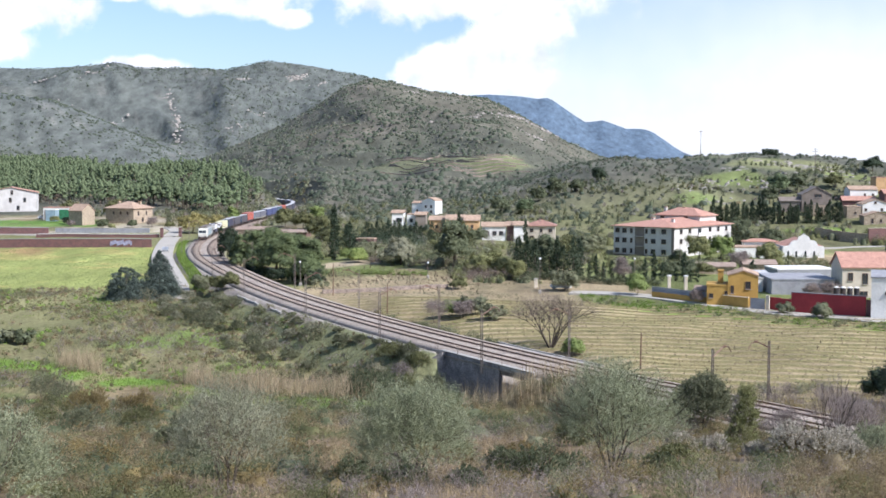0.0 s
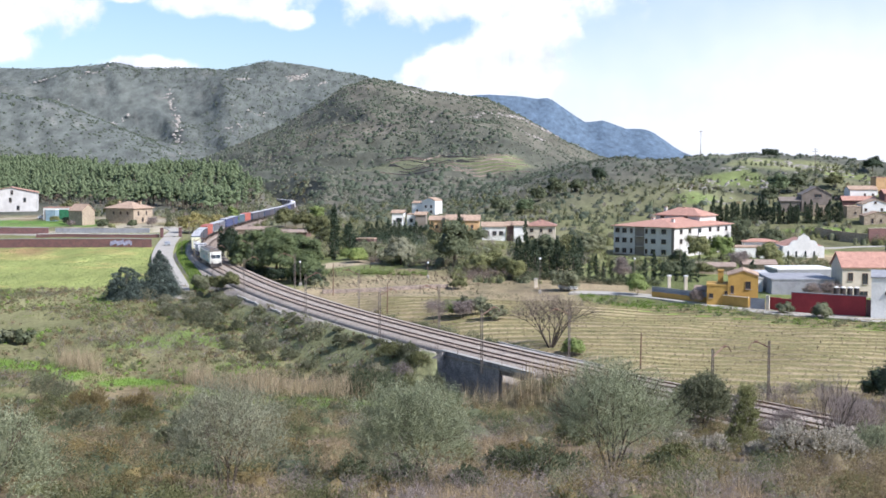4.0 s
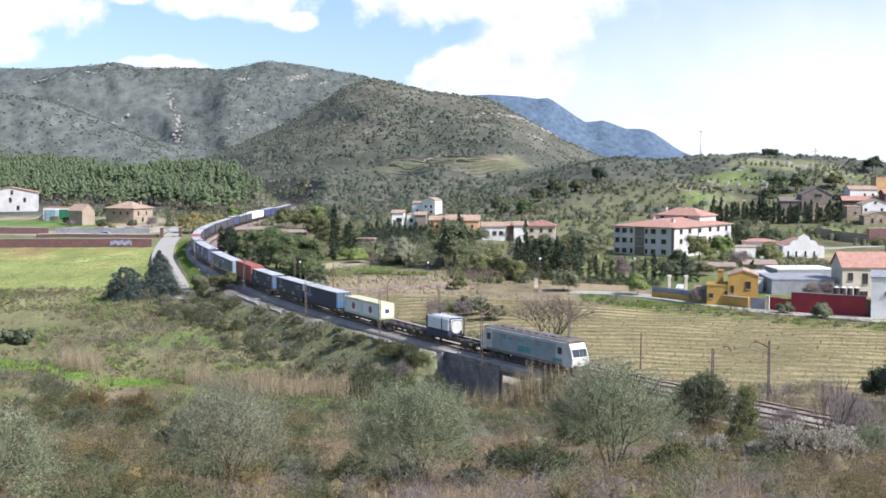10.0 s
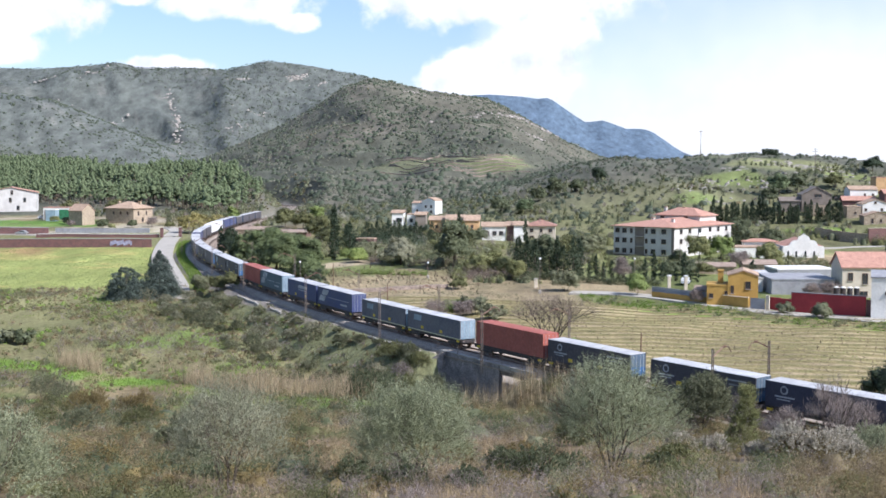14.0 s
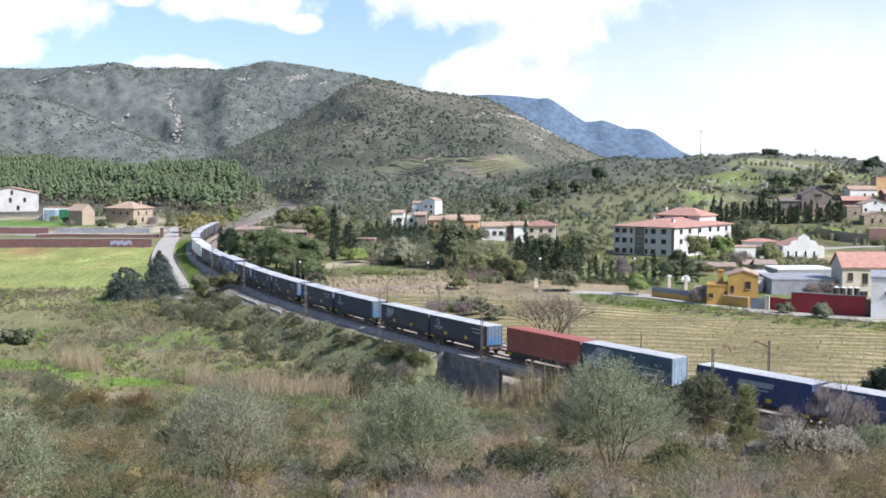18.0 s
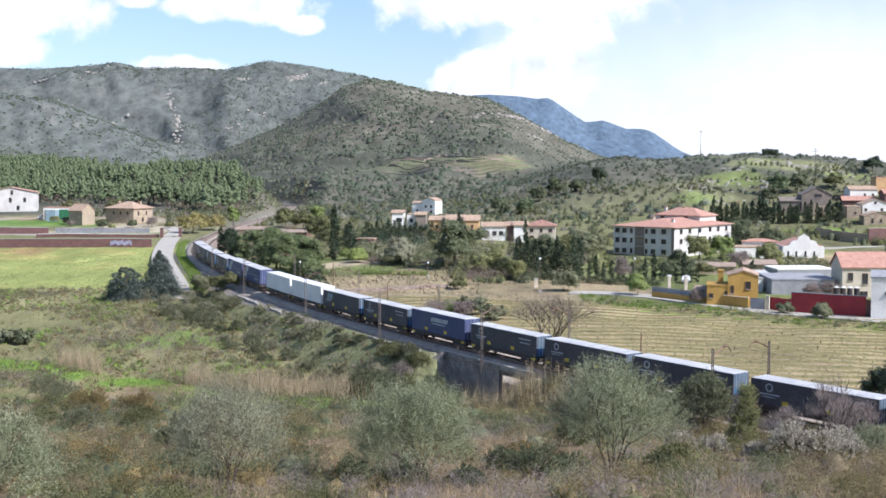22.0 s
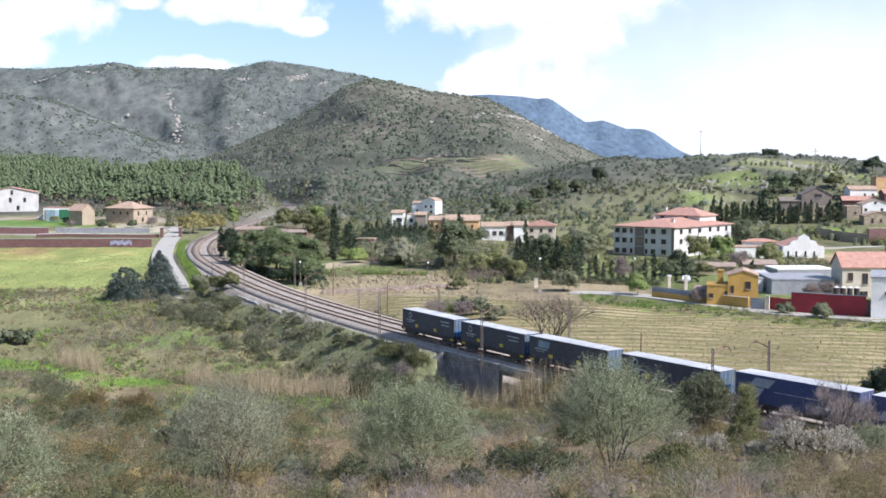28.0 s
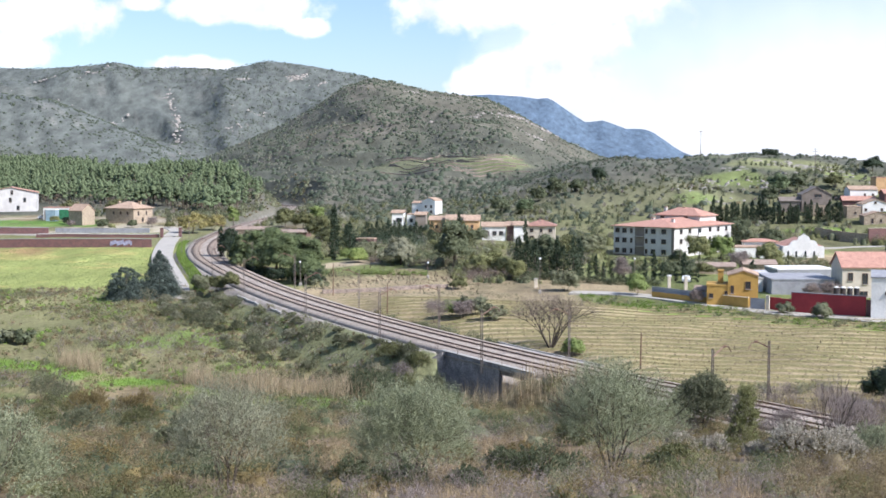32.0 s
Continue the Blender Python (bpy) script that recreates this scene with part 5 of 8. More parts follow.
house("white_house", (165.5, 429.5), -6, 9.6, 9, 3.9, "gy", 1.7, M["white"], M["oldtile"], "white gabled hillside house with dark windows", [("f", 4.6, 4.0, 0.9, 0.8), ("f", 8.0, 1.3, 0.9, 1.0), ("f", 2.2, 1.3, 0.9, 1.0)], 0.3)
house("stone_house", (154.5, 428), -6, 5.0, 8, 4.4, "flat", 0, M["stone"], M["oldtile"], "narrow grey stone house", [("f", 1.6, 1.6, 0.8, 1.0)])
house("stone_house", (160.8, 415), -6, 9.5, 7, 3.2, "gy", 1.5, M["stone"], M["oldtile"], "stone house with a sloping roof below the white one", [("f", 6.2, 0.6, 0.8, 1.8), ("f", 3.2, 1.0, 0.8, 1.1)], 0.2)
house("orange_house", (190.0, 470), -6, 14.0, 9, 5.5, "flat", 0, M["orange"], M["tile"], "orange house at the top of the village", [("f", 9, 2.6, 1.0, 1.2)])
house("red_house", (178.0, 440), -6, 10.0, 8, 3.4, "gx", 1.4, M["brickwall"], M["tile"], "red-brown hillside house with red roof", [("f", 3, 1.2, 0.9, 1.0)])

# houses in the middle of the valley
house("white_house", (-10.5, 440), -4, 3.2, 6, 4.4, "flat", 0, M["white"], M["oldtile"], "small white house with a shaded terrace", [("f", 1.0, 1.5, 1.2, 1.4)])
house("white_house", (-15.0, 440), -4, 4.4, 7, 5.0, "gx", 0.9, M["white"], M["oldtile"], "white house with a tiled roof and terrace", [("f", 0.6, 1.6, 2.2, 1.5)])
house("white_house", (-3.4, 492), -28, 6.4, 6.5, 6.0, "gy", 1.2, M["white"], M["oldtile"], "bright white two-storey house on the slope", [("f", 1.4, 3.0, 0.9, 1.1), ("f", 4.0, 3.0, 0.9, 1.1), ("f", 1.4, 0.8, 0.9, 1.1)], 0.2)
house("white_wing", (-8.8, 496), -20, 4.8, 5, 4.8, "gx", 0.8, M["white"], M["oldtile"], "lower white wing of the slope house", [("f", 2.0, 1.2, 0.8, 1.0)], 0.2)
house("stone_house", (-6.5, 437), -4, 4.0, 7, 4.5, "gx", 0.9, M["taupe"], M["oldtile"], "brown rendered house with a pale roof")
house("orange_house", (0.4, 412), -4, 5.2, 8, 4.6, "gx", 1.2, M["orange"], M["oldtile"], "orange house with a pale tiled roof", [("f", 2.2, 1.8, 0.9, 1.1)])
house("yellow_house", (7.6, 408), -3, 6.4, 8, 5.0, "gx", 1.5, M["yellow"], M["oldtile"], "yellow house with a wide tiled roof", [("f", 4.4, 1.8, 0.9, 1.1), ("f", 1.0, 2.4, 0.9, 1.1)], chimney=[(-2, 5)])
house("yellow_house", (12.6, 404), -3, 5.0, 8, 5.0, "gx", 1.6, M["orange"], M["oldtile"], "orange terraced house with a wide tiled roof", [("f", 2.0, 2.4, 0.9, 1.1)], chimney=[(-1, 5)])
house("white_house", (20.8, 384), -3, 7.8, 8, 4.8, "gx", 1.2, M["white"], M["oldtile"], "white house with an arched terrace", [("f", 0.8, 1.9, 1.4, 1.4), ("f", 3.0, 1.9, 1.4, 1.4), ("f", 5.4, 1.9, 1.4, 1.4)])
house("pink_house", (24.6, 384), -3, 3.4, 8, 5.2, "gx", 1.1, M["brickwall"], M["oldtile"], "pinkish brick house between white ones")
house("white_house", (28.0, 382), -3, 4.6, 8, 5.6, "gx", 1.0, M["white"], M["oldtile"], "plain white terraced house")
house("pink_house", (37.0, 381), -6, 9.6, 9, 5.6, "hip", 1.9, M["cream"], M["browntile"], "pale pink house with a hipped red roof", [("f", 1.0, 3.4, 1.2, 1.2), ("f", 4.2, 3.4, 0.9, 1.2), ("f", 7.2, 3.4, 1.2, 1.2), ("f", 3.5, 0.6, 1.6, 1.7), ("f", 7.0, 0.6, 1.6, 1.7)], 0.6, [(-5, 4)])
house("brick_hut", (-21.0, 352), -8, 5.5, 4, 3.4, "flat", 0, M["brickwall"], M["oldtile"], "small red-brown hut among the trees")
house("farm_shed", (-47.0, 398), -6, 15.0, 8, 1.7, "gx", 0.7, M["brickwall"], M["dullroof"], "long low shed with a pale pinkish roof")
house("farm_shed", (-62.0, 408), -6, 11.0, 7, 1.7, "gx", 0.8, M["stone"], M["dullroof"], "low stone shed with a faded roof")

# farm houses by the pine wood
house("farmhouse", (-196.5, 561), 16, 24.0, 14, 9.2, "gy", 2.6, M["offwhite"], M["tile"], "large white farmhouse with a low red gable roof",
      [("f", 10.8, 8.2, 1.2, 2.2), ("f", 5, 4.6, 1.3, 2.2), ("f", 11.5, 4.6, 1.3, 2.2), ("f", 17.5, 4.6, 1.3, 2.2), ("f", 8, 0.8, 1.4, 2.2)], 0.6)
house("garage", (-157.0, 489), -3, 12.0, 8, 5.0, "flat", 0, M["white"], M["tile"], "open garage with a green door and flat red roof", bands=[(-6.5, -0.6, 0, 4.3, M["green"]), (-11.6, -7.2, 0, 4.0, M["taupe"])])
house("blue_shed", (-161.0, 481), -3, 4.2, 4, 4.6, "flat", 0, M["door_pale"], M["white"], "pale blue shed beside the garage")
house("small_barn", (-141.8, 455), -30, 7.4, 6.5, 5.8, "gx", 2.4, M["stone"], M["oldtile"], "small stone barn with a pale tiled gable roof", [], 0.3, [(-2.2, 3.2)])
house("stone_house", (-124.0, 464), -24, 14.0, 12, 6.2, "hip", 2.6, M["stone"], M["oldtile"], "tan stone farmhouse with a broad tiled roof",
      [("f", 2.5, 3.6, 0.9, 1.3), ("f", 6.0, 3.6, 0.9, 1.3), ("f", 9.5, 3.6, 0.9, 1.3), ("r", 2.5, 3.2, 1.0, 1.8), ("r", 7.5, 3.2, 1.0, 1.8), ("r", 5.0, 0.6, 1.2, 1.8)], 0.7, [(-12, 6), (-3, 8)])
for x, y in ((-97.0, 399.0), (-90.6, 399.0)):
    g = thing("gate_pillar", pose(x, y, gz(x, y)), "brown brick gate pillar at the driveway", "pillar")
    part("shaft", Shape().box(-0.5, 0.5, -0.5, 0.5, -0.5, 3.4, 0.04), M["brickwall"], g)
    part("pillar_cap", Shape().box(-0.65, 0.65, -0.65, 0.65, 3.4, 3.6, 0.04), M["cream"], g)


# ---- cars ----
def make_car(skin, label):
    c = thing("car", Matrix(), label, "car")
    side = [(-2.1, 0.35), (-2.15, 0.85), (-1.75, 0.98), (-1.2, 1.42), (0.35, 1.45), (1.05, 0.98), (1.95, 0.85), (2.1, 0.6), (2.05, 0.35)]
    part("body", Shape().prism(side, "y", -0.86, 0.86), M[skin], c)
    part("side_glass", Shape().prism([(-1.5, 1.0), (-1.1, 1.36), (0.3, 1.38), (0.85, 1.0)], "y", -0.875, 0.875), M["glass"], c)
    part("windscreen", Shape().add([(1.02, -0.7, 1.03), (1.02, 0.7, 1.03), (0.42, 0.62, 1.44), (0.42, -0.62, 1.44), (1.0, -0.7, 0.99), (1.0, 0.7, 0.99), (0.4, 0.62, 1.40), (0.4, -0.62, 1.40)],
                                   [(0, 1, 2, 3), (7, 6, 5, 4), (0, 4, 5, 1), (1, 5, 6, 2), (2, 6, 7, 3), (3, 7, 4, 0)]), M["glass"], c)
    for x in (-1.3, 1.3):
        for y in (-0.87, 0.69):
            w = part("wheel", Shape().tube((x, y, 0.31), (x, y + 0.18, 0.31), 0.31, 0.31, 14), M["tyre"], c)
            part("rim", Shape().tube((x, y - 0.01 if y < 0 else y + 0.17, 0.31), (x, y + 0.01 if y < 0 else y + 0.19, 0.31), 0.19, 0.19, 10), M["car_silver"], w)
    for y in (-0.65, 0.65):
        part("headlight", Shape().box(1.98, 2.1, y - 0.16, y + 0.16, 0.62, 0.76), M["lamp"], c)
    return c


def drive(car, stops, up=0.1):
    rows = []
    for i, (t, x, y) in enumerate(stops):
        a, b = stops[max(i - 1, 0)], stops[min(i + 1, len(stops) - 1)]
        rows.append((t, pose(x, y, gz(x, y) + up, 0, 0, math.degrees(math.atan2(b[2] - a[2], b[1] - a[1])))))
    DRIVES.append((car, rows))


drive(make_car("car_silver", "silver car driving up the pale lane"),
      [(0.0, -82.0, 341.5), (2.0, -84.0, 351.0), (4.0, -87.0, 365.0), (6.0, -92.5, 385.0), (7.0, -96.5, 396.0), (7.7, -101.5, 402.5), (9.0, -113.5, 406.0), (10.0, -119.0, 407.2), (11.0, -127.0, 408.5),
       (12.0, -134.5, 409.6), (13.0, -142.0, 410.8), (14.0, -150.0, 412.0), (18.0, -185.0, 417.3), (23.0, -222.0, 422.5), (32.0, -238.0, 424.7)], 0.12)
drive(make_car("car_white", "white car driving along the village street"),
      [(0.0, 24.6, 240.6), (3.0, 25.0, 240.4), (4.6, 27.0, 236.6), (5.5, 30.6, 234.2), (6.0, 33.7, 233.2), (6.5, 36.4, 231.5), (7.0, 39.2, 229.2), (7.6, 42.6, 228.6), (8.4, 46.5, 233.0), (10.0, 50.0, 242.0), (14.0, 53.0, 252.0), (32.0, 54.0, 256.0)], 0.12)
PARKED = make_car("car_white", "white van-like car parked by the farmhouse")
BLUE = make_car("blue", "dark blue car parked in the shade of the pines")
BLUE.matrix_world = pose(-45.0, 279.5, gz(-45.0, 279.5) - 0.02, 0, 0, -30)
PARKED.matrix_world = pose(-172, 498, gz(-172, 498), 0, 0, 10)


# ---- masts, poles and lamps ----
def lattice_mast(x, y, z, h, arm=0.0, face=0.0, label="rusty steel lattice mast of the overhead line"):
    t = thing("overhead_line_mast", pose(x, y, z, 0, 0, face), label, "mast", "masts along the railway")
    post = part("column", Shape().box(-0.16, -0.11, -0.06, 0.06, -1.2, h).box(0.11, 0.16, -0.06, 0.06, -1.2, h), M["steel"], t)
    for i in range(int(h / 0.55)):
        a = 0.15 + i * 0.55
        part("lacing", Shape().tube((-0.13, 0, a), (0.13, 0, a + 0.5), 0.02, 0.022, 4), M["steel"], post)
    if arm:
        a = part("cantilever", Shape().tube((0, 0, h - 0.75), (arm * 0.62, 0, h + 0.15), 0.07, 0.07, 6).tube((arm * 0.62, 0, h + 0.15), (arm * 0.85, 0, h + 0.05), 0.065, 0.065, 6)
                 .tube((arm * 0.85, 0, h + 0.05), (arm, 0, h - 0.55), 0.055, 0.055, 6), M["rail"], t)
        part("insulator", Shape().tube((arm * 0.58, 0, h + 0.1), (arm * 0.70, 0, h + 0.12), 0.13, 0.13, 8), M["wood"], a)
    return t


def rail_mast(s, off, h, arm):
    p = on_track(s, off, -0.6)
    lattice_mast(p[0], p[1], p[2], h + 0.6, arm, math.degrees(np.interp(s, TS, TH)))


for s, off, h, arm in ((-84, -3.6, 6.2, 2.9), (-49, -3.6, 6.2, 2.9), (-22, -3.6, 6.2, 2.9), (4, -3.6, 6.4, 2.9), (41, -3.6, 6.4, 2.9), (-116, -3.6, 6.2, 2.9), (-143, -3.6, 6.2, 2.9), (-185, -3.8, 6.2, 2.9), (-230, -3.8, 6.2, 2.9),
                       (-90, 8.2, 6.2, -3.4), (-54, 8.2, 6.0, -3.4), (-25, 8.2, 6.0, -3.4), (7, 8.2, 6.0, -3.4), (39, 8.4, 5.9, -3.6), (-130, 8.0, 6.2, -3.4), (-168, 8.0, 6.2, -3.4), (-210, 8.0, 6.2, -3.4), (-255, 8.0, 6.2, -3.4)):
    rail_mast(s, off, h, arm)


def wires():
    t = thing("overhead_wires", Matrix(), "thin sagging overhead contact and carrier wires", "wire")
    for track in TRACKS:
        for up, sag in ((5.35, 0.05), (6.4, 0.7)):
            knots = [-252, -210, -168, -128, -84, -40, -1.5, 40, 80]
            for a, b in zip(knots, knots[1:]):
                pts = [on_track(a + (b - a) * k / 4, track, up - sag * 4 * (k / 4) * (1 - k / 4)) for k in range(5)]
                v, f = [], []
                for i, q in enumerate(pts):
                    v += [q + np.array(o) * 0.009 for o in ((1, 0, -0.5), (-1, 0, -0.5), (0, 0, 1))]
                    if i:
                        f += [(3 * i - 3 + j, 3 * i - 3 + (j + 1) % 3, 3 * i + (j + 1) % 3, 3 * i + j) for j in range(3)]
                part("wire", Shape().add(v, f), M["darksteel"], t)


wires()
POLE_LABEL = "weathered wooden pole standing in the vineyard"
for x, y, h in ((25.9, 150.6, 5.0), (-22.5, 236, 6.6), (-10.1, 208.5, 5.6)):
    t = thing("wooden_pole", pose(x, y, gz(x, y)), POLE_LABEL, "pole", "poles beside the railway")
    part("pole", Shape().tube((0, 0, -0.6), (0.06, 0, h), 0.12, 0.08, 7), M["wood"], t)
    part("pole_cap", Shape().tube((0.06, 0, h), (0.06, 0, h + 0.12), 0.1, 0.02, 7), M["steel"], t)


def street_lamp(x, y, h):
    t = thing("street_lamp", pose(x, y, gz(x, y)), "slim grey street lamp with a white globe", "street lamp")
    part("pole", Shape().tube((0, 0, -0.4), (0, 0, h), 0.08, 0.05, 8), M["steel"], t)
    part("base", Shape().box(-0.3, 0.3, -0.3, 0.3, -0.5, 0.7, 0.04), M["concrete"], t)
    ring = [(0.26 * math.sin(a), h + 0.22 - 0.26 * math.cos(a)) for a in np.linspace(0.2, 2.9, 7)]
    v, f = [], []
    for r, z in ring:
        v += [(r * math.cos(k * math.pi / 5), r * math.sin(k * math.pi / 5), z) for k in range(10)]
    for i in range(6):
        f += [(i * 10 + k, i * 10 + (k + 1) % 10, i * 10 + 10 + (k + 1) % 10, i * 10 + 10 + k) for k in range(10)]
    f += [tuple(range(9, -1, -1)), tuple(range(60, 70))]
    part("globe", Shape().add(v, f), M["lamp"], t, "white glass globe")


for x, y, h in ((19.7, 234.5, 6.9), (-3.5, 268, 3.4), (42.5, 256, 5.2), (-31.3, 253, 5.0), (61, 297, 4.4)):
    street_lamp(x, y, h)
# radio mast on the ridge
t = thing("radio_mast", pose(141, 636, gz(141, 636)), "thin grey radio mast on the ridge", "mast")
part("mast_pole", Shape().tube((0, 0, -1), (0, 0, 14.0), 0.2, 0.12, 5), M["steel"], t)
part("antenna", Shape().box(-0.8, 0.8, -0.2, 0.2, 13.5, 13.9), M["steel"], t)
t = thing("power_pylon", pose(173, 540, gz(173, 540)), "small power pylon on the hilltop", "pylon")
part("pylon_pole", Shape().tube((0, 0, -1), (0, 0, 10), 0.2, 0.12, 5), M["steel"], t)
for z in (8.6, 9.7):
    part("cross_arm", Shape().box(-1.3, 1.3, -0.08, 0.08, z, z + 0.15), M["steel"], t)


# ---- plants ----
RNG = np.random.default_rng(7)


def unit(n):
    v = RNG.normal(size=(n, 3))
    return v / np.linalg.norm(v, axis=1)[:, None]


def leaf_quads(p, size, slim=0.45, up=0.0, out=None, loose=0.75):
    """Pointed leaves at points p; out: the way that each leaf's face mostly looks."""
    n = len(p)
    if out is None:
        a = unit(n)
        a[:, 2] += up * np.sign(a[:, 2] + 1e-6)
        b = np.cross(a, unit(n))
    else:
        face = out + unit(n) * loose
        a = np.cross(face, unit(n))
        b = np.cross(face, a)
    a /= np.linalg.norm(a, axis=1)[:, None] + 1e-9
    b /= np.linalg.norm(b, axis=1)[:, None] + 1e-9
    s = (np.asarray(size) * RNG.uniform(0.6, 1.4, n))[:, None]
    v = np.stack([p - a * s + b * s * slim * 1.3, p + a * s, p - a * s - b * s * slim * 1.3], 1).reshape(-1, 3)
    return v, np.arange(3 * n).reshape(-1, 3)


def cloud(centres, radii, per, size, slim=0.45, up=0.0, shell=0.45, mid=None):
    """Leaves round each centre, thicker towards the outside of its clump."""
    centres, radii = np.asarray(centres, float), np.asarray(radii, float)
    if radii.ndim == 1:
        radii = np.repeat(radii[:, None], 3, 1)
    c, r = np.repeat(centres, per, 0), np.repeat(radii, per, 0)
    u = unit(len(c))
    p = c + u * r * (RNG.uniform(0, 1, len(c)) ** shell)[:, None]
    sz = np.repeat(np.asarray(size) * np.ones(len(centres)), per)
    if slim < 0.2:
        return leaf_quads(p, sz, slim, up)
    out = u + np.array([0, 0, 0.25])
    if mid is not None:
        g = p - mid
        out = out * 0.6 + g / (np.linalg.norm(g, axis=1)[:, None] + 1e-9)
    return leaf_quads(p, sz, slim, up, out)


T_ = (1 + 5 ** 0.5) / 2
ICO_V = np.array([(-1, T_, 0), (1, T_, 0), (-1, -T_, 0), (1, -T_, 0), (0, -1, T_), (0, 1, T_), (0, -1, -T_), (0, 1, -T_), (T_, 0, -1), (T_, 0, 1), (-T_, 0, -1), (-T_, 0, 1)]) / math.hypot(1, T_)
ICO_F = np.array([(0, 11, 5), (0, 5, 1), (0, 1, 7), (0, 7, 10), (0, 10, 11), (1, 5, 9), (5, 11, 4), (11, 10, 2), (10, 7, 6), (7, 1, 8), (3, 9, 4), (3, 4, 2), (3, 2, 6), (3, 6, 8), (3, 8, 9), (4, 9, 5), (2, 4, 11), (6, 2, 10), (8, 6, 7), (9, 8, 1)])


def hearts(v, f, centres, radii):
    """Adds the dense lumpy inside of each clump to a mass of leaves."""
    centres, radii = np.asarray(centres, float), np.asarray(radii, float)
    n = len(centres)
    lump = RNG.uniform(0.75, 1.2, (n, 12, 1))
    w = (centres[:, None] + ICO_V * radii[:, None] * lump).reshape(-1, 3)
    g = (np.arange(n)[:, None, None] * 12 + ICO_F).reshape(-1, 3) + len(v)
    return np.concatenate([v, w]), np.concatenate([f, g])


DOME_V = np.array([(1, 0, -0.15), (0.31, 0.95, -0.15), (-0.81, 0.59, -0.15), (-0.81, -0.59, -0.15), (0.31, -0.95, -0.15), (0.5, 0.3, 0.75), (-0.45, 0.45, 0.85), (-0.1, -0.6, 0.8)])
DOME_F = np.array([(0, 1, 5), (1, 6, 5), (1, 2, 6), (2, 3, 6), (3, 7, 6), (3, 4, 7), (4, 0, 7), (0, 5, 7), (5, 6, 7)])


def domes(centres, radii):
    """Uneven low-sided lumps: the dense bodies of bushes and crowns."""
    centres, radii = np.asarray(centres, float), np.asarray(radii, float)
    n = len(centres)
    a = RNG.uniform(0, 6.28, n)[:, None]
    q = DOME_V[None] * RNG.uniform(0.72, 1.22, (n, 8, 1))
    q = np.stack([q[..., 0] * np.cos(a) - q[..., 1] * np.sin(a), q[..., 0] * np.sin(a) + q[..., 1] * np.cos(a), q[..., 2]], -1)
    v = (centres[:, None] + q * radii[:, None]).reshape(-1, 3)
    return v, (np.arange(n)[:, None, None] * 8 + DOME_F).reshape(-1, 3)


def joined(*meshes):
    v, f, k = [], [], 0
    for a, b in meshes:
        v.append(a), f.append(b + k)
        k += len(a)
    return np.concatenate(v), np.concatenate(f)


def feather(start, way, length, per, size, slim=0.25, loose=0.07, out=None):
    """Leaves set along straight twigs, so that the plant ends in soft points."""
    n = len(start)
    u = RNG.uniform(0.08, 1, (n, per))[..., None]
    ln = np.broadcast_to(length, (n,))[:, None, None]
    p = (start[:, None] + way[:, None] * ln * u + RNG.normal(0, 1, (n, per, 3)) * loose * ln).reshape(-1, 3)
    a = np.repeat(way, per, 0) * 0.7 + unit(n * per) * 0.75
    a /= np.linalg.norm(a, axis=1)[:, None]
    face = unit(n * per) if out is None else np.repeat(out, per, 0) + unit(n * per) * 0.8
    b = np.cross(a, face)
    b /= np.linalg.norm(b, axis=1)[:, None] + 1e-9
    s = (np.repeat(np.broadcast_to(size, (n,)), per) * RNG.uniform(0.6, 1.4, n * per))[:, None]
    v = np.stack([p - a * s + b * s * slim * 1.3, p + a * s, p - a * s - b * s * slim * 1.3], 1).reshape(-1, 3)
    return v, np.arange(3 * n * per).reshape(-1, 3)


def tufts(name, label, material, pts, radius, twigs, per, size, slim=0.25, rise=0.55, category="shrubs", body=0.0):
    """Bushy plants of upright leafy twigs in one mesh, standing on the ground."""
    pts = np.asarray(pts, float)
    z = ground(pts[:, 0], pts[:, 1])
    r = np.broadcast_to(radius, (len(pts),)) * RNG.uniform(0.6, 1.4, len(pts))
    base = np.repeat(np.stack([pts[:, 0], pts[:, 1], z], 1), twigs, 0)
    rr = np.repeat(r, twigs)
    tall = np.repeat(RNG.uniform(0.7, 1.25, len(pts)), twigs)
    w = unit(len(base))
    w[:, 2] = np.abs(w[:, 2])
    base = base + w * np.stack([rr, rr, rr * tall], 1) * (0.72 * RNG.uniform(0.05, 1, len(base)) ** 0.45)[:, None]
    way = w * 0.8 + np.array([0, 0, rise]) + unit(len(base)) * 0.35
    way /= np.linalg.norm(way, axis=1)[:, None]
    v, f = feather(base, way, rr * RNG.uniform(0.25, 0.6, len(base)), per, np.repeat(np.broadcast_to(size, (len(pts),)), twigs), slim, 0.1, w if slim > 0.15 else None)
    if body:
        k = np.stack([r, r, r * tall[::twigs] * 0.85], 1) * body
        v, f = joined((v, f), domes(np.stack([pts[:, 0], pts[:, 1], z], 1), k))
    return tagged(new(name, bulk(name, v, f, M[material])), label, category, kind="stuff")


def limbs(shape, p, d, length, r, depth, spread, ends, n=5):
    """A limb that forks; ends collects the places of its tips."""
    q = p + d * length
    shape.tube(p, q, r, r * 0.68, n, depth == 0)
    if depth == 0:
        ends.append(np.array(q))
        return
    for k in range(2 + (RNG.random() < 0.45)):
        nd = Vector(np.array(d) + RNG.normal(size=3) * spread)
        nd.z = nd.z * 0.9 + 0.12
        limbs(shape, q, nd.normalized(), length * RNG.uniform(0.62, 0.85), r * 0.64, depth - 1, spread, ends, max(n - 1, 3))


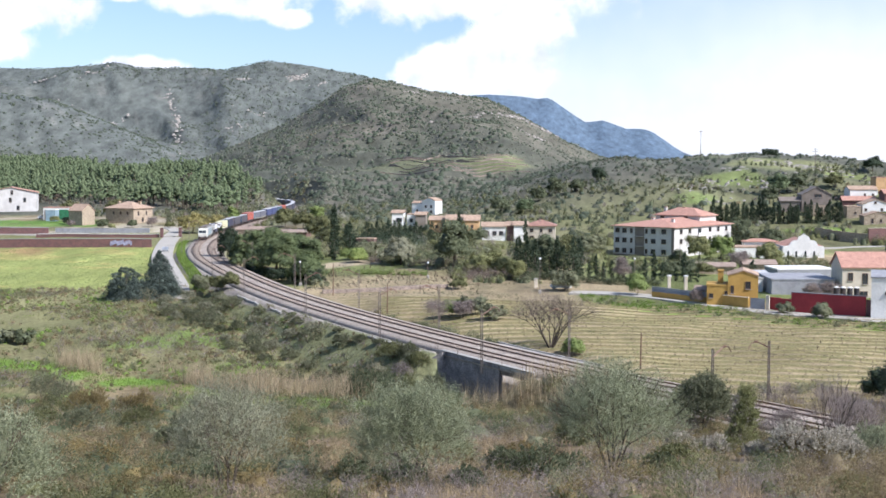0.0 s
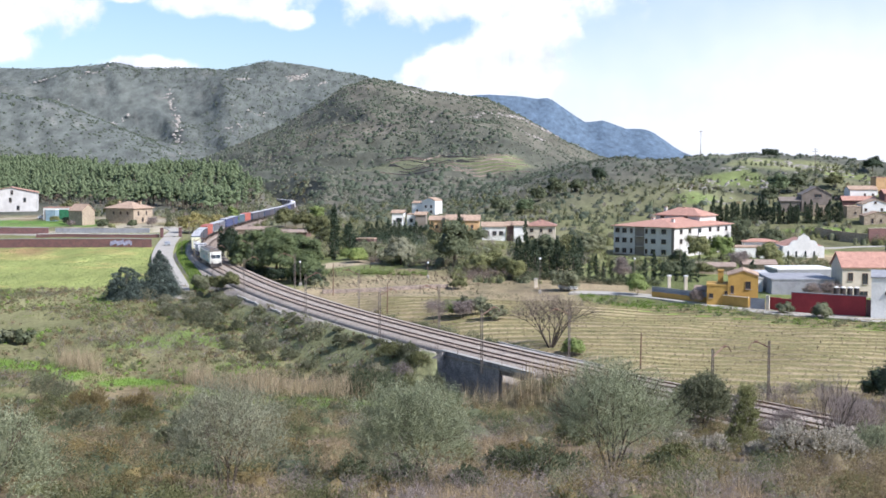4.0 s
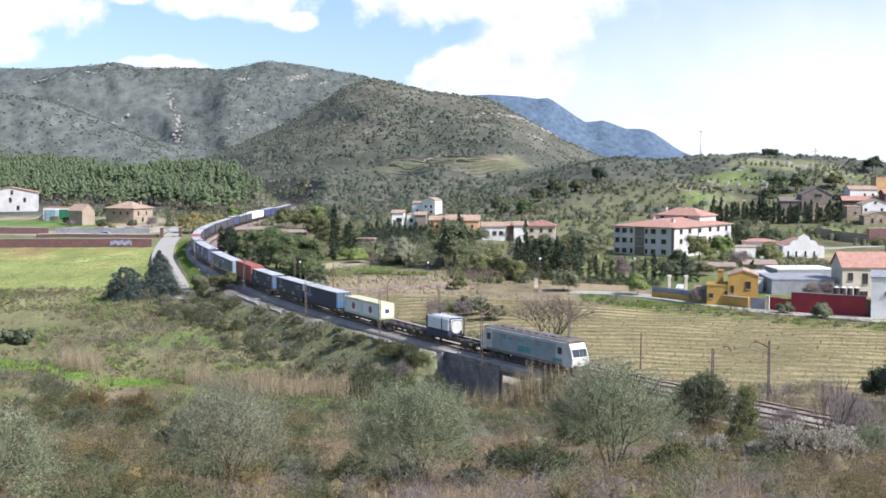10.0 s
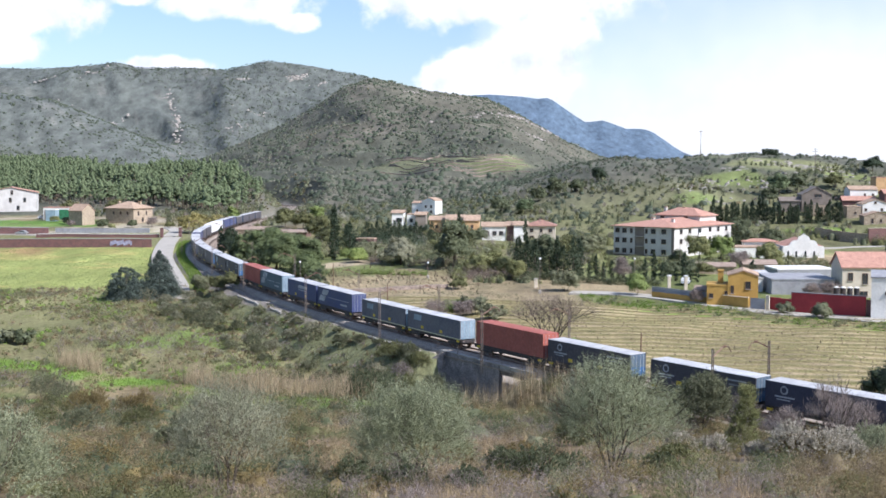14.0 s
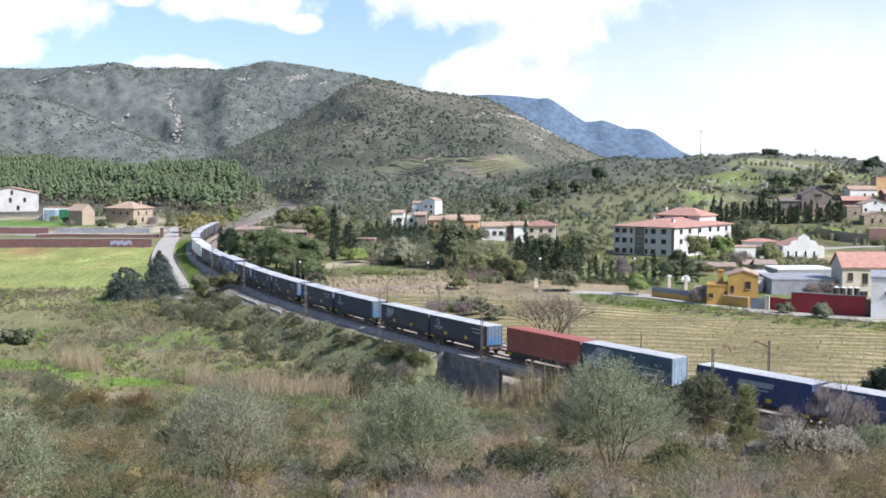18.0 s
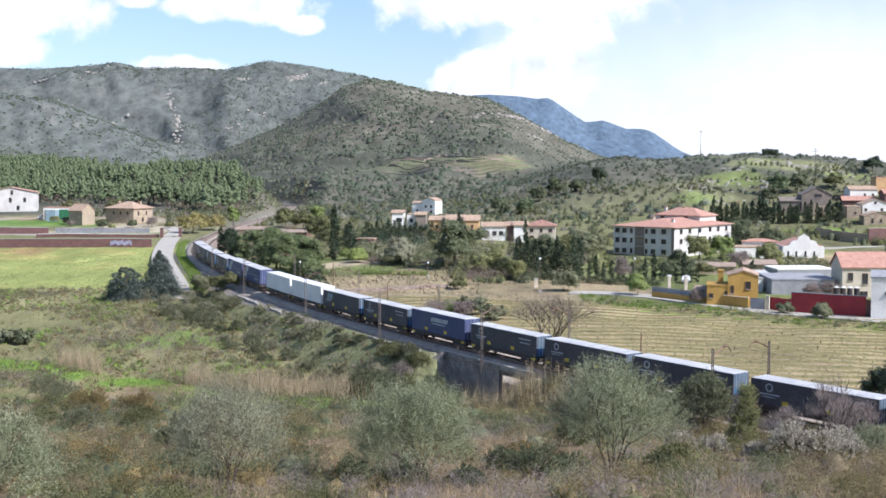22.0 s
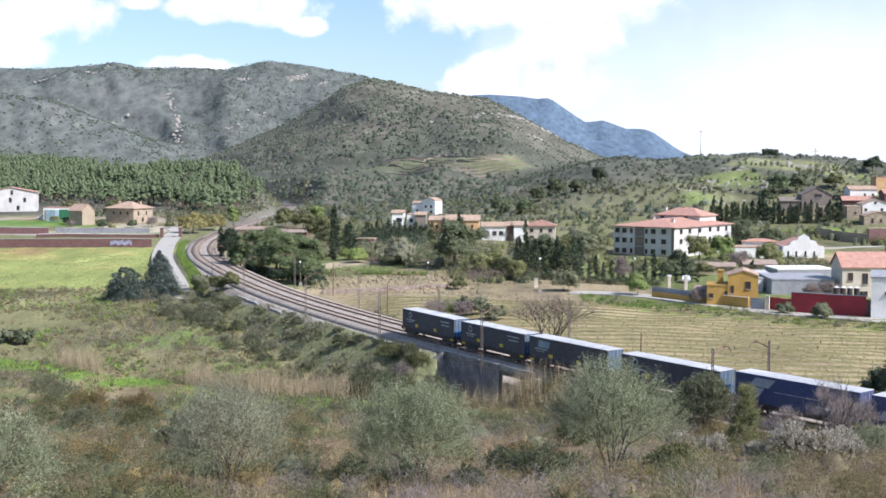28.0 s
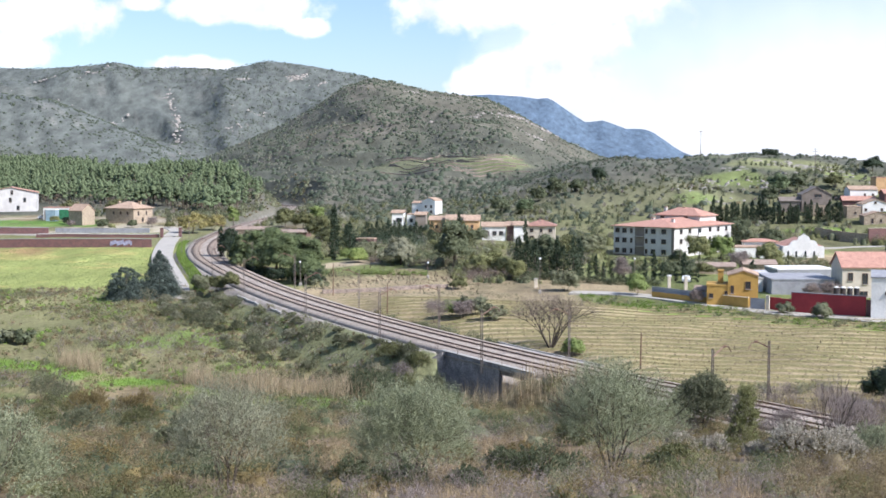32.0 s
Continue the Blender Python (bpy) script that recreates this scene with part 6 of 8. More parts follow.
def tree(name, x, y, h, w, leaf, label, category="tree", stems=1, clumps=40, per=120, size=0.1, slim=0.4, low=0.15, depth=3, up=0.0, group="", squat=0.75, bare=False, bark="bark", clump=0.19, twigs=0, spire=False, thick=1.0):
    z = gz(x, y)
    t = thing(name, pose(x, y, z), label, category, group)
    sh, ends = Shape(), []
    for k in range(stems):
        a = 2 * math.pi * k / stems + RNG.uniform(0, 1)
        lean = 0.42 if stems > 1 else 0.06
        limbs(sh, Vector((0.12 * math.cos(a) * (stems > 1), 0.12 * math.sin(a) * (stems > 1), -0.3)), Vector((lean * math.cos(a), lean * math.sin(a), 1)).normalized(),
              h * (0.3 if depth > 2 else 0.42), max(0.022 * thick * h / stems ** 0.5, 0.02), depth, 0.42, ends)
    sway = np.array(sh.v)
    top = max(sway[:, 2].max(), 0.1)
    wide = np.percentile(np.hypot(sway[:, 0], sway[:, 1]), 98) + 0.01
    k = np.array([min(w * 0.46 / wide, 1.6), min(w * 0.46 / wide, 1.6), h * 0.93 / top])
    sh.v = [tuple(p * k) for p in sway]
    part("trunk", sh, M[bark], t, "forked grey-brown trunk and limbs")
    if bare:
        return t
    ends = np.array(ends) * k
    if twigs:
        mid = np.array([0, 0, h * (low + (1 - low) * 0.4)])
        u = unit(twigs)
        u[:, 2] = np.abs(u[:, 2]) * 1.3 - 0.38
        lump = 1 + 0.1 * np.sin(u[:, 0] * 5 + x) + 0.1 * np.sin(u[:, 1] * 6 + y * 2)
        st = mid + u * np.array([w / 2, w / 2, h * (1 - low) * 0.56]) * 0.84 * (RNG.uniform(0.1, 1.0, twigs) ** 0.42 * lump)[:, None]
        if spire:
            k = RNG.uniform(0.02, 0.95, twigs)
            a = RNG.uniform(0, 6.28, twigs)
            out = w / 2 * (1 - k) ** 0.75 * (0.8 + 0.3 * np.sin(k * 17 + a * 2)) * RNG.uniform(0.2, 1, twigs) ** 0.5
            st = np.stack([np.cos(a) * out, np.sin(a) * out, k * h], 1)
            u = np.stack([np.cos(a), np.sin(a), np.full(twigs, 0.3)], 1)
        way = u * 0.75 + np.array([0, 0, 0.55]) + unit(twigs) * 0.4
        way /= np.linalg.norm(way, axis=1)[:, None]
        v, f = feather(st, way, RNG.uniform(0.35, 0.95, twigs) * 0.17 * h, per, size, slim, 0.08, u)
        part("crown", bulk("crown", v, f, M[leaf]), None, t)
        return t
    u = unit(clumps)
    u[:, 2] = np.abs(u[:, 2]) * 1.25 - 0.32
    mid = np.array([0, 0, h * (low + (1 - low) * 0.45)])
    r = np.array([w / 2, w / 2, h * (1 - low) * 0.52]) * 0.84
    lump = 1 + 0.16 * np.sin(u[:, 0] * 5 + x) + 0.13 * np.sin(u[:, 1] * 6 + y * 2)
    c = mid + u * r * (RNG.uniform(0.35, 1.0, clumps) ** 0.45 * lump)[:, None]
    if len(ends):
        c = np.concatenate([c, ends[RNG.integers(0, len(ends), clumps // 3)]])
    cr = RNG.uniform(0.6, 1.25, len(c)) * clump * min(w, h * 1.2)
    v, f = cloud(c, np.stack([cr, cr, cr * squat], 1), per, size, slim, up, mid=mid * 0.8)
    if slim > 0.2:
        v, f = hearts(v, f, c, np.stack([cr, cr, cr * squat], 1) * 0.5)
    part("crown", bulk("crown", v, f, M[leaf]), None, t)
    return t


def cypress(x, y, h, w, label="dark narrow cypress beside the houses", group="", leaf="cypress", name="cypress"):
    t = thing(name, pose(x, y, gz(x, y)), label, "tree", group)
    part("trunk", Shape().tube((0, 0, -0.3), (0, 0, h * 0.6), 0.02 * h, 0.01 * h, 6), M["bark"], t)
    n = int(26 + h * 2)
    u = np.linspace(0.03, 0.97, n)
    rad = w / 2 * np.sin(np.pi * np.clip(u * 0.86 + 0.14, 0, 1)) ** 0.7 * RNG.uniform(0.75, 1.1, n)
    a = RNG.uniform(0, 6.28, n)
    c = np.stack([np.cos(a) * rad * 0.5, np.sin(a) * rad * 0.5, u * h], 1)
    v, f = cloud(c, np.stack([rad * 0.62, rad * 0.62, np.full(n, h * 0.075)], 1), 34, 0.035 * h ** 0.8, 0.4, 1.2)
    part("crown", bulk("crown", v, f, M[leaf]), None, t)
    return t


def conifer(x, y, h, w, label, leaf="cypress"):
    t = thing("conifer", pose(x, y, gz(x, y)), label, "tree")
    part("trunk", Shape().tube((0, 0, -0.3), (0, 0, h * 0.9), 0.2, 0.05, 7), M["bark"], t)
    c, r = [], []
    for i in range(15):
        k = i / 14
        ring = w / 2 * (math.sqrt(1 - (k * 0.97) ** 2) if h < w else (1 - k) ** 0.8) * 0.88 + 0.1
        m = max(int(15 * (1 - k * 0.8)), 4)
        for j in range(m):
            a = 2 * math.pi * j / m + i * 0.7 + RNG.uniform(-0.25, 0.25)
            q = ring * RNG.uniform(0.6, 1.1)
            c.append((math.cos(a) * q, math.sin(a) * q, h * (0.03 + 0.95 * k) + RNG.uniform(-0.25, 0.15)))
            r.append(0.13 * w * (1 - 0.75 * k))
    r = np.stack([r, r, np.array(r) * 0.8], 1)
    v, f = joined(domes(np.array(c) * (0.8, 0.8, 1.0), r * 0.7), cloud(c, r * 1.35, 230, 0.13, 0.26))
    part("crown", bulk("crown", v, f, M[leaf]), None, t)


def scatter(name, label, material, pts, radius, per, size, slim=0.5, up=0.0, tall=0.8, category="shrubs", sink=0.3, shell=0.5, body=0.0):
    """Many low plants in one mesh, standing on the ground; body: the share of a plant that is dense."""
    pts = np.asarray(pts, float)
    z = ground(pts[:, 0], pts[:, 1])
    r = np.broadcast_to(radius, (len(pts),)) * RNG.uniform(0.55, 1.45, len(pts))
    c = np.stack([pts[:, 0], pts[:, 1], z + r * tall * (1 - sink)], 1)
    v, f = np.zeros((0, 3)), np.zeros((0, 3), int)
    if per:
        v, f = cloud(c, np.stack([r, r, r * tall], 1), per, np.broadcast_to(size, (len(pts),)), slim, up, shell)
    if body:
        low = np.stack([pts[:, 0], pts[:, 1], z + 0.1 * r], 1)
        v, f = joined((v, f), domes(low, np.stack([r, r, r * tall * 1.15], 1) * body))
    return tagged(new(name, bulk(name, v, f, M[material])), label, category, kind="stuff")


def blades(name, label, material, pts, height, width, lean=0.25, category="grass"):
    pts = np.asarray(pts, float)
    z = ground(pts[:, 0], pts[:, 1])
    n = len(pts)
    h = height * RNG.uniform(0.5, 1.3, n)
    a = RNG.uniform(0, 6.28, n)
    b = np.stack([pts[:, 0], pts[:, 1], z - 0.03], 1)
    d = np.stack([np.cos(a), np.sin(a), np.zeros(n)], 1) * width * RNG.uniform(0.6, 1.4, n)[:, None]
    top = b + np.stack([RNG.normal(0, lean, n) * h, RNG.normal(0, lean, n) * h, h], 1)
    v = np.stack([b - d, b + d, top], 1).reshape(-1, 3)
    return tagged(new(name, bulk(name, v, np.arange(3 * n).reshape(-1, 3), M[material])), label, category, kind="stuff")


def fan(n, y0, y1, margin=1.06, power=0.5):
    """Random places in the wide valley view between two distances."""
    y = y0 + (y1 - y0) * RNG.uniform(0, 1, n) ** power
    return np.stack([RNG.uniform(-0.385, 0.385, n) * y * margin, y], 1)


def keep(p, mask):
    return p[mask(p[:, 0], p[:, 1])]


# foreground trees
tree("olive_tree", 8.9, 60, 6.5, 8.0, "olive", "grey-green wild olive tree with several bare lower stems", stems=11, twigs=3300, per=27, size=0.036, slim=0.3, low=0.12, bark="darkbark", depth=4, thick=1.25)
tree("olive_tree", -1.3, 51.5, 5.4, 6.2, "olive", "bushy grey-green wild olive on the scrub slope", stems=7, twigs=3400, per=27, size=0.034, slim=0.3, low=0.0, bark="darkbark", depth=4)
tree("olive_tree", -8.9, 47, 5.3, 5.2, "oliveshade", "thin grey-green wild olive with visible twigs", stems=9, twigs=2300, per=24, size=0.03, slim=0.28, low=0.12, depth=4)
tree("olive_tree", -14.6, 36.5, 4.6, 4.6, "olive", "silvery olive at the edge of the slope", stems=4, twigs=1500, per=24, size=0.042, slim=0.26, low=0.0)
tree("holm_oak", 25.4, 112, 6.4, 7.0, "bankgreen", "dense dark olive-green evergreen oak beside the railway", stems=3, twigs=2200, per=26, size=0.06, slim=0.45, low=0.0)
tree("bare_shrub", 27.6, 105, 4.6, 3.0, "twig", "thin grey leafless shrub against the oak", "shrub", stems=5, clumps=24, per=70, size=0.24, slim=0.04, low=0.05, depth=3, up=0.9, group="bare shrubs by the line")
for x, y, h, w in ((21.2, 80, 4.7, 2.3), (20.5, 79.6, 2.6, 1.9)):
    tree("juniper", x, y, h, w * 1.2, "willowgreen", "upright ragged green juniper on the slope", "shrub", stems=2, twigs=700, per=24, size=0.05, slim=0.3, low=0.0, spire=True)
tree("holm_oak", 49.8, 127, 5.6, 6.2, "cypress", "dark conifer bush near the line", stems=2, clumps=70, per=120, size=0.16, slim=0.35, low=0.0)
tree("lentisk", -9.0, 148, 4.0, 9.0, "holm", "broad dark green lentisk bush", "shrub", stems=5, twigs=1100, per=24, size=0.085, slim=0.4, low=0.0, depth=2)
tree("willow", -4.6, 144, 3.6, 4.4, "scrub", "green bush by the bridge wing wall", "shrub", stems=4, twigs=520, per=20, size=0.09, slim=0.35, low=0.0, depth=2)
for x, y, h, w, m_ in ((-1.2, 149.5, 3.0, 4.0, "bankgreen"), (-3.2, 152.0, 2.6, 3.6, "scrub"), (-5.4, 150.5, 2.8, 4.0, "twig"), (-4.6, 155.5, 2.2, 3.4, "bankgreen")):
    tree("bank_bush", x, y, h, w, m_, "soft bush on the bank beside the wing wall", "shrub", stems=3, twigs=320, per=18, size=0.08, slim=0.35 if m_ != "twig" else 0.08, low=0.0, depth=2, group="bushes on the railway bank")
tree("willow", -7.0, 157, 2.8, 5.0, "scrub", "green bush climbing the embankment", "shrub", stems=4, twigs=420, per=20, size=0.09, slim=0.35, low=0.0, depth=2)
tree("bare_tree", 15.7, 167, 8.8, 15.0, "browntwig", "leafless brown fig-like tree with many limbs", stems=9, clumps=130, per=60, size=0.24, slim=0.03, low=0.25, depth=4, clump=0.14, bark="darkbark", thick=1.45)
tree("bare_tree", -1.2, 195, 4.6, 5.0, "twig", "leafless brown shrub tree by the line", stems=4, clumps=30, per=80, size=0.25, slim=0.05, low=0.1, depth=2)
for x, y, h, w in ((33.0, 92, 4.6, 4.4), (29.5, 99, 3.6, 4.0), (38.0, 104, 4.6, 5.5), (41.5, 118, 4.0, 5.0), (36, 122, 3.4, 5.0), (45.0, 113, 4.2, 5.0), (33.6, 80, 3.4, 3.6)):
    tree("bare_shrub", x, y, h, w, "twig", "leafless grey-brown thicket shrub", "shrub", stems=5, clumps=28, per=60, size=0.24, slim=0.035, low=0.05, depth=3, up=0.8, group="bare shrubs by the line", bark="darkbark")
for x, y, h, w in ((16.4, 79, 1.9, 2.6), (18.1, 76.5, 1.6, 2.8), (19.0, 69.5, 1.3, 2.0), (20.6, 67.5, 2.7, 3.4), (22.2, 66.5, 2.2, 3.0), (23.6, 66.5, 1.7, 2.6), (24.6, 71, 2.2, 2.8)):
    tree("silver_bush", x, y, h, w, "silver", "pale silvery flowering bush on the slope", "shrub", stems=4, twigs=360, per=20, size=0.045, slim=0.36, low=0.0, depth=3, group="silvery bushes")
    # a duller bush added inside each, as the shade between its sprays
    tree("dark_bush", x + 0.1, y + 0.2, h * 0.7, w * 0.8, "heath", "dull brown-green bush added as shade between pale sprays", "shrub", stems=3, twigs=230, per=18, size=0.055, slim=0.4, low=0.0, depth=2, group="low bushes on the slope")
for x, y, h, w in ((28.4, 76, 2.4, 3.6), (30.4, 80, 2.6, 3.8), (27.0, 71.5, 1.9, 3.0), (32.6, 84, 2.4, 3.6)):
    tree("slope_bush", x, y, h, w, "olive", "dull grey-green bush on the scrub slope", "shrub", stems=3, twigs=380, per=18, size=0.05, slim=0.35, low=0.0, depth=2, group="bushes of the scrub slope")
tree("dark_bush", 22.0, 68.5, 2.1, 2.4, "heath", "dark brown-grey bush among silvery ones", "shrub", stems=4, twigs=380, per=18, size=0.05, slim=0.35, low=0.0, depth=2, group="low bushes on the slope")
for x, y, h, w in ((26.6, 78, 5.6, 3.4), (25.7, 77, 4.8, 2.6), (28.9, 83, 4.6, 3.0)):
    tree("bare_tree", x, y, h, w, "twig", "small leafless tree with thin forked red-brown stems", stems=3, clumps=16, per=40, size=0.2, slim=0.035, low=0.4, depth=3, up=0.9, bark="darkbark", group="bare saplings on the slope")
# the first three are added to darken the foot of the bushy olive
for x, y, h, w in ((-4.0, 49.5, 1.5, 2.4), (-1.6, 48.5, 1.4, 2.6), (1.0, 49.0, 1.3, 2.2), (4.4, 53, 1.9, 3.4), (6.2, 55, 1.5, 2.6), (3.0, 56, 1.6, 2.4), (10.9, 57, 1.5, 2.2)):
    tree("dark_bush", x, y, h, w, "holm", "low dark evergreen bush under the olive", "shrub", stems=4, twigs=420, per=20, size=0.042, slim=0.4, low=0.0, depth=2, group="low bushes on the slope")
for x, y, h, w in ((-38.5, 122, 3.4, 3.4), (-36.2, 120, 3.8, 2.8), (-33.0, 121, 3.0, 3.6), (-31.2, 119, 3.6, 2.6), (-29.0, 113, 2.4, 3.0), (-35.0, 114, 2.4, 3.2), (-9.6, 70, 1.7, 3.2), (-19.5, 66, 1.5, 2.6), (0.9, 66, 1.5, 3.0), (4.6, 69, 1.6, 2.6)):
    tree("rust_broom", x, y, h, w, "rust", "rust-yellow broom bush with upright sprays", "shrub", stems=4, twigs=420, per=20, size=0.055, slim=0.3, low=0.0, depth=2, group="rusty broom bushes")
for x, y, h, w, m_ in ((-46.5, 134, 4.6, 5.4, "greygreen"), (-43.0, 130, 3.6, 4.6, "greygreen"), (-31.5, 100, 2.8, 4.6, "bankgreen"), (-27.5, 104, 2.4, 4.0, "scrub"), (-36.5, 104, 2.6, 4.2, "scrub"), (-22.0, 98, 2.2, 3.6, "greygreen"),
                       (-20.0, 84, 1.9, 2.6, "bankgreen"), (-13.4, 62, 1.7, 2.2, "bankgreen"), (-16.5, 112, 2.4, 4.0, "greygreen"), (9.5, 84, 2.0, 3.2, "scrub"), (13.5, 92, 2.2, 3.6, "greygreen"), (12.6, 62, 1.5, 2.6, "scrub")):
    tree("slope_bush", x, y, h, w, m_, "soft grey-green bush on the scrub slope", "shrub", stems=3, twigs=420, per=20, size=0.06, slim=0.35, low=0.0, depth=2, group="bushes of the scrub slope")
for x, y, h, w in ((-67, 184, 2.2, 3.8), (-70.5, 186, 1.9, 3.0), (-69.6, 184.5, 2.0, 2.4)):
    tree("prickly_pear", x, y, h, w, "holm" if x > -69 else "greygreen", "grey prickly pear clump in the grass", "shrub", stems=3, clumps=22, per=20, size=0.26, slim=0.75, low=0.0, depth=1)

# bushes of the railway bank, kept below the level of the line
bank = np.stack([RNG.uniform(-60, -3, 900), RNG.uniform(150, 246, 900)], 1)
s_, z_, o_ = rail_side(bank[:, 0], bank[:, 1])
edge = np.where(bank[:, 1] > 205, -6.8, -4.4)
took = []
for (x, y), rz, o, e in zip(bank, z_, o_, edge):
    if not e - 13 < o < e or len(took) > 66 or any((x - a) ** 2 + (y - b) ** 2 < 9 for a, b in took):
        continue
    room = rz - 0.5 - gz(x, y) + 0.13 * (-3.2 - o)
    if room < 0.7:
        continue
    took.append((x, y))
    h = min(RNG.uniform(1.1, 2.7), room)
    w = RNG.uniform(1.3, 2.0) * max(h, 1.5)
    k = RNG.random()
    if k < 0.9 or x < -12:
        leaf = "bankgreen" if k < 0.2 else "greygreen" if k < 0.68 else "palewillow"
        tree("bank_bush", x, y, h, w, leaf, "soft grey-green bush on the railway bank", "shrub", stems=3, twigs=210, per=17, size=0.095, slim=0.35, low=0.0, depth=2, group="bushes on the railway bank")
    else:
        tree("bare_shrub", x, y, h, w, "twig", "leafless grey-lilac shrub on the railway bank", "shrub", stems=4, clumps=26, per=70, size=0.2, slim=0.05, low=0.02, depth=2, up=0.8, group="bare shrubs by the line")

# valley trees
conifer(-63.4, 231, 6.4, 8.2, "dense round blue-grey conifer at the field edge", "bluefir")
conifer(-57.6, 234.5, 9.6, 9.6, "dense pointed blue-grey conifer at the field edge", "bluefir")
for x, y, h, w in ((-38.0, 268, 10.6, 13), (-46, 280, 11.0, 12), (-30.2, 258, 6.6, 9.5), (-42, 291, 10.8, 12), (-33.5, 274, 9.0, 10), (-36, 285, 9.5, 11)):
    tree("stone_pine", x, y, h, w, "umbrella", "dark green umbrella pine beside the curve", clumps=150, per=100, size=0.17, slim=0.4, low=0.0, squat=0.8, clump=0.13)
for x, y, h, w in ((-52, 296, 8.4, 7), (-56.5, 303, 8.6, 5.5), (-49.5, 287, 8.5, 8)):
    tree("stone_pine", x, y, h, w, "cypress", "very dark ragged pine beside the curve", clumps=90, per=100, size=0.18, slim=0.4, low=0.0, squat=0.9, clump=0.15)
# added dark bushes that stand in for the shade below the pines
for x, y, h, w in ((-37, 262, 3.0, 5.5), (-33, 259, 3.2, 5.0), (-41.5, 268, 3.0, 5.5), (-28.5, 254.5, 3.4, 5.0), (-45, 275, 3.2, 5.0)):
    tree("dark_bush", x, y, h, w, "cypress", "dark bush added as shade below the umbrella pines", "shrub", stems=3, clumps=50, per=70, size=0.16, low=0.0, depth=2, group="bushes below the pines")
tree("spring_bush", -47.5, 283, 2.6, 4.5, "spring", "yellow-green bush under the pines", "shrub", stems=3, clumps=30, per=70, size=0.15, low=0.0, depth=2)
tree("spring_tree", -23.0, 309, 4.0, 5.6, "lime", "bright fresh green tree in a garden", "tree", stems=2, clumps=70, per=110, size=0.14, low=0.0, depth=2)
for x, y, h, w in ((-38.6, 263, 1.6, 2.6), (-34.5, 258.5, 1.7, 2.2), (-27.6, 249, 2.0, 3.0), (-25.2, 246, 1.6, 2.4), (-51.8, 284, 1.6, 2.2)):
    tree("prickly_pear", x, y, h, w, "greygreen", "pale grey prickly pear clump by the line", "shrub", stems=3, clumps=14, per=9, size=0.17, slim=0.75, low=0.0, depth=1, group="prickly pears by the line")
cypress(-30.3, 322, 15.2, 4.4)
cypress(-27.2, 338, 9.4, 3.8)
for k in range(13):
    cypress(-24.5 + 1.75 * k, 372 + RNG.uniform(-3, 3), RNG.uniform(5.6, 8.8), RNG.uniform(3.2, 4.8), "broad dark conifer in a hedge above the gardens", "conifers above the gardens")
cypress(-29.3, 352, 8.0, 4.0)
cypress(-58.5, 305, 8.4, 2.6, "slim dark cypress by the curve")
for k in range(16):
    cypress(34.0 + 1.55 * k, 268 - 0.6 * k + RNG.uniform(-2, 2), RNG.uniform(2.2, 4.4) + 2.6 * (k in (1, 5, 8, 9, 13)), RNG.uniform(1.4, 2.2), "dark cypress in a row before the apartment block", "cypresses of the hedge row")
for k in range(9):
    cypress(17.5 + 1.75 * k, 266 + RNG.uniform(-3, 3), RNG.uniform(6.5, 9.8), RNG.uniform(3.0, 4.6), "broad dark conifer hedge by the street", "conifers by the street")
for k in range(46):
    cypress(98.5 + 1.06 * k, 427 + RNG.uniform(-3, 3) - 0.05 * k, RNG.uniform(5.4, 8.2) + 2.4 * (k in (1, 4, 7, 17, 18)), RNG.uniform(1.8, 3.2), "dark cypress in a long hillside row", "cypresses of the hillside row")
cypress(5.6, 402, 8.5, 2.4)
cypress(26.6, 373, 8.2, 2.2)
cypress(73.0, 272, 3.8, 2.4)
GARDENS = [
    ("holm_oak", 2.6, 290, 12.5, 11.0, "holm", "large dark evergreen oak"), ("holm_oak", 10, 372, 5, 9, "holm", "dark round evergreen oak"), ("holm_oak", -14, 380, 5.0, 9, "holm", "dark evergreen by the houses"),
    ("holm_oak", -6, 376, 4.5, 9, "scrub", "dark evergreen by the houses"), ("olive_tree", -11, 300, 7.2, 11, "palewillow", "large pale grey-green willow in a garden"), ("olive_tree", -21, 318, 5.5, 8, "greygreen", "grey-green olive tree"),
    ("spring_tree", -25.5, 318, 3.4, 5.5, "spring", "bright yellow-green young tree"), ("spring_tree", 0.5, 330, 5.0, 9, "willowgreen", "yellowish budding tree"), ("willow", 9.5, 276, 5.2, 12.0, "willowgreen", "broad yellow-green willow clump"), ("willow", 14.5, 272, 4.4, 7.0, "willowgreen", "yellow-green willow bush"),
    ("cane_clump", 16.5, 262, 4.6, 4.2, "willowgreen", "yellow-brown bush at the street"), ("holm_oak", 25, 300, 8.0, 9, "holm", "dark evergreen tree"), ("holm_oak", 33, 312, 7.0, 9, "scrub", "green tree before the block"),
    ("olive_tree", 42, 330, 6.0, 10, "greygreen", "grey-green olive tree"), ("spring_tree", 70, 316, 6.6, 8, "willowgreen", "yellow-green tree by the block"), ("spring_tree", 76, 316, 6.6, 8.5, "spring", "bright green leafy tree"),
]
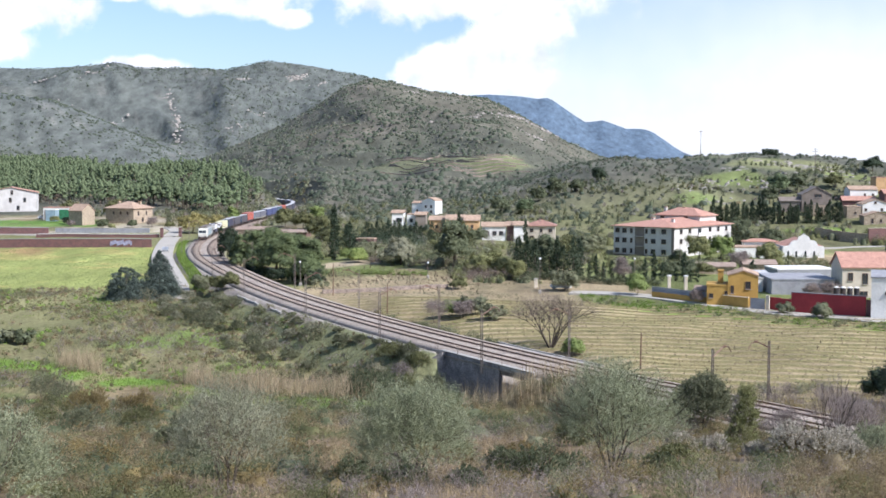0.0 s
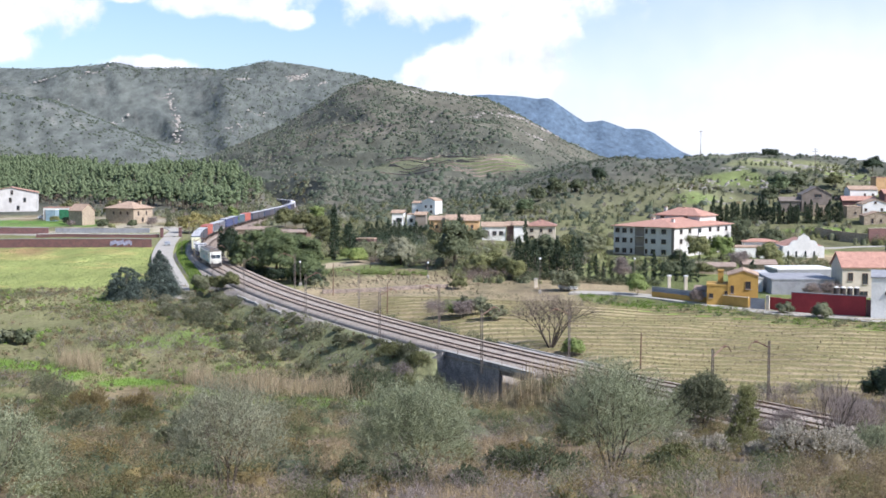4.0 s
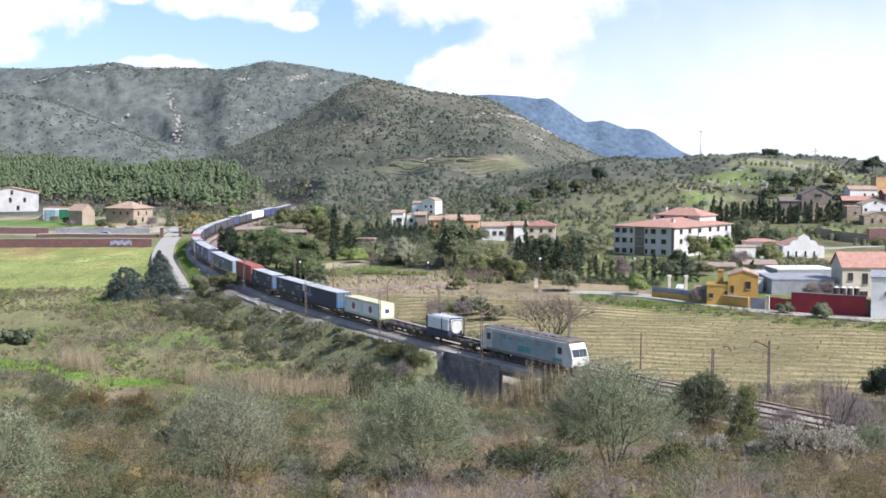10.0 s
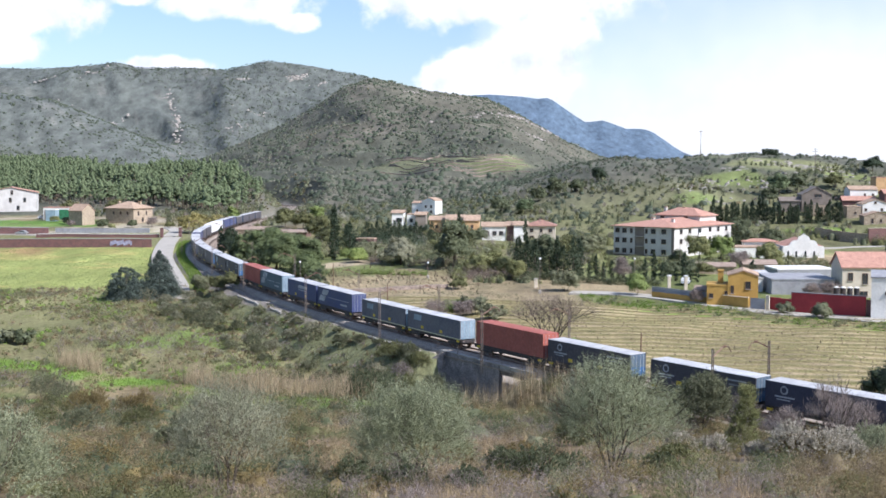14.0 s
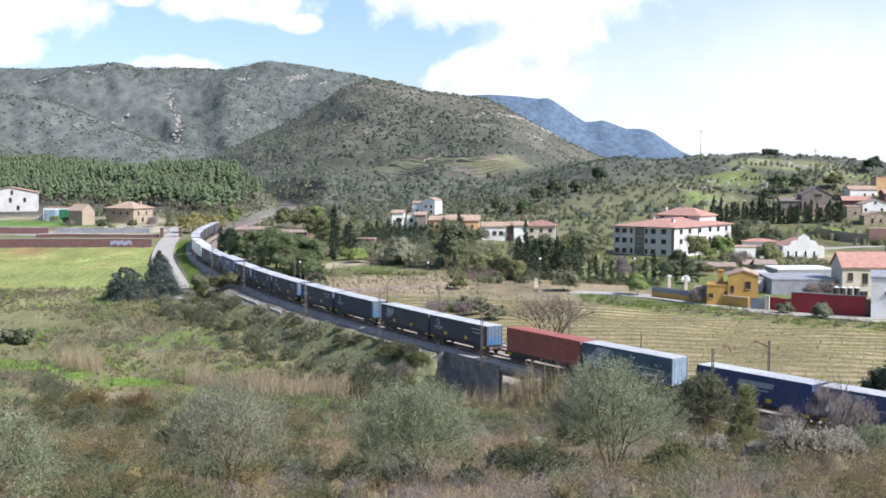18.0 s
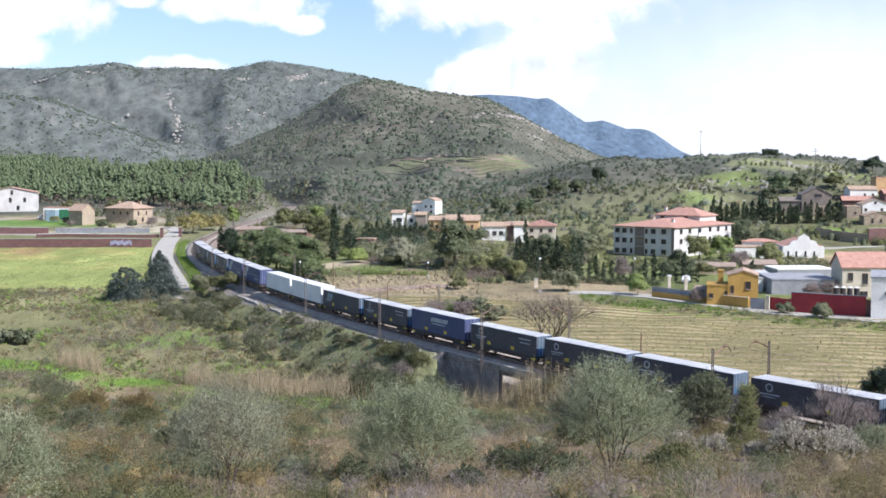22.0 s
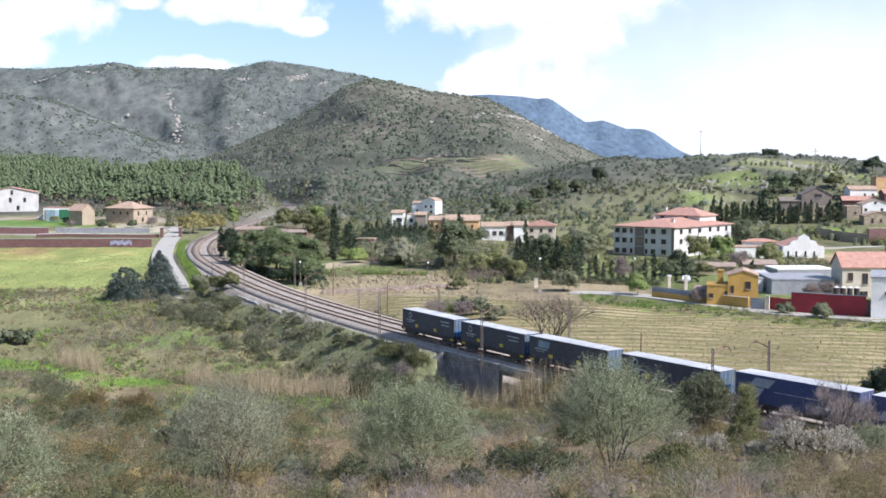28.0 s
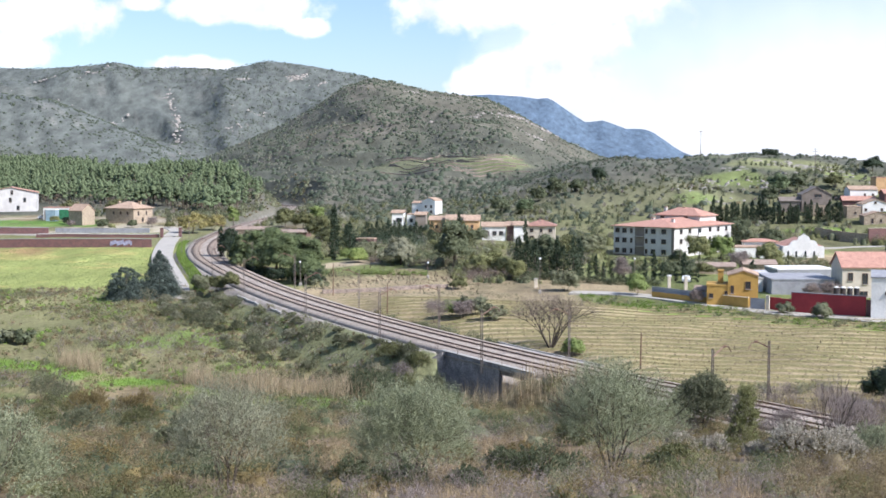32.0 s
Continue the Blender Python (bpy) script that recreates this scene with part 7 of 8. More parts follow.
STREET = [
    ("dark_bush", 63, 308, 3.6, 5, "holm", "dark bush at the block corner"), ("olive_tree", 88, 312, 5.2, 8, "willowgreen", "grey-green tree before the white house"), ("bare_tree", 73, 285, 5.2, 5, "twig", "leafless pinkish tree"),
    ("olive_tree", 25.3, 238, 4.2, 6.4, "greygreen", "grey-green bush by the street"), ("spring_tree", 38.8, 230, 4.2, 4.2, "spring", "thin yellow-green young tree"), ("bare_tree", 40.5, 262, 5.5, 4.2, "twig", "small pale leafless tree"),
    ("bare_tree", 47.4, 216, 3.0, 2.6, "twig", "brown leafless fruit tree by the wall"), ("dark_bush", 60.4, 203.2, 2.2, 2.8, "greygreen", "green bush by the street wall"), ("dark_bush", 65.0, 197.6, 2.7, 4.0, "greygreen", "round grey-green bush by the red wall"),
    ("hedge_shrub", 54, 274, 3.4, 6.5, "holm", "clipped dark hedge by the block"), ("hedge_shrub", 58, 275, 3.6, 6.5, "holm", "clipped dark hedge by the block"), ("hedge_shrub", 62, 276, 3.4, 6.5, "scrub", "clipped green hedge by the block"), ("olive_tree", 82, 287, 4.6, 6.0, "willowgreen", "thin yellow-green tree before the annex"), ("plum_tree", 72.5, 226, 3.2, 4.5, "twig", "purple-leaved tree in a yard"), ("plum_tree", 76, 226, 3.6, 5, "twig", "purple-leaved tree in a yard"),
    ("holm_oak", 100, 395, 7.0, 10, "holm", "dark evergreen on the slope"), ("holm_oak", 130, 462, 6.5, 7, "holm", "dark evergreen by the barn"), ("holm_oak", 138, 476, 8.5, 9, "pine", "green pine by the barn"), ("holm_oak", 146, 478, 8.0, 10, "holm", "dark evergreen by the barn"), ("holm_oak", 162, 480, 5.5, 9, "scrub", "grey-green tree above the barn"), ("holm_oak", 90, 345, 8.0, 9.5, "holm", "large dark evergreen below the cypress row"), ("holm_oak", 100, 350, 6.5, 9, "holm", "dark evergreen below the cypress row"), ("stone_pine", 168, 598, 4.6, 10.5, "cypress", "dark umbrella pine on the skyline"),
]
FARM = [
    ("stone_pine", 199, 538, 6.6, 9.5, "cypress", "dark round pine on the skyline"), ("holm_oak", 72, 537, 7.0, 7.5, "cypress", "dark tree on the hillside"), ("holm_oak", 50, 513, 7.5, 8, "holm", "dark evergreen on the hillside"), ("holm_oak", 58.5, 509, 5.5, 6, "holm", "dark evergreen on the hillside"), ("holm_oak", 42, 505, 6.0, 7, "holm", "dark evergreen on the hillside"), ("holm_oak", 33, 470, 6.0, 9, "pine", "green pine above the gardens"), ("holm_oak", 24, 480, 6.5, 9, "holm", "dark evergreen above the gardens"), ("mustard_tree", -90, 416, 7.2, 11, "mustard", "yellow-ochre budding tree by the line"),
    ("mustard_tree", -85.5, 430, 5.6, 8, "mustard", "yellow-ochre tree by the line"), ("spring_tree", -82, 452, 8.5, 5, "spring", "fresh green poplar"), ("spring_tree", -51, 470, 6.0, 6, "spring", "fresh green tree by the far curve"),
    ("holm_oak", -60, 440, 7.0, 10, "scrub", "grey-green tree by the shed"), ("holm_oak", -52, 430, 6.5, 9, "scrub", "grey-green tree by the shed"), ("holm_oak", -40, 380, 8.5, 10, "scrub", "grey-green tree"), ("holm_oak", -35, 362, 8.0, 9, "scrub", "grey-green tree"),
    ("hedge_shrub", -64, 388, 3.4, 7, "greygreen", "grey-green bush before the shed"), ("hedge_shrub", -55, 386, 3.0, 8, "scrub", "green bush before the shed"), ("hedge_shrub", -50, 384, 3.0, 6, "greygreen", "grey-green bush before the shed"),
    ("garden_bush", -133, 452, 2.6, 3.6, "scrub", "round green garden bush"), ("garden_bush", -144, 448, 2.4, 3.4, "twig", "brown garden shrub"), ("garden_bush", -150, 462, 2.8, 4, "greygreen", "grey garden bush"), ("garden_bush", -104, 440, 2.6, 3.4, "scrub", "green bush at the drive"),
    ("garden_bush", -126, 440, 2.0, 3.0, "willowgreen", "yellow-green garden shrub"), ("garden_bush", -159, 474, 2.6, 4, "willowgreen", "yellow-green bush by the garage"),
    ("dark_bush", -130, 442, 3.5, 5, "holm", "round dark garden bush"), ("dark_bush", -119, 444, 3.0, 4, "holm", "round dark garden bush"),
]
BANK = [
    ("plum_tree", -112, 446, 4.0, 5, "twig", "reddish garden shrub"), ("spring_tree", -176, 520, 4.0, 5, "spring", "yellow-green garden bush"), ("holm_oak", -170, 525, 6.5, 9, "scrub", "grey tree by the farm"), ("holm_oak", -150, 530, 7.0, 10, "scrub", "grey tree by the farm"),
    ("willow", -51.5, 246, 2.8, 4.8, "greygreen", "green-brown bush beside the lane end"), ("willow", -45.5, 233, 3.4, 3.6, "scrub", "dark shrub on the bank"), ("willow", -42.5, 231, 3.4, 3.4, "scrub", "dark shrub on the bank"),
    ("spring_tree", 18.4, 162, 2.6, 3.4, "spring", "bright green low bush"), ("spring_tree", 1.2, 200, 3.0, 4.0, "spring", "bright green bush by the line"), ("olive_tree", 8.6, 193, 2.6, 5, "greygreen", "grey-green bush by the line"), ("olive_tree", 5.6, 199, 3.2, 4.6, "greygreen", "grey-green bush by the line"), ("bare_tree", 3.4, 197, 3.0, 4.0, "twig", "grey leafless bush by the line"), ("dark_bush", 3.0, 246, 2.4, 4, "scrub", "grey-green bush in the field"),
]
for nm, x, y, h, w, leaf, lab in GARDENS + STREET + FARM + BANK:
    tree(nm, x, y, h, w, leaf, lab if len(lab.split()) > 3 else lab + " in the valley", "shrub" if h < 4.2 else "tree", stems=1 if h > 6 else 3, clumps=54, per=80, size=0.08 * h ** 0.5 if leaf != "twig" else 0.26,
         slim=0.45 if leaf != "twig" else 0.06, low=0.04, depth=2, clump=0.2)

def palm(x, y, h, label):
    t = thing("palm", pose(x, y, gz(x, y)), label, "palm tree", "palms by the farmhouse")
    part("trunk", Shape().tube((0, 0, -0.3), (0.1, 0, h), 0.3, 0.22, 9), M["darkbark"], t, "rough dark palm trunk")
    sh = Shape()
    for k in range(34):
        a, rise = k * 2.399, 0.9 - 1.7 * (k / 33)
        d = Vector((math.cos(a), math.sin(a), 0))
        n = Vector((-d.y, d.x, 0)) * 0.28
        old = Vector((0.1, 0, h))
        for i in range(1, 5):
            q = Vector((0.1, 0, h)) + d * (0.62 * i) + Vector((0, 0, rise * 0.7 * i - 0.16 * i * i))
            w0, w1 = n * (1.15 - 0.25 * (i - 1)), n * (1.15 - 0.25 * i)
            sh.add([old - w0, old + w0, q + w1, q - w1, old + Vector((0, 0, 0.03))], [(0, 1, 2, 3), (0, 4, 1)])
            old = q
    part("crown", sh, M["bankgreen"], t, "drooping grey-green fronds")


palm(-106.5, 452, 4.6, "grey-green palm before the stone farmhouse")
palm(-104.0, 456, 4.0, "dark palm before the stone farmhouse")
# scattered growth of the slopes
def stream(x, y):
    """Distance from the wet grassy strip along the stream."""
    return np.where(x < -5, np.abs(y - 139 - (-15 - x) * 0.62 + octaves(x, y, 40, 3, 31) * 2), 99.0)


p = np.concatenate([fan(1150, 52, 136, 1.1, 0.75), fan(420, 34, 58, 1.15, 0.8)])
p = p[stream(p[:, 0], p[:, 1]) > 3.2]
KINDS = (("heath", "low olive-brown heath and broom clumps on the slope", "heath", 0.22, 1.0, 56, 11, 0.026, 0.3, 0.6, 0.4),
         ("straw_clumps", "pale straw-coloured dry grass clumps", "dry", 0.06, 0.8, 60, 9, 0.04, 0.1, 1.1, 0.0),
         ("bare_brush", "leafless grey-lilac brush between the bushes", "twig", 0.1, 1.15, 64, 8, 0.06, 0.06, 0.6, 0.0),
         ("silver_scrub", "grey-leaved rockrose and lavender clumps", "greygreen", 0.02, 0.95, 52, 11, 0.026, 0.3, 0.5, 0.4),
         ("green_scrub", "dull green rosemary and cistus clumps", "scrub", 0.16, 1.0, 56, 11, 0.028, 0.3, 0.7, 0.4),
         ("ginger_scrub", "rust-brown dried broom clumps", "rust", 0.05, 0.85, 52, 11, 0.03, 0.26, 0.8, 0.4),
         ("dark_scrub", "low dark evergreen clumps on the slope", "holm", 0.05, 1.1, 56, 11, 0.028, 0.4, 0.5, 0.45))
score = np.stack([octaves(p[:, 0], p[:, 1], 7, 2, 110 + 7 * i) + 1.2 * row[3] + RNG.normal(0, 0.2, len(p)) for i, row in enumerate(KINDS)])
kind = score.argmax(0)
rad = (0.62 + 0.0045 * p[:, 1]) * RNG.choice([0.7, 1.0, 1.4, 1.9], len(p), p=[0.27, 0.33, 0.26, 0.14])
for i, (name, label, m_, _, grow, twigs, per, size, slim, rise, body) in enumerate(KINDS):
    q = kind == i
    tufts(name, label, m_, p[q], rad[q] * grow, twigs, per, size + 0.0003 * p[q][:, 1], slim, rise, body=body)
p = keep(fan(9000, 150, 252, 1.1, 0.8), lambda x, y: (x < -6) & (octaves(x, y, 13, 3, 35) > -0.45))
s_, z_, o_ = rail_side(p[:, 0], p[:, 1])
p = p[(o_ < -6) & (stream(p[:, 0], p[:, 1]) > 3.0)]
k = RNG.uniform(0, 1, len(p)) * 0.5 + 0.25 + octaves(p[:, 0], p[:, 1], 12, 2, 36) * 0.4
for name, label, m_, lo, hi in (("meadow_brush", "grey-brown leafless brush of the rough meadow", "twig", -9, 0.4), ("meadow_heath", "olive-brown heath of the rough meadow", "heath", 0.4, 0.62),
                                ("meadow_scrub", "green low scrub of the rough meadow", "scrub", 0.62, 0.85), ("meadow_grass", "fresh grass tufts of the rough meadow", "grass", 0.85, 9)):
    q = (k >= lo) & (k < hi)
    tufts(name, label, m_, p[q], 0.75, 10, 6, 0.08, 0.2, 0.6, body=0.5 if m_ != "twig" else 0.0)
p = keep(fan(42000, 246, 362, 1.1, 0.9), lambda x, y: (x + (y - 250) * 0.32 < -52))
blades("meadow_blades", "yellow-green spring grass of the field", "spring", p, 0.24, 0.09)
ly = RNG.uniform(240, 386, 9000)
lx = np.interp(ly, [238, 252, 276, 298, 321, 350, 380], [-55.5, -58.5, -65.5, -72, -78, -84.5, -90.5]) + 4.2 + RNG.uniform(-0.3, 2.2, 9000)
p = keep(fan(60000, 132, 176, 1.1, 1.0), lambda x, y: (stream(x, y) < 3.4 + octaves(x, y, 7, 2, 17)) & (x < -6))
blades("stream_grass", "bright wet green grass along the stream", "grass", p, 0.34, 0.05)
blades("verge_grass", "bright green grass verge beside the lane", "grass", np.stack([lx, ly], 1), 0.4, 0.09)
blades("dry_grass", "pale dry grass between the shrubs", "dry", keep(fan(80000, 34, 135, 1.12, 0.8), lambda x, y: octaves(x, y, 5, 2, 3) > -0.2), 0.5, 0.015)
blades("green_grass", "fresh spring grass on the slope", "grass", keep(fan(60000, 60, 215, 1.1), lambda x, y: (octaves(x, y * 2.2, 26, 2, 5) + octaves(x, y, 9, 3, 21) * 1.0 > 0.3) & (x < (150 - y) * -0.55 + 2) | (octaves(x, y, 6, 2, 9) > 0.8)), 0.3, 0.03)
p = keep(fan(110000, 134, 190, 1.1, 1.0), lambda x, y: (stream(x, y) > 3.2) & (np.abs(y - 149 - np.maximum(-18 - x, 0) * 0.5 - octaves(x, y, 16, 3, 6) * 3) < 5.0 + 2 * octaves(x, y, 9, 2, 7)) & (x < -8.5) & (octaves(x, y, 12, 2, 8) > -0.55 + smooth(-26, -45, x) * 0.7))
blades("reeds", "belt of dry straw-coloured reeds along the stream", "reed", p, 2.8, 0.03, 0.2, "reeds")
p = keep(fan(20000, 124, 152, 1.0, 1.0), lambda x, y: (x > 2.5) & (x < 20) & (np.abs(y - 136 + (x - 10) * 0.7) < 7))
blades("reeds", "dry reeds below the bridge", "reed", p, 2.6, 0.03, 0.16, "reeds")
p = fan(6500, 135, 250, 1.08, 0.8)
s_, z_, o_ = rail_side(p[:, 0], p[:, 1])
m = (o_ < np.where((p[:, 1] > 205) & (p[:, 1] < 330), -5.8, -4.6)) & (((o_ > -24) & (octaves(p[:, 0], p[:, 1], 14, 2, 25) > -0.75)) | (octaves(p[:, 0], p[:, 1], 16, 2, 15) > 0.0)) & (p[:, 1] < 246)
p, o_ = p[m], o_[m]
k = RNG.uniform(0, 1, len(p))
tufts("bank_scrub", "grey-green low shrubs on the railway bank", "greygreen", p[k < 0.4], 0.85, 12, 9, 0.1, 0.3)
tufts("bank_brush", "grey-brown leafless brush on the railway bank", "twig", p[(k >= 0.4) & (k < 0.58)], 0.8, 9, 7, 0.17, 0.09)
scatter("bank_evergreen", "dull green bushes on the railway bank", "scrub", p[(k >= 0.955) & (o_ > -20)], 0.95, 110, 0.12, 0.45)
tufts("bank_heath", "ochre and olive heath on the meadow", "heath", p[(k >= 0.68) & ((k < 0.93) | (o_ <= -20))], 0.8, 8, 8, 0.12, 0.3)
blades("bank_grass", "soft green grass of the railway bank", "willowgreen", np.repeat(p, 14, 0) + RNG.normal(0, 1.1, (len(p) * 14, 2)), 0.4, 0.05)
p = keep(fan(1500, 120, 345, 1.05, 0.7), lambda x, y: (x > -20) & (octaves(x, y, 18, 2, 19) > 0.55))
s_, z_, o_ = rail_side(p[:, 0], p[:, 1])
scatter("field_weeds", "weeds and small bushes at the vineyard edges", "scrub", p[(o_ > 8.5) & (o_ < 16)], 0.6, 40, 0.15, 0.4)
u = RNG.uniform(-62, -6, 230)
p = np.array([on_track(a, b)[:2] for a, b in zip(u, RNG.uniform(9.5, 15.5, 230))])
k = octaves(p[:, 0], p[:, 1], 6, 2, 121) + RNG.normal(0, 0.2, 230)
scatter("line_bushes", "soft grey-green bushes beyond the line", "greygreen", p[k < 0.0], 0.8, 130, 0.09, 0.4)
tufts("line_brush", "grey leafless brush beyond the line", "twig", p[(k >= 0.0) & (k < 0.35)], 1.1, 40, 8, 0.09, 0.06)
tufts("line_weeds", "straw and green weeds beyond the line", "heath", p[k >= 0.35], 0.8, 26, 8, 0.08, 0.2)

p = np.stack([RNG.uniform(27, 92, 620), RNG.uniform(0.5, 15, 620)], 1)
p[:, 1] += np.interp(p[:, 0], [28, 45, 60, 85], [217, 200, 188, 172])
q = np.abs(p[:, 1] - np.interp(p[:, 0], [26, 34, 44.5, 56, 66, 76, 92], [235.8, 233, 224, 207, 200.5, 191, 178])) > 4.2
p = p[q]
k = octaves(p[:, 0], p[:, 1], 6, 2, 90) + RNG.normal(0, 0.3, len(p))
tufts("bank_weeds", "rough green weeds on the bank below the street", "grass", p[k < 0.2], 0.6, 14, 8, 0.09, 0.2)
tufts("bank_shrubs", "grey-green low shrubs on the bank below the street", "greygreen", p[(k >= 0.2) & (k < 0.55)], 0.75, 16, 9, 0.09, 0.3)
tufts("bank_straw", "dry straw tufts on the bank below the street", "dry", p[k >= 0.55], 0.6, 12, 8, 0.1, 0.12)
p = np.stack([RNG.uniform(-21, -4, 60), RNG.uniform(0, 5, 60)], 1)
p[:, 1] += 276 - 0.2 * (p[:, 0] + 20)
scatter("garden_greens", "bright green vegetable and shrub strip by the gardens", "spring", p, 0.9, 110, 0.12, 0.45, category="garden")
u = np.linspace(0, 1, 70)
p = np.stack([19 + 28 * u, 262 - 13 * u], 1)
scatter("street_hedge", "dark clipped hedge behind the village street", "holm", p, 1.1, 130, 0.13, 0.45, tall=1.1, category="hedge")
p = np.stack([RNG.uniform(-20, 22, 1500), RNG.uniform(253, 345, 1500)], 1)
low = np.interp(p[:, 0], [-20, -12, -3, 1, 3, 10, 17, 22], [306, 300, 293, 284, 262, 258, 254, 252])
q = (p[:, 1] > low) & (p[:, 1] < low + 42) & (octaves(p[:, 0], p[:, 1], 9, 2, 81) > -0.5)
p, low = p[q], low[q]
k = octaves(p[:, 0], p[:, 1], 10, 2, 83) + RNG.normal(0, 0.25, len(p)) + 0.5 * smooth(2, 8, p[:, 0]) * smooth(30, 5, p[:, 1] - low)
tall = 0.75 + 0.9 * smooth(0, 22, p[:, 1] - low)
for name, label, m_, lo, hi in (("garden_thicket", "dense dark evergreen growth below the gardens", "holm", -9, -0.25), ("olive_thicket", "dense grey-green olive growth below the gardens", "greygreen", -0.25, 0.22),
                                ("willow_thicket", "yellow-brown budding willow growth by the plots", "willowgreen", 0.22, 0.62), ("brown_thicket", "brown leafless growth by the plots", "browntwig", 0.62, 9)):
    q = (k >= lo) & (k < hi)
    scatter(name, label, m_, p[q], tall[q], 110, 0.12 if m_ != "browntwig" else 0.3, 0.45 if m_ != "browntwig" else 0.07, 0.3, 1.2, "thicket", body=0.65 if m_ != "browntwig" else 0.0)
p = np.stack([RNG.uniform(-36, -6, 240), RNG.uniform(352, 372, 240)], 1)
scatter("conifer_hedge", "dense dark conifers before the white terrace houses", "cypress", p, 1.7, 120, 0.2, 0.45, 0.4, 1.5, "hedge", body=0.8)
p = np.stack([RNG.uniform(44, 104, 420), RNG.uniform(283, 322, 420)], 1)
for hx, hy, hr in HOUSES:
    p = p[np.hypot(p[:, 0] - hx, p[:, 1] - hy) > hr + 2]
k = octaves(p[:, 0], p[:, 1], 9, 2, 93) + RNG.normal(0, 0.2, len(p))
scatter("yard_scrub", "rough green growth between the yards", "scrub", p[k < 0.1], 0.9, 70, 0.14, 0.45, category="thicket", body=0.6)
scatter("yard_bushes", "grey-green bushes between the yards", "greygreen", p[k >= 0.1], 1.0, 70, 0.14, 0.45, category="thicket", body=0.6)
# vineyard
rows = []
for r in range(-10, 60):
    for q in np.arange(0, 90, 1.3):
        x = q - 12 + RNG.normal(0, 0.15)
        rows.append((x, 100 + r * 3.4 - 0.16 * x + RNG.normal(0, 0.12)))
rows = np.array(rows)
rv, rf = [], []
for r in range(-10, 60):
    x = np.arange(-12, 90, 1.5)
    y = 100 + r * 3.4 - 0.16 * x + octaves(x, x * 0 + r * 9.0, 12, 2, 4) * 0.3
    _, _, off = rail_side(x, y)
    ok = (off > 10) & (y > 121) & (y + x * 0.3 < 227) & (y + x * 0.55 < 241)
    z = ground(x, y)
    wide = 0.55 + 0.25 * octaves(x, y, 5, 2, 14)
    for i in np.flatnonzero(ok[:-1] & ok[1:]):
        a = len(rv)
        for j in (i, i + 1):
            rv += [(x[j], y[j] - wide[j], z[j] - 0.05), (x[j], y[j] - wide[j] * 0.3, z[j] + 0.2), (x[j], y[j] + wide[j] * 0.4, z[j] + 0.2), (x[j], y[j] + wide[j], z[j] - 0.05)]
        rf += [(a + k, a + k + 1, a + 5 + k, a + 4 + k) for k in range(3)]
tagged(new("vine_ridges", bulk("vine_ridges", rv, np.array(rf)[:, ::-1], M["rowgrass"])), "low grassy ridges along the vine rows", "vineyard", kind="stuff")
s_, z_, o_ = rail_side(rows[:, 0], rows[:, 1])
m = (o_ > 11) & (rows[:, 1] > 122) & (rows[:, 1] + rows[:, 0] * 0.3 < 226) & (rows[:, 1] + rows[:, 0] * 0.55 < 240) & (RNG.uniform(0, 1, len(rows)) < 0.86)
rows = rows[m]
scatter("vines", "pruned bare vine stocks in long rows", "vine", rows, 0.2, 5, 0.2, 0.14, 1.3, 1.3, "vineyard")
turn = RNG.normal(0, 0.5, (len(rows) * 16, 2)) * (1.3, 0.5)
turn[:, 1] -= 0.16 * turn[:, 0]
blades("vineyard_grass", "straw-green grass tufts along the vine rows", "heath", (np.repeat(rows, 16, 0) + turn)[::2], 0.26, 0.07)
p = keep(fan(1500, 225, 300, 1.0, 1.0), lambda x, y: (x > -28) & (x < 8) & (y + x * 0.3 > 240))
scatter("young_vines", "scattered bare vines on the upper plot", "vine", p[:260], 0.36, 10, 0.3, 0.12, 1.2, 1.3, "vineyard")
p = keep(fan(26000, 222, 292, 1.0, 1.0), lambda x, y: (x > -34) & (x < 16) & (y + x * 0.3 > 228) & (octaves(x, y * 2, 9, 2, 131) > -0.15))
blades("plot_grass", "dull green grass of the upper plots", "bankgreen", p, 0.3, 0.08)

# thickets of the valley
p = fan(6000, 262, 560, 1.05, 0.8)
px = p[:, 0] / p[:, 1]
s_, z_, o_ = rail_side(p[:, 0], p[:, 1])
m = ((p[:, 1] > np.interp(px, [-0.14, -0.10, 0.055, 0.06, 0.14, 0.15, 0.3], [300, 300, 290, 264, 264, 330, 345])) & (px > -0.125) & (np.abs(o_) > 11))
m |= (px > -0.32) & (px < -0.19) & (p[:, 1] > 505)
m |= (px > -0.21) & (px < -0.1) & (p[:, 1] > 408) & (np.abs(o_) > 9) & (p[:, 0] > -96)
m &= octaves(p[:, 0], p[:, 1], 22, 3, 61) > np.where(px > 0.14, 0.05, -0.35)
for hx, hy, hr in HOUSES:
    m &= ~((np.abs(p[:, 0] - hx) < hr + 1.5) & (p[:, 1] > hy - hr - 15) & (p[:, 1] < hy + hr + 1))
m &= ~((p[:, 0] > 84) & (p[:, 0] < 112) & (p[:, 1] > 305) & (p[:, 1] < 345))
m &= ~((px > -0.142) & (px < -0.118) & (p[:, 1] > 425)) & ~((p[:, 0] > -34) & (p[:, 0] < -12) & (p[:, 1] > 294) & (p[:, 1] < 326))
p = p[m]
k = RNG.uniform(0, 1, len(p)) * 0.7 + 0.15 + octaves(p[:, 0], p[:, 1], 16, 2, 63) * 0.35 + 0.1 * ((p[:, 0] > 0.03 * p[:, 1]) & (p[:, 1] < 400)) - 0.22 * smooth(380, 440, p[:, 1])
big = (1.0 + 1.3 * RNG.uniform(0, 1, len(p)) ** 2) * (1 - 0.42 * smooth(370, 430, p[:, 1]))
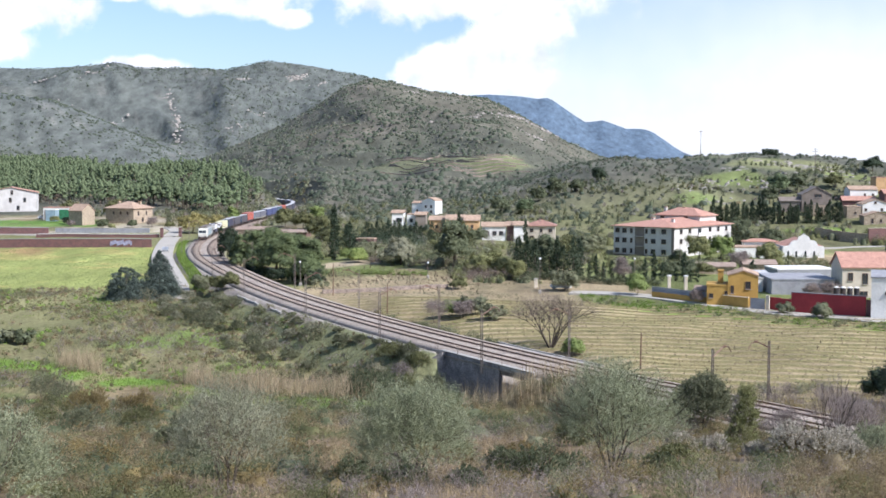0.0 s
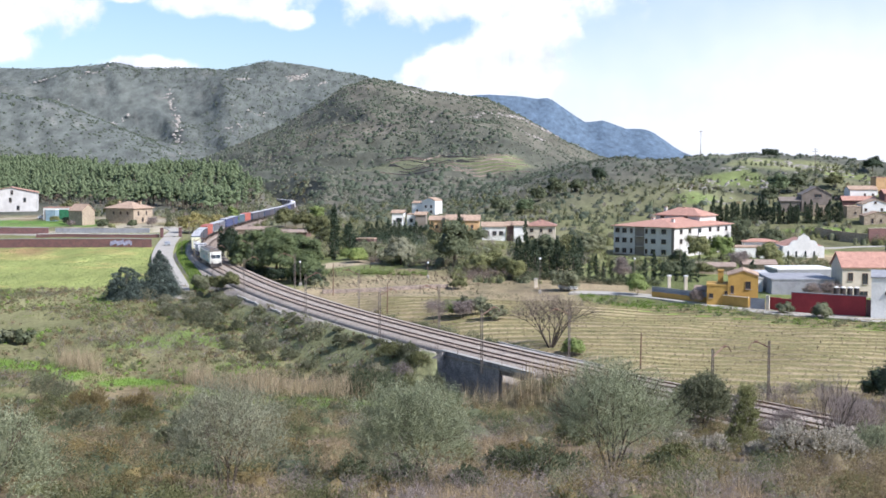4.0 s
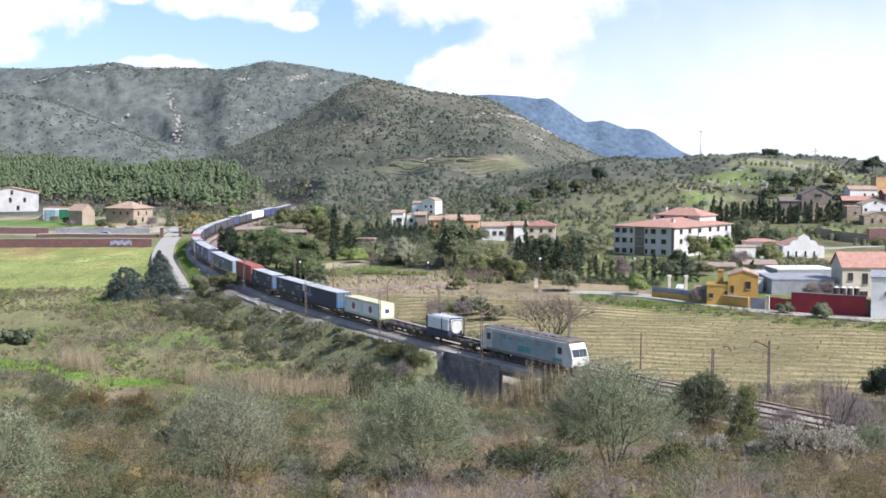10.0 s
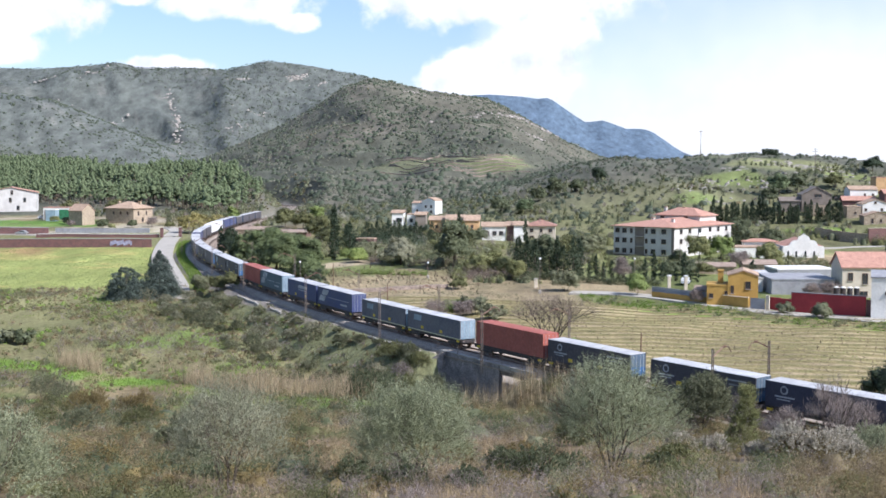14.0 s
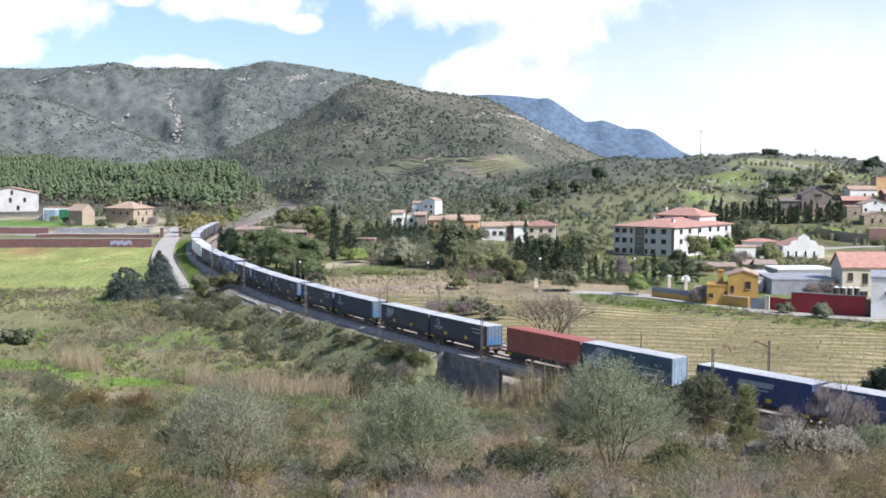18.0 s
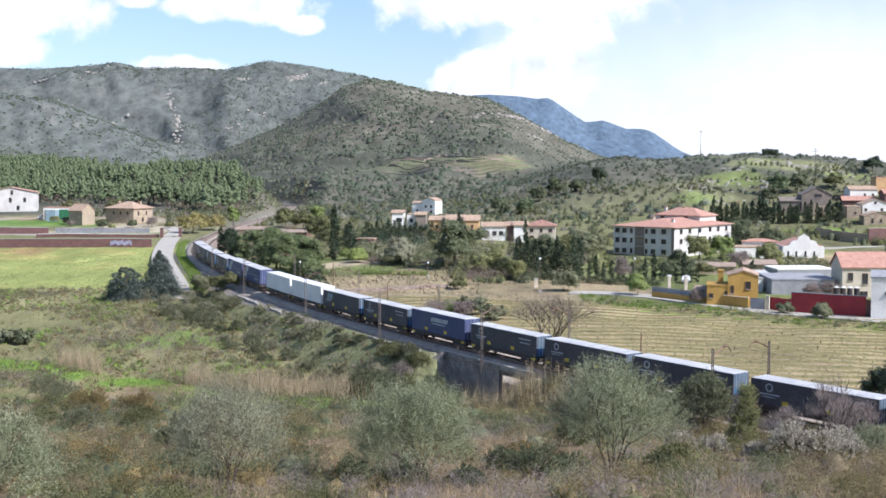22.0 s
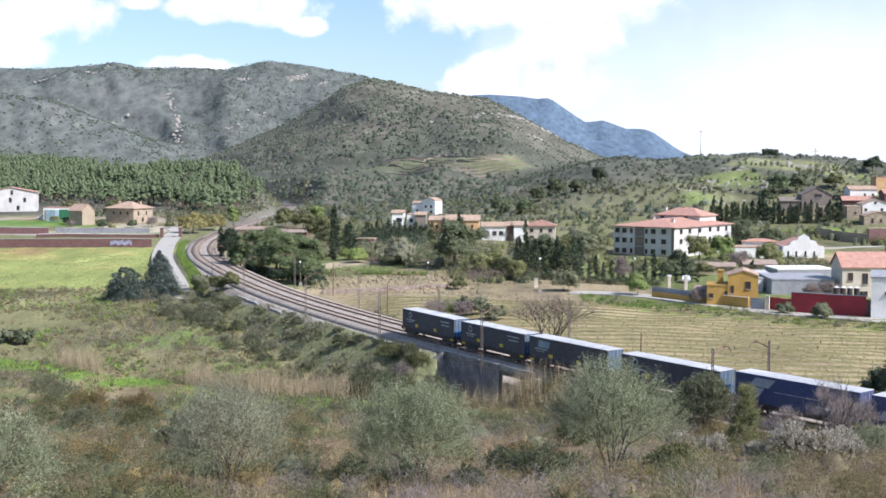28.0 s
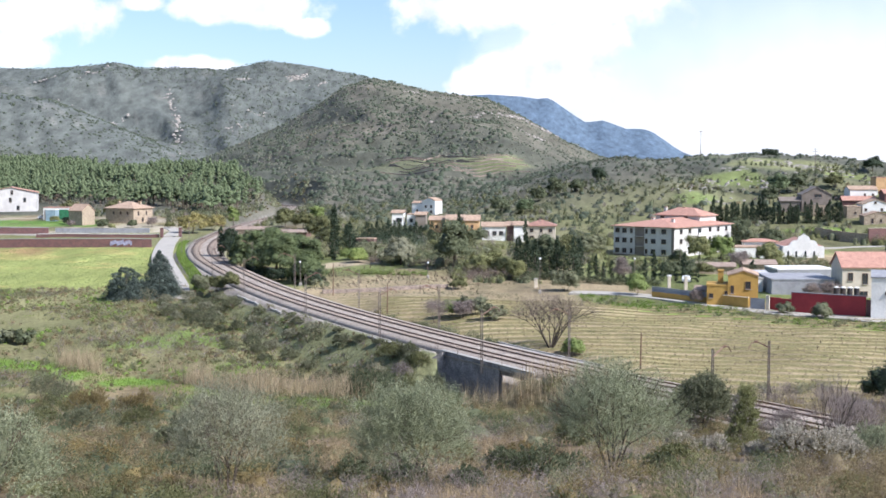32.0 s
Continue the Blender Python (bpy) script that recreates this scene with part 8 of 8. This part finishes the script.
for name, label, m_, lo, hi in (("dark_thicket", "dark evergreen trees between the gardens", "holm", -9, 0.1), ("grey_thicket", "grey-green olives and shrubs of the valley", "greygreen", 0.1, 0.42),
                                ("green_thicket", "olive-green trees and bushes of the valley", "scrub", 0.42, 0.74), ("bare_thicket", "leafless grey-brown trees of the valley", "twig", 0.74, 0.84),
                                ("spring_thicket", "fresh green bushes of the valley", "willowgreen", 0.84, 9)):
    q = (k >= lo) & (k < hi)
    scatter(name, label, m_, p[q], big[q] * 1.15, 150, 0.15 if m_ != "twig" else 0.36, 0.45 if m_ != "twig" else 0.08, 0.2, 1.25, "thicket", body=0.62 if m_ != "twig" else 0.0)


# hills
def pine_wood():
    p = fan(10000, 470, 960, 1.08, 0.7)
    px = p[:, 0] / p[:, 1]
    s_, z_, o_ = rail_side(p[:, 0], p[:, 1])
    front = np.interp(px, [-0.42, -0.24, -0.2, -0.14], [612, 600, 505, 560])
    m = (p[:, 1] > front) & (px < np.interp(p[:, 1], [480, 700, 960], [-0.155, -0.13, -0.12])) & (p[:, 1] < np.interp(px, [-0.21, -0.197, -0.173, -0.148, -0.13], [960, 860, 660, 610, 570])) & (np.abs(o_) > 14) & ~((px > -0.145) & (p[:, 1] < 760)) & (RNG.uniform(0, 1, len(p)) < 0.75)
    p = p[m][:3300]
    z = ground(p[:, 0], p[:, 1])
    n = len(p)
    h = RNG.uniform(8.5, 13, n)
    base = np.stack([p[:, 0], p[:, 1], z], 1)
    cs, rs = [], []
    for k in range(7):
        u = 0.42 + 0.52 * k / 6
        a = RNG.uniform(0, 6.28, n)
        q = h * 0.13 * RNG.uniform(0.2, 1, n) * (1.2 - u)
        cs.append(base + np.stack([np.cos(a) * q * 1.7, np.sin(a) * q * 1.7, h * u], 1))
        rs.append(np.stack([h * 0.15 * (1.4 - u * 0.9)] * 2 + [h * 0.1], 1))
    cs, rs = np.concatenate(cs), np.concatenate(rs)
    v, f = joined(domes(cs, rs * 0.92), cloud(cs, rs * 1.12, 7, np.tile(h, 7) * 0.04, 0.5, 0.3))
    tagged(new("pine_wood", bulk("pine_wood", v, f, M["pine"])), "planted wood of green pines on the slope", "wood", kind="stuff")
    a = np.array([0.0, 2.1, 4.2])
    ring = np.stack([np.cos(a), np.sin(a), np.zeros(3)], 1) * 0.2
    v = np.concatenate([(base[:, None] + ring), (base[:, None] + ring * 0.6 + np.stack([np.zeros(n), np.zeros(n), h * 0.8], 1)[:, None])], 1).reshape(-1, 3)
    q = np.array([(0, 1, 4, 3), (1, 2, 5, 4), (2, 0, 3, 5)])
    f = (np.arange(n)[:, None, None] * 6 + q).reshape(-1, 4)
    tagged(new("pine_trunks", bulk("pine_trunks", v, f, M["bark"])), "bare brown trunks of the pine wood", "wood", kind="stuff")


pine_wood()
p = fan(52000, 385, 1750, 1.08, 0.6)
px = p[:, 0] / p[:, 1]
dens = 0.62 + 0.38 * octaves(p[:, 0], p[:, 1], 130, 4, 44) + 0.35 * smooth(1000, 500, p[:, 1])
meadow = (px > 0.2) & (p[:, 1] < 640) & (octaves(p[:, 0], p[:, 1], 40, 3, 31) > 0.55)
s_, z_, o_ = rail_side(p[:, 0], p[:, 1])
for gx, gy, ga, gb, _ in MEADOWS:
    meadow |= (np.hypot((p[:, 0] - gx) / ga, (p[:, 1] - gy) / gb) < 0.95) & (RNG.uniform(0, 1, len(p)) < 0.93)
m = (RNG.uniform(0, 1, len(p)) < dens) & ~meadow & (np.abs(o_) > 12) & ((p[:, 1] > 455) | (px > -0.07)) & ~((px < -0.14) & (p[:, 1] < 620)) & ~((px > -0.143) & (px < -0.117) & (p[:, 1] < 735))
for hx, hy, hr in HOUSES:
    m &= ~((np.abs(p[:, 0] - hx) < hr + 1.5) & (p[:, 1] > hy - hr - 8) & (p[:, 1] < hy + hr + 1))
p = p[m]
k = RNG.uniform(0, 1, len(p)) * 0.8 + 0.04 + octaves(p[:, 0], p[:, 1], 60, 3, 47) * 0.2
near = smooth(900, 450, p[:, 1])
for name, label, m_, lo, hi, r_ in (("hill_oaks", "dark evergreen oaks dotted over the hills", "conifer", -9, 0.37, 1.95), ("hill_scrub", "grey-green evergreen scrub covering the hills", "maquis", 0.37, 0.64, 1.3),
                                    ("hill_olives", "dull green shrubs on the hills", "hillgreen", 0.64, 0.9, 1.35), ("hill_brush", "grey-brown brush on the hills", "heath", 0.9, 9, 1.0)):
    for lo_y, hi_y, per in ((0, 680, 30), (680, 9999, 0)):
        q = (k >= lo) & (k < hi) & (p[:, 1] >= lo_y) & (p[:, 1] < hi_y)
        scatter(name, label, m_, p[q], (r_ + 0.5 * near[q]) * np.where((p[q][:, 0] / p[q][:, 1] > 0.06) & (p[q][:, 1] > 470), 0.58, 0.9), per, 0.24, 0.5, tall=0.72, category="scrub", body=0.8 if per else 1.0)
p = fan(9000, 450, 800, 1.08, 0.7)
px = p[:, 0] / p[:, 1]
s_, z_, o_ = rail_side(p[:, 0], p[:, 1])
p = p[(px > -0.24) & (px < -0.115) & (np.abs(o_ - 2) > 8)]
k = RNG.uniform(0, 1, len(p))
scatter("slope_scrub", "low grey-green scrub on the far railway slopes", "greygreen", p[k < 0.7], 1.0, 26, 0.3, 0.5, tall=0.8, category="scrub")
scatter("slope_brush", "low brown brush on the far railway slopes", "heath", p[k >= 0.7], 1.0, 22, 0.3, 0.5, tall=0.8, category="scrub")
p = keep(fan(2600, 470, 760, 1.0, 0.8), lambda x, y: (x / y > -0.215) & (x / y < -0.112) & (octaves(x, y, 30, 2, 141) > -0.6))
s_, z_, o_ = rail_side(p[:, 0], p[:, 1])
p = p[np.abs(o_ - 2) > 8.5]
k = RNG.uniform(0, 1, len(p))
scatter("slope_trees", "dark evergreen trees on the far railway slopes", "holm", p[k < 0.4][:150], 2.0, 90, 0.26, 0.45, 0.2, 1.2, "thicket", body=0.7)
scatter("slope_olives", "grey-green trees on the far railway slopes", "greygreen", p[k >= 0.4][:170], 1.6, 80, 0.26, 0.45, 0.2, 1.1, "thicket", body=0.7)
p = fan(34000, 1450, 3150, 1.08, 0.6)
m = RNG.uniform(0, 1, len(p)) < 0.42 + 0.55 * octaves(p[:, 0], p[:, 1], 260, 4, 48)
scatter("mountain_scrub", "dark maquis on the mountain slopes", "conifer", p[m], 2.3, 0, 1.0, tall=0.6, category="scrub", body=1.0)


def terraces():
    """Low dry-stone walls that follow the slope in steps."""
    x = np.arange(-50, 62, 4.0)
    yy = np.arange(740, 880, 1.5)
    g = ground(*np.meshgrid(x, yy))
    t = thing("hill_terraces", Matrix(), "stepped dry-stone terraces on the hillside meadow", "terrace")
    for k, level in enumerate(np.arange(22.0, 34.8, 1.8)):
        at_y = np.convolve(np.pad(yy[np.argmax(g > level, axis=0)], 5, mode="edge"), np.ones(11) / 11, "valid") + octaves(x, x * 0 + k * 50.0, 40, 2, 9)
        lo, hi = (2 + (k * 3) % 5, len(x) - (k * 4) % 6)
        v, f = [], []
        for i in range(lo, hi):
            z = float(ground(x[i:i + 1], at_y[i:i + 1])[0])
            v += [(x[i], at_y[i], z - 1), (x[i], at_y[i], z + 0.75), (x[i], at_y[i] + 0.7, z + 0.75), (x[i], at_y[i] + 0.7, z - 1)]
            if i > lo:
                a = len(v) - 8
                f += [(a + j, a + (j + 1) % 4, a + 4 + (j + 1) % 4, a + 4 + j) for j in range(4)]
        f += [(3, 2, 1, 0), tuple(len(v) - 4 + j for j in range(4))]
        part("terrace_wall", Shape().add(v, f), M["rubble"], t)


terraces()


def rocks(name, pts, size, label, flat=0.75):
    pts = np.asarray(pts)
    z = ground(pts[:, 0], pts[:, 1])
    v, f = [], []
    base = np.array([(1, 0, 0), (0.3, 0.95, 0), (-0.8, 0.6, 0), (-0.8, -0.6, 0), (0.3, -0.95, 0), (0.5, 0.3, 0.9), (-0.4, 0.5, 1.0), (-0.2, -0.6, 0.85)])
    faces = [(0, 1, 5), (1, 6, 5), (1, 2, 6), (2, 3, 6), (3, 7, 6), (3, 4, 7), (4, 0, 7), (0, 5, 7), (5, 6, 7)]
    for i, (x, y) in enumerate(pts):
        r = size * RNG.uniform(0.5, 1.6)
        q = base * (1 + RNG.normal(0, 0.22, base.shape)) * r * np.array([1, 1, flat])
        n = len(v)
        v += (q + (x, y, z[i] - 0.15 * r)).tolist()
        f += [tuple(n + j for j in k) for k in faces]
    tagged(new(name, bulk(name, v, f, M["rock"])), label, "rocks", kind="stuff")


def outcrop(name, x, y, dx, dy, n, size, label, flat=0.75):
    """A streak of boulders along a slope."""
    u = RNG.uniform(0, 1, n)
    rocks(name, np.stack([x + dx * u + RNG.normal(0, size * 1.3, n), y + dy * u + RNG.normal(0, size * 2.5, n)], 1), size, label, flat)


p = fan(9000, 1000, 2950, 1.05, 0.6)
m = octaves(p[:, 0], p[:, 1], 160, 4, 77) + 0.35 * octaves(p[:, 0], p[:, 1], 40, 2, 5) > 0.5
rocks("outcrops", p[m][:420], 1.7, "pale granite outcrops on the mountain slopes")
p = fan(4000, 470, 660, 1.05, 0.8)
m = (p[:, 0] / p[:, 1] > 0.2) & (octaves(p[:, 0], p[:, 1], 40, 3, 71) > 0.6)
rocks("hilltop_rocks", p[m][:90], 0.8, "pale rock slabs on the near hilltop")
for x, y, dx, dy, n, r in ((160, 574, 22, -38, 30, 2.2), (158, 556, 12, -6, 14, 1.9), (172, 560, 14, -30, 22, 2.0), (134, 548, 10, -4, 7, 1.5), (108, 470, 5, -3, 4, 1.6)):
    outcrop("rock_slabs", x, y, dx, dy, n, r, "pale rock slabs breaking through the hilltop grass", 0.3)
SCAR = "pale rock scar on the mountain side"
outcrop("rock_scar", -651, 2760, 66, -190, 46, 3.2, SCAR)
outcrop("rock_scar", -588, 2580, 52, -230, 50, 3.0, SCAR)
for x, y, n, r in ((-757, 2540, 10, 5.0), (-735, 2545, 10, 5.0), (-874, 2850, 16, 5.0), (-383, 2890, 22, 5.5), (-462, 2450, 9, 4.5), (-443, 2580, 12, 4.5), (-964, 2750, 10, 4.5), (-330, 2860, 14, 4.5), (-520, 2830, 12, 4.5)):
    outcrop("rock_spot", x, y, 46, 34, 2 * n, r * 0.55, "cluster of pale boulders on the mountain")
for x, y, n, r in ((20, 1132, 24, 1.5), (59, 1270, 46, 1.7), (92, 1300, 36, 1.7), (-53, 1300, 10, 1.7), (75, 1200, 30, 1.5)):
    outcrop("rock_spot", x, y, 35, 25, n, r, "cluster of pale boulders on the hill")


# ---- clouds: thin bright sheets far behind the hills, drifting slowly ----
def cloud_mat(name, seed, size, soft, dense, shade):
    m = bpy.data.materials.new(name)
    m.use_nodes = True
    n, l = m.node_tree.nodes, m.node_tree.links
    n.remove(n["Principled BSDF"])
    co = n.new("ShaderNodeTexCoord")
    ns = n.new("ShaderNodeTexNoise")
    ns.noise_dimensions = "4D"
    ns.inputs["W"].default_value = seed
    ns.inputs["Scale"].default_value, ns.inputs["Detail"].default_value, ns.inputs["Roughness"].default_value = size, 6, 0.55
    at = n.new("ShaderNodeAttribute")
    at.attribute_name = "puff"
    l.new(co.outputs["Object"], ns.inputs["Vector"])
    add = n.new("ShaderNodeMath")
    add.operation = "ADD"
    l.new(ns.outputs[0], add.inputs[0]), l.new(at.outputs["Fac"], add.inputs[1])
    mr = n.new("ShaderNodeMapRange")
    mr.interpolation_type = "SMOOTHSTEP"
    mr.inputs[1].default_value, mr.inputs[2].default_value = 1.0 - soft, 1.0 + soft
    mr.inputs[4].default_value = dense
    l.new(add.outputs[0], mr.inputs[0])
    em, tr, mx = n.new("ShaderNodeEmission"), n.new("ShaderNodeBsdfTransparent"), n.new("ShaderNodeMixShader")
    # sunlit white and shaded grey of the clouds are put into this glow
    em.inputs["Strength"].default_value = 0.88
    fold, tone, tint = n.new("ShaderNodeTexNoise"), n.new("ShaderNodeMapRange"), n.new("ShaderNodeMix")
    fold.inputs["Scale"].default_value, fold.inputs["Detail"].default_value = size * 0.9, 5
    l.new(co.outputs["Object"], fold.inputs["Vector"])
    tone.inputs[1].default_value, tone.inputs[2].default_value = 0.5, 0.68
    l.new(fold.outputs[0], tone.inputs[0])
    tint.data_type = "RGBA"
    tint.inputs["A"].default_value, tint.inputs["B"].default_value = (1.0, 0.995, 0.985, 1), (1 - 0.26 * shade, 1 - 0.23 * shade, 1 - 0.13 * shade, 1)
    l.new(tone.outputs[0], tint.inputs["Factor"]), l.new(tint.outputs["Result"], em.inputs["Color"])
    l.new(mr.outputs[0], mx.inputs[0]), l.new(tr.outputs[0], mx.inputs[1]), l.new(em.outputs[0], mx.inputs[2])
    l.new(mx.outputs[0], n["Material Output"].inputs[0])
    return m


def cloud_sheet(y, x0, x1, z0, z1, puffs, drift, seed, size=0.004, soft=0.12, dense=1.0, label="bright white drifting cloud", shade=1.0):
    """A curved sheet; puffs: (x, z, half width, half height) of its thick places."""
    nx, nz = 60, 40
    x, z = np.meshgrid(np.linspace(x0, x1, nx), np.linspace(z0, z1, nz))
    yy = y - 60 * ((x - (x0 + x1) / 2) / (x1 - x0)) ** 2 * 4
    puff = np.zeros(x.shape)
    for px, pz, a, b in puffs:
        puff = np.maximum(puff, 1 - np.sqrt(((x - px) / a) ** 2 + ((z - pz) / b) ** 2) * 0.5)
    puff[0], puff[-1], puff[:, 0], puff[:, -1] = 0, 0, 0, 0
    i = np.arange(nx * nz).reshape(nz, nx)
    f = np.stack([i[:-1, :-1], i[:-1, 1:], i[1:, 1:], i[1:, :-1]], -1).reshape(-1, 4)
    me = bulk("cloud", np.stack([x, yy - y, z], -1).reshape(-1, 3), f, cloud_mat("cloud", seed, size, soft, dense, shade))
    at = me.attributes.new("puff", "FLOAT", "POINT")
    at.data.foreach_set("value", puff.ravel().astype(np.float32))
    ob = tagged(new("cloud", me), label, "cloud", "clouds over the hills")
    ob.visible_shadow = False
    DRIVES.append((ob, [(0.0, pose(0, y, 0)), (16.0, pose(drift[0] * 0.52, y, drift[1] * 0.5)), (32.0, pose(drift[0], y, drift[1]))]))


cloud_sheet(4750, -900, 1300, 230, 1100, [(125, 745, 540, 128), (225, 470, 235, 150), (300, 590, 200, 125), (130, 450, 240, 105), (-90, 412, 115, 78)], (229, -39), 3.1, 0.006, 0.13)
cloud_sheet(4760, -2300, -1100, 380, 1100, [(-1720, 690, 280, 110), (-1830, 540, 170, 70)], (85, -30), 8.4, 0.006, 0.13)
cloud_sheet(4770, -1600, -200, 460, 1000, [(-870, 722, 325, 74), (-620, 640, 80, 40), (-1290, 735, 85, 34)], (72, -36), 5.2, 0.006, 0.13)
cloud_sheet(4780, -1600, -600, 330, 620, [(-1260, 452, 165, 40)], (220, 0), 6.6, 0.006, 0.12)
cloud_sheet(4790, 0, 2900, -300, 900, [(1600, 210, 1050, 225), (1150, 150, 700, 160), (1900, 220, 1300, 310)], (20, -4), 2.2, 0.0015, 0.4, 0.9, "broad bright haze of cloud over the coast", 0.15)
# added sheet whose glow lightens the upper right sky
cloud_sheet(4800, 100, 3200, 100, 1300, [(1650, 560, 1150, 420)], (20, -4), 4.6, 0.0012, 0.5, 0.5, "thin glowing sheet added to pale the right-hand sky", 0.1)


motions()
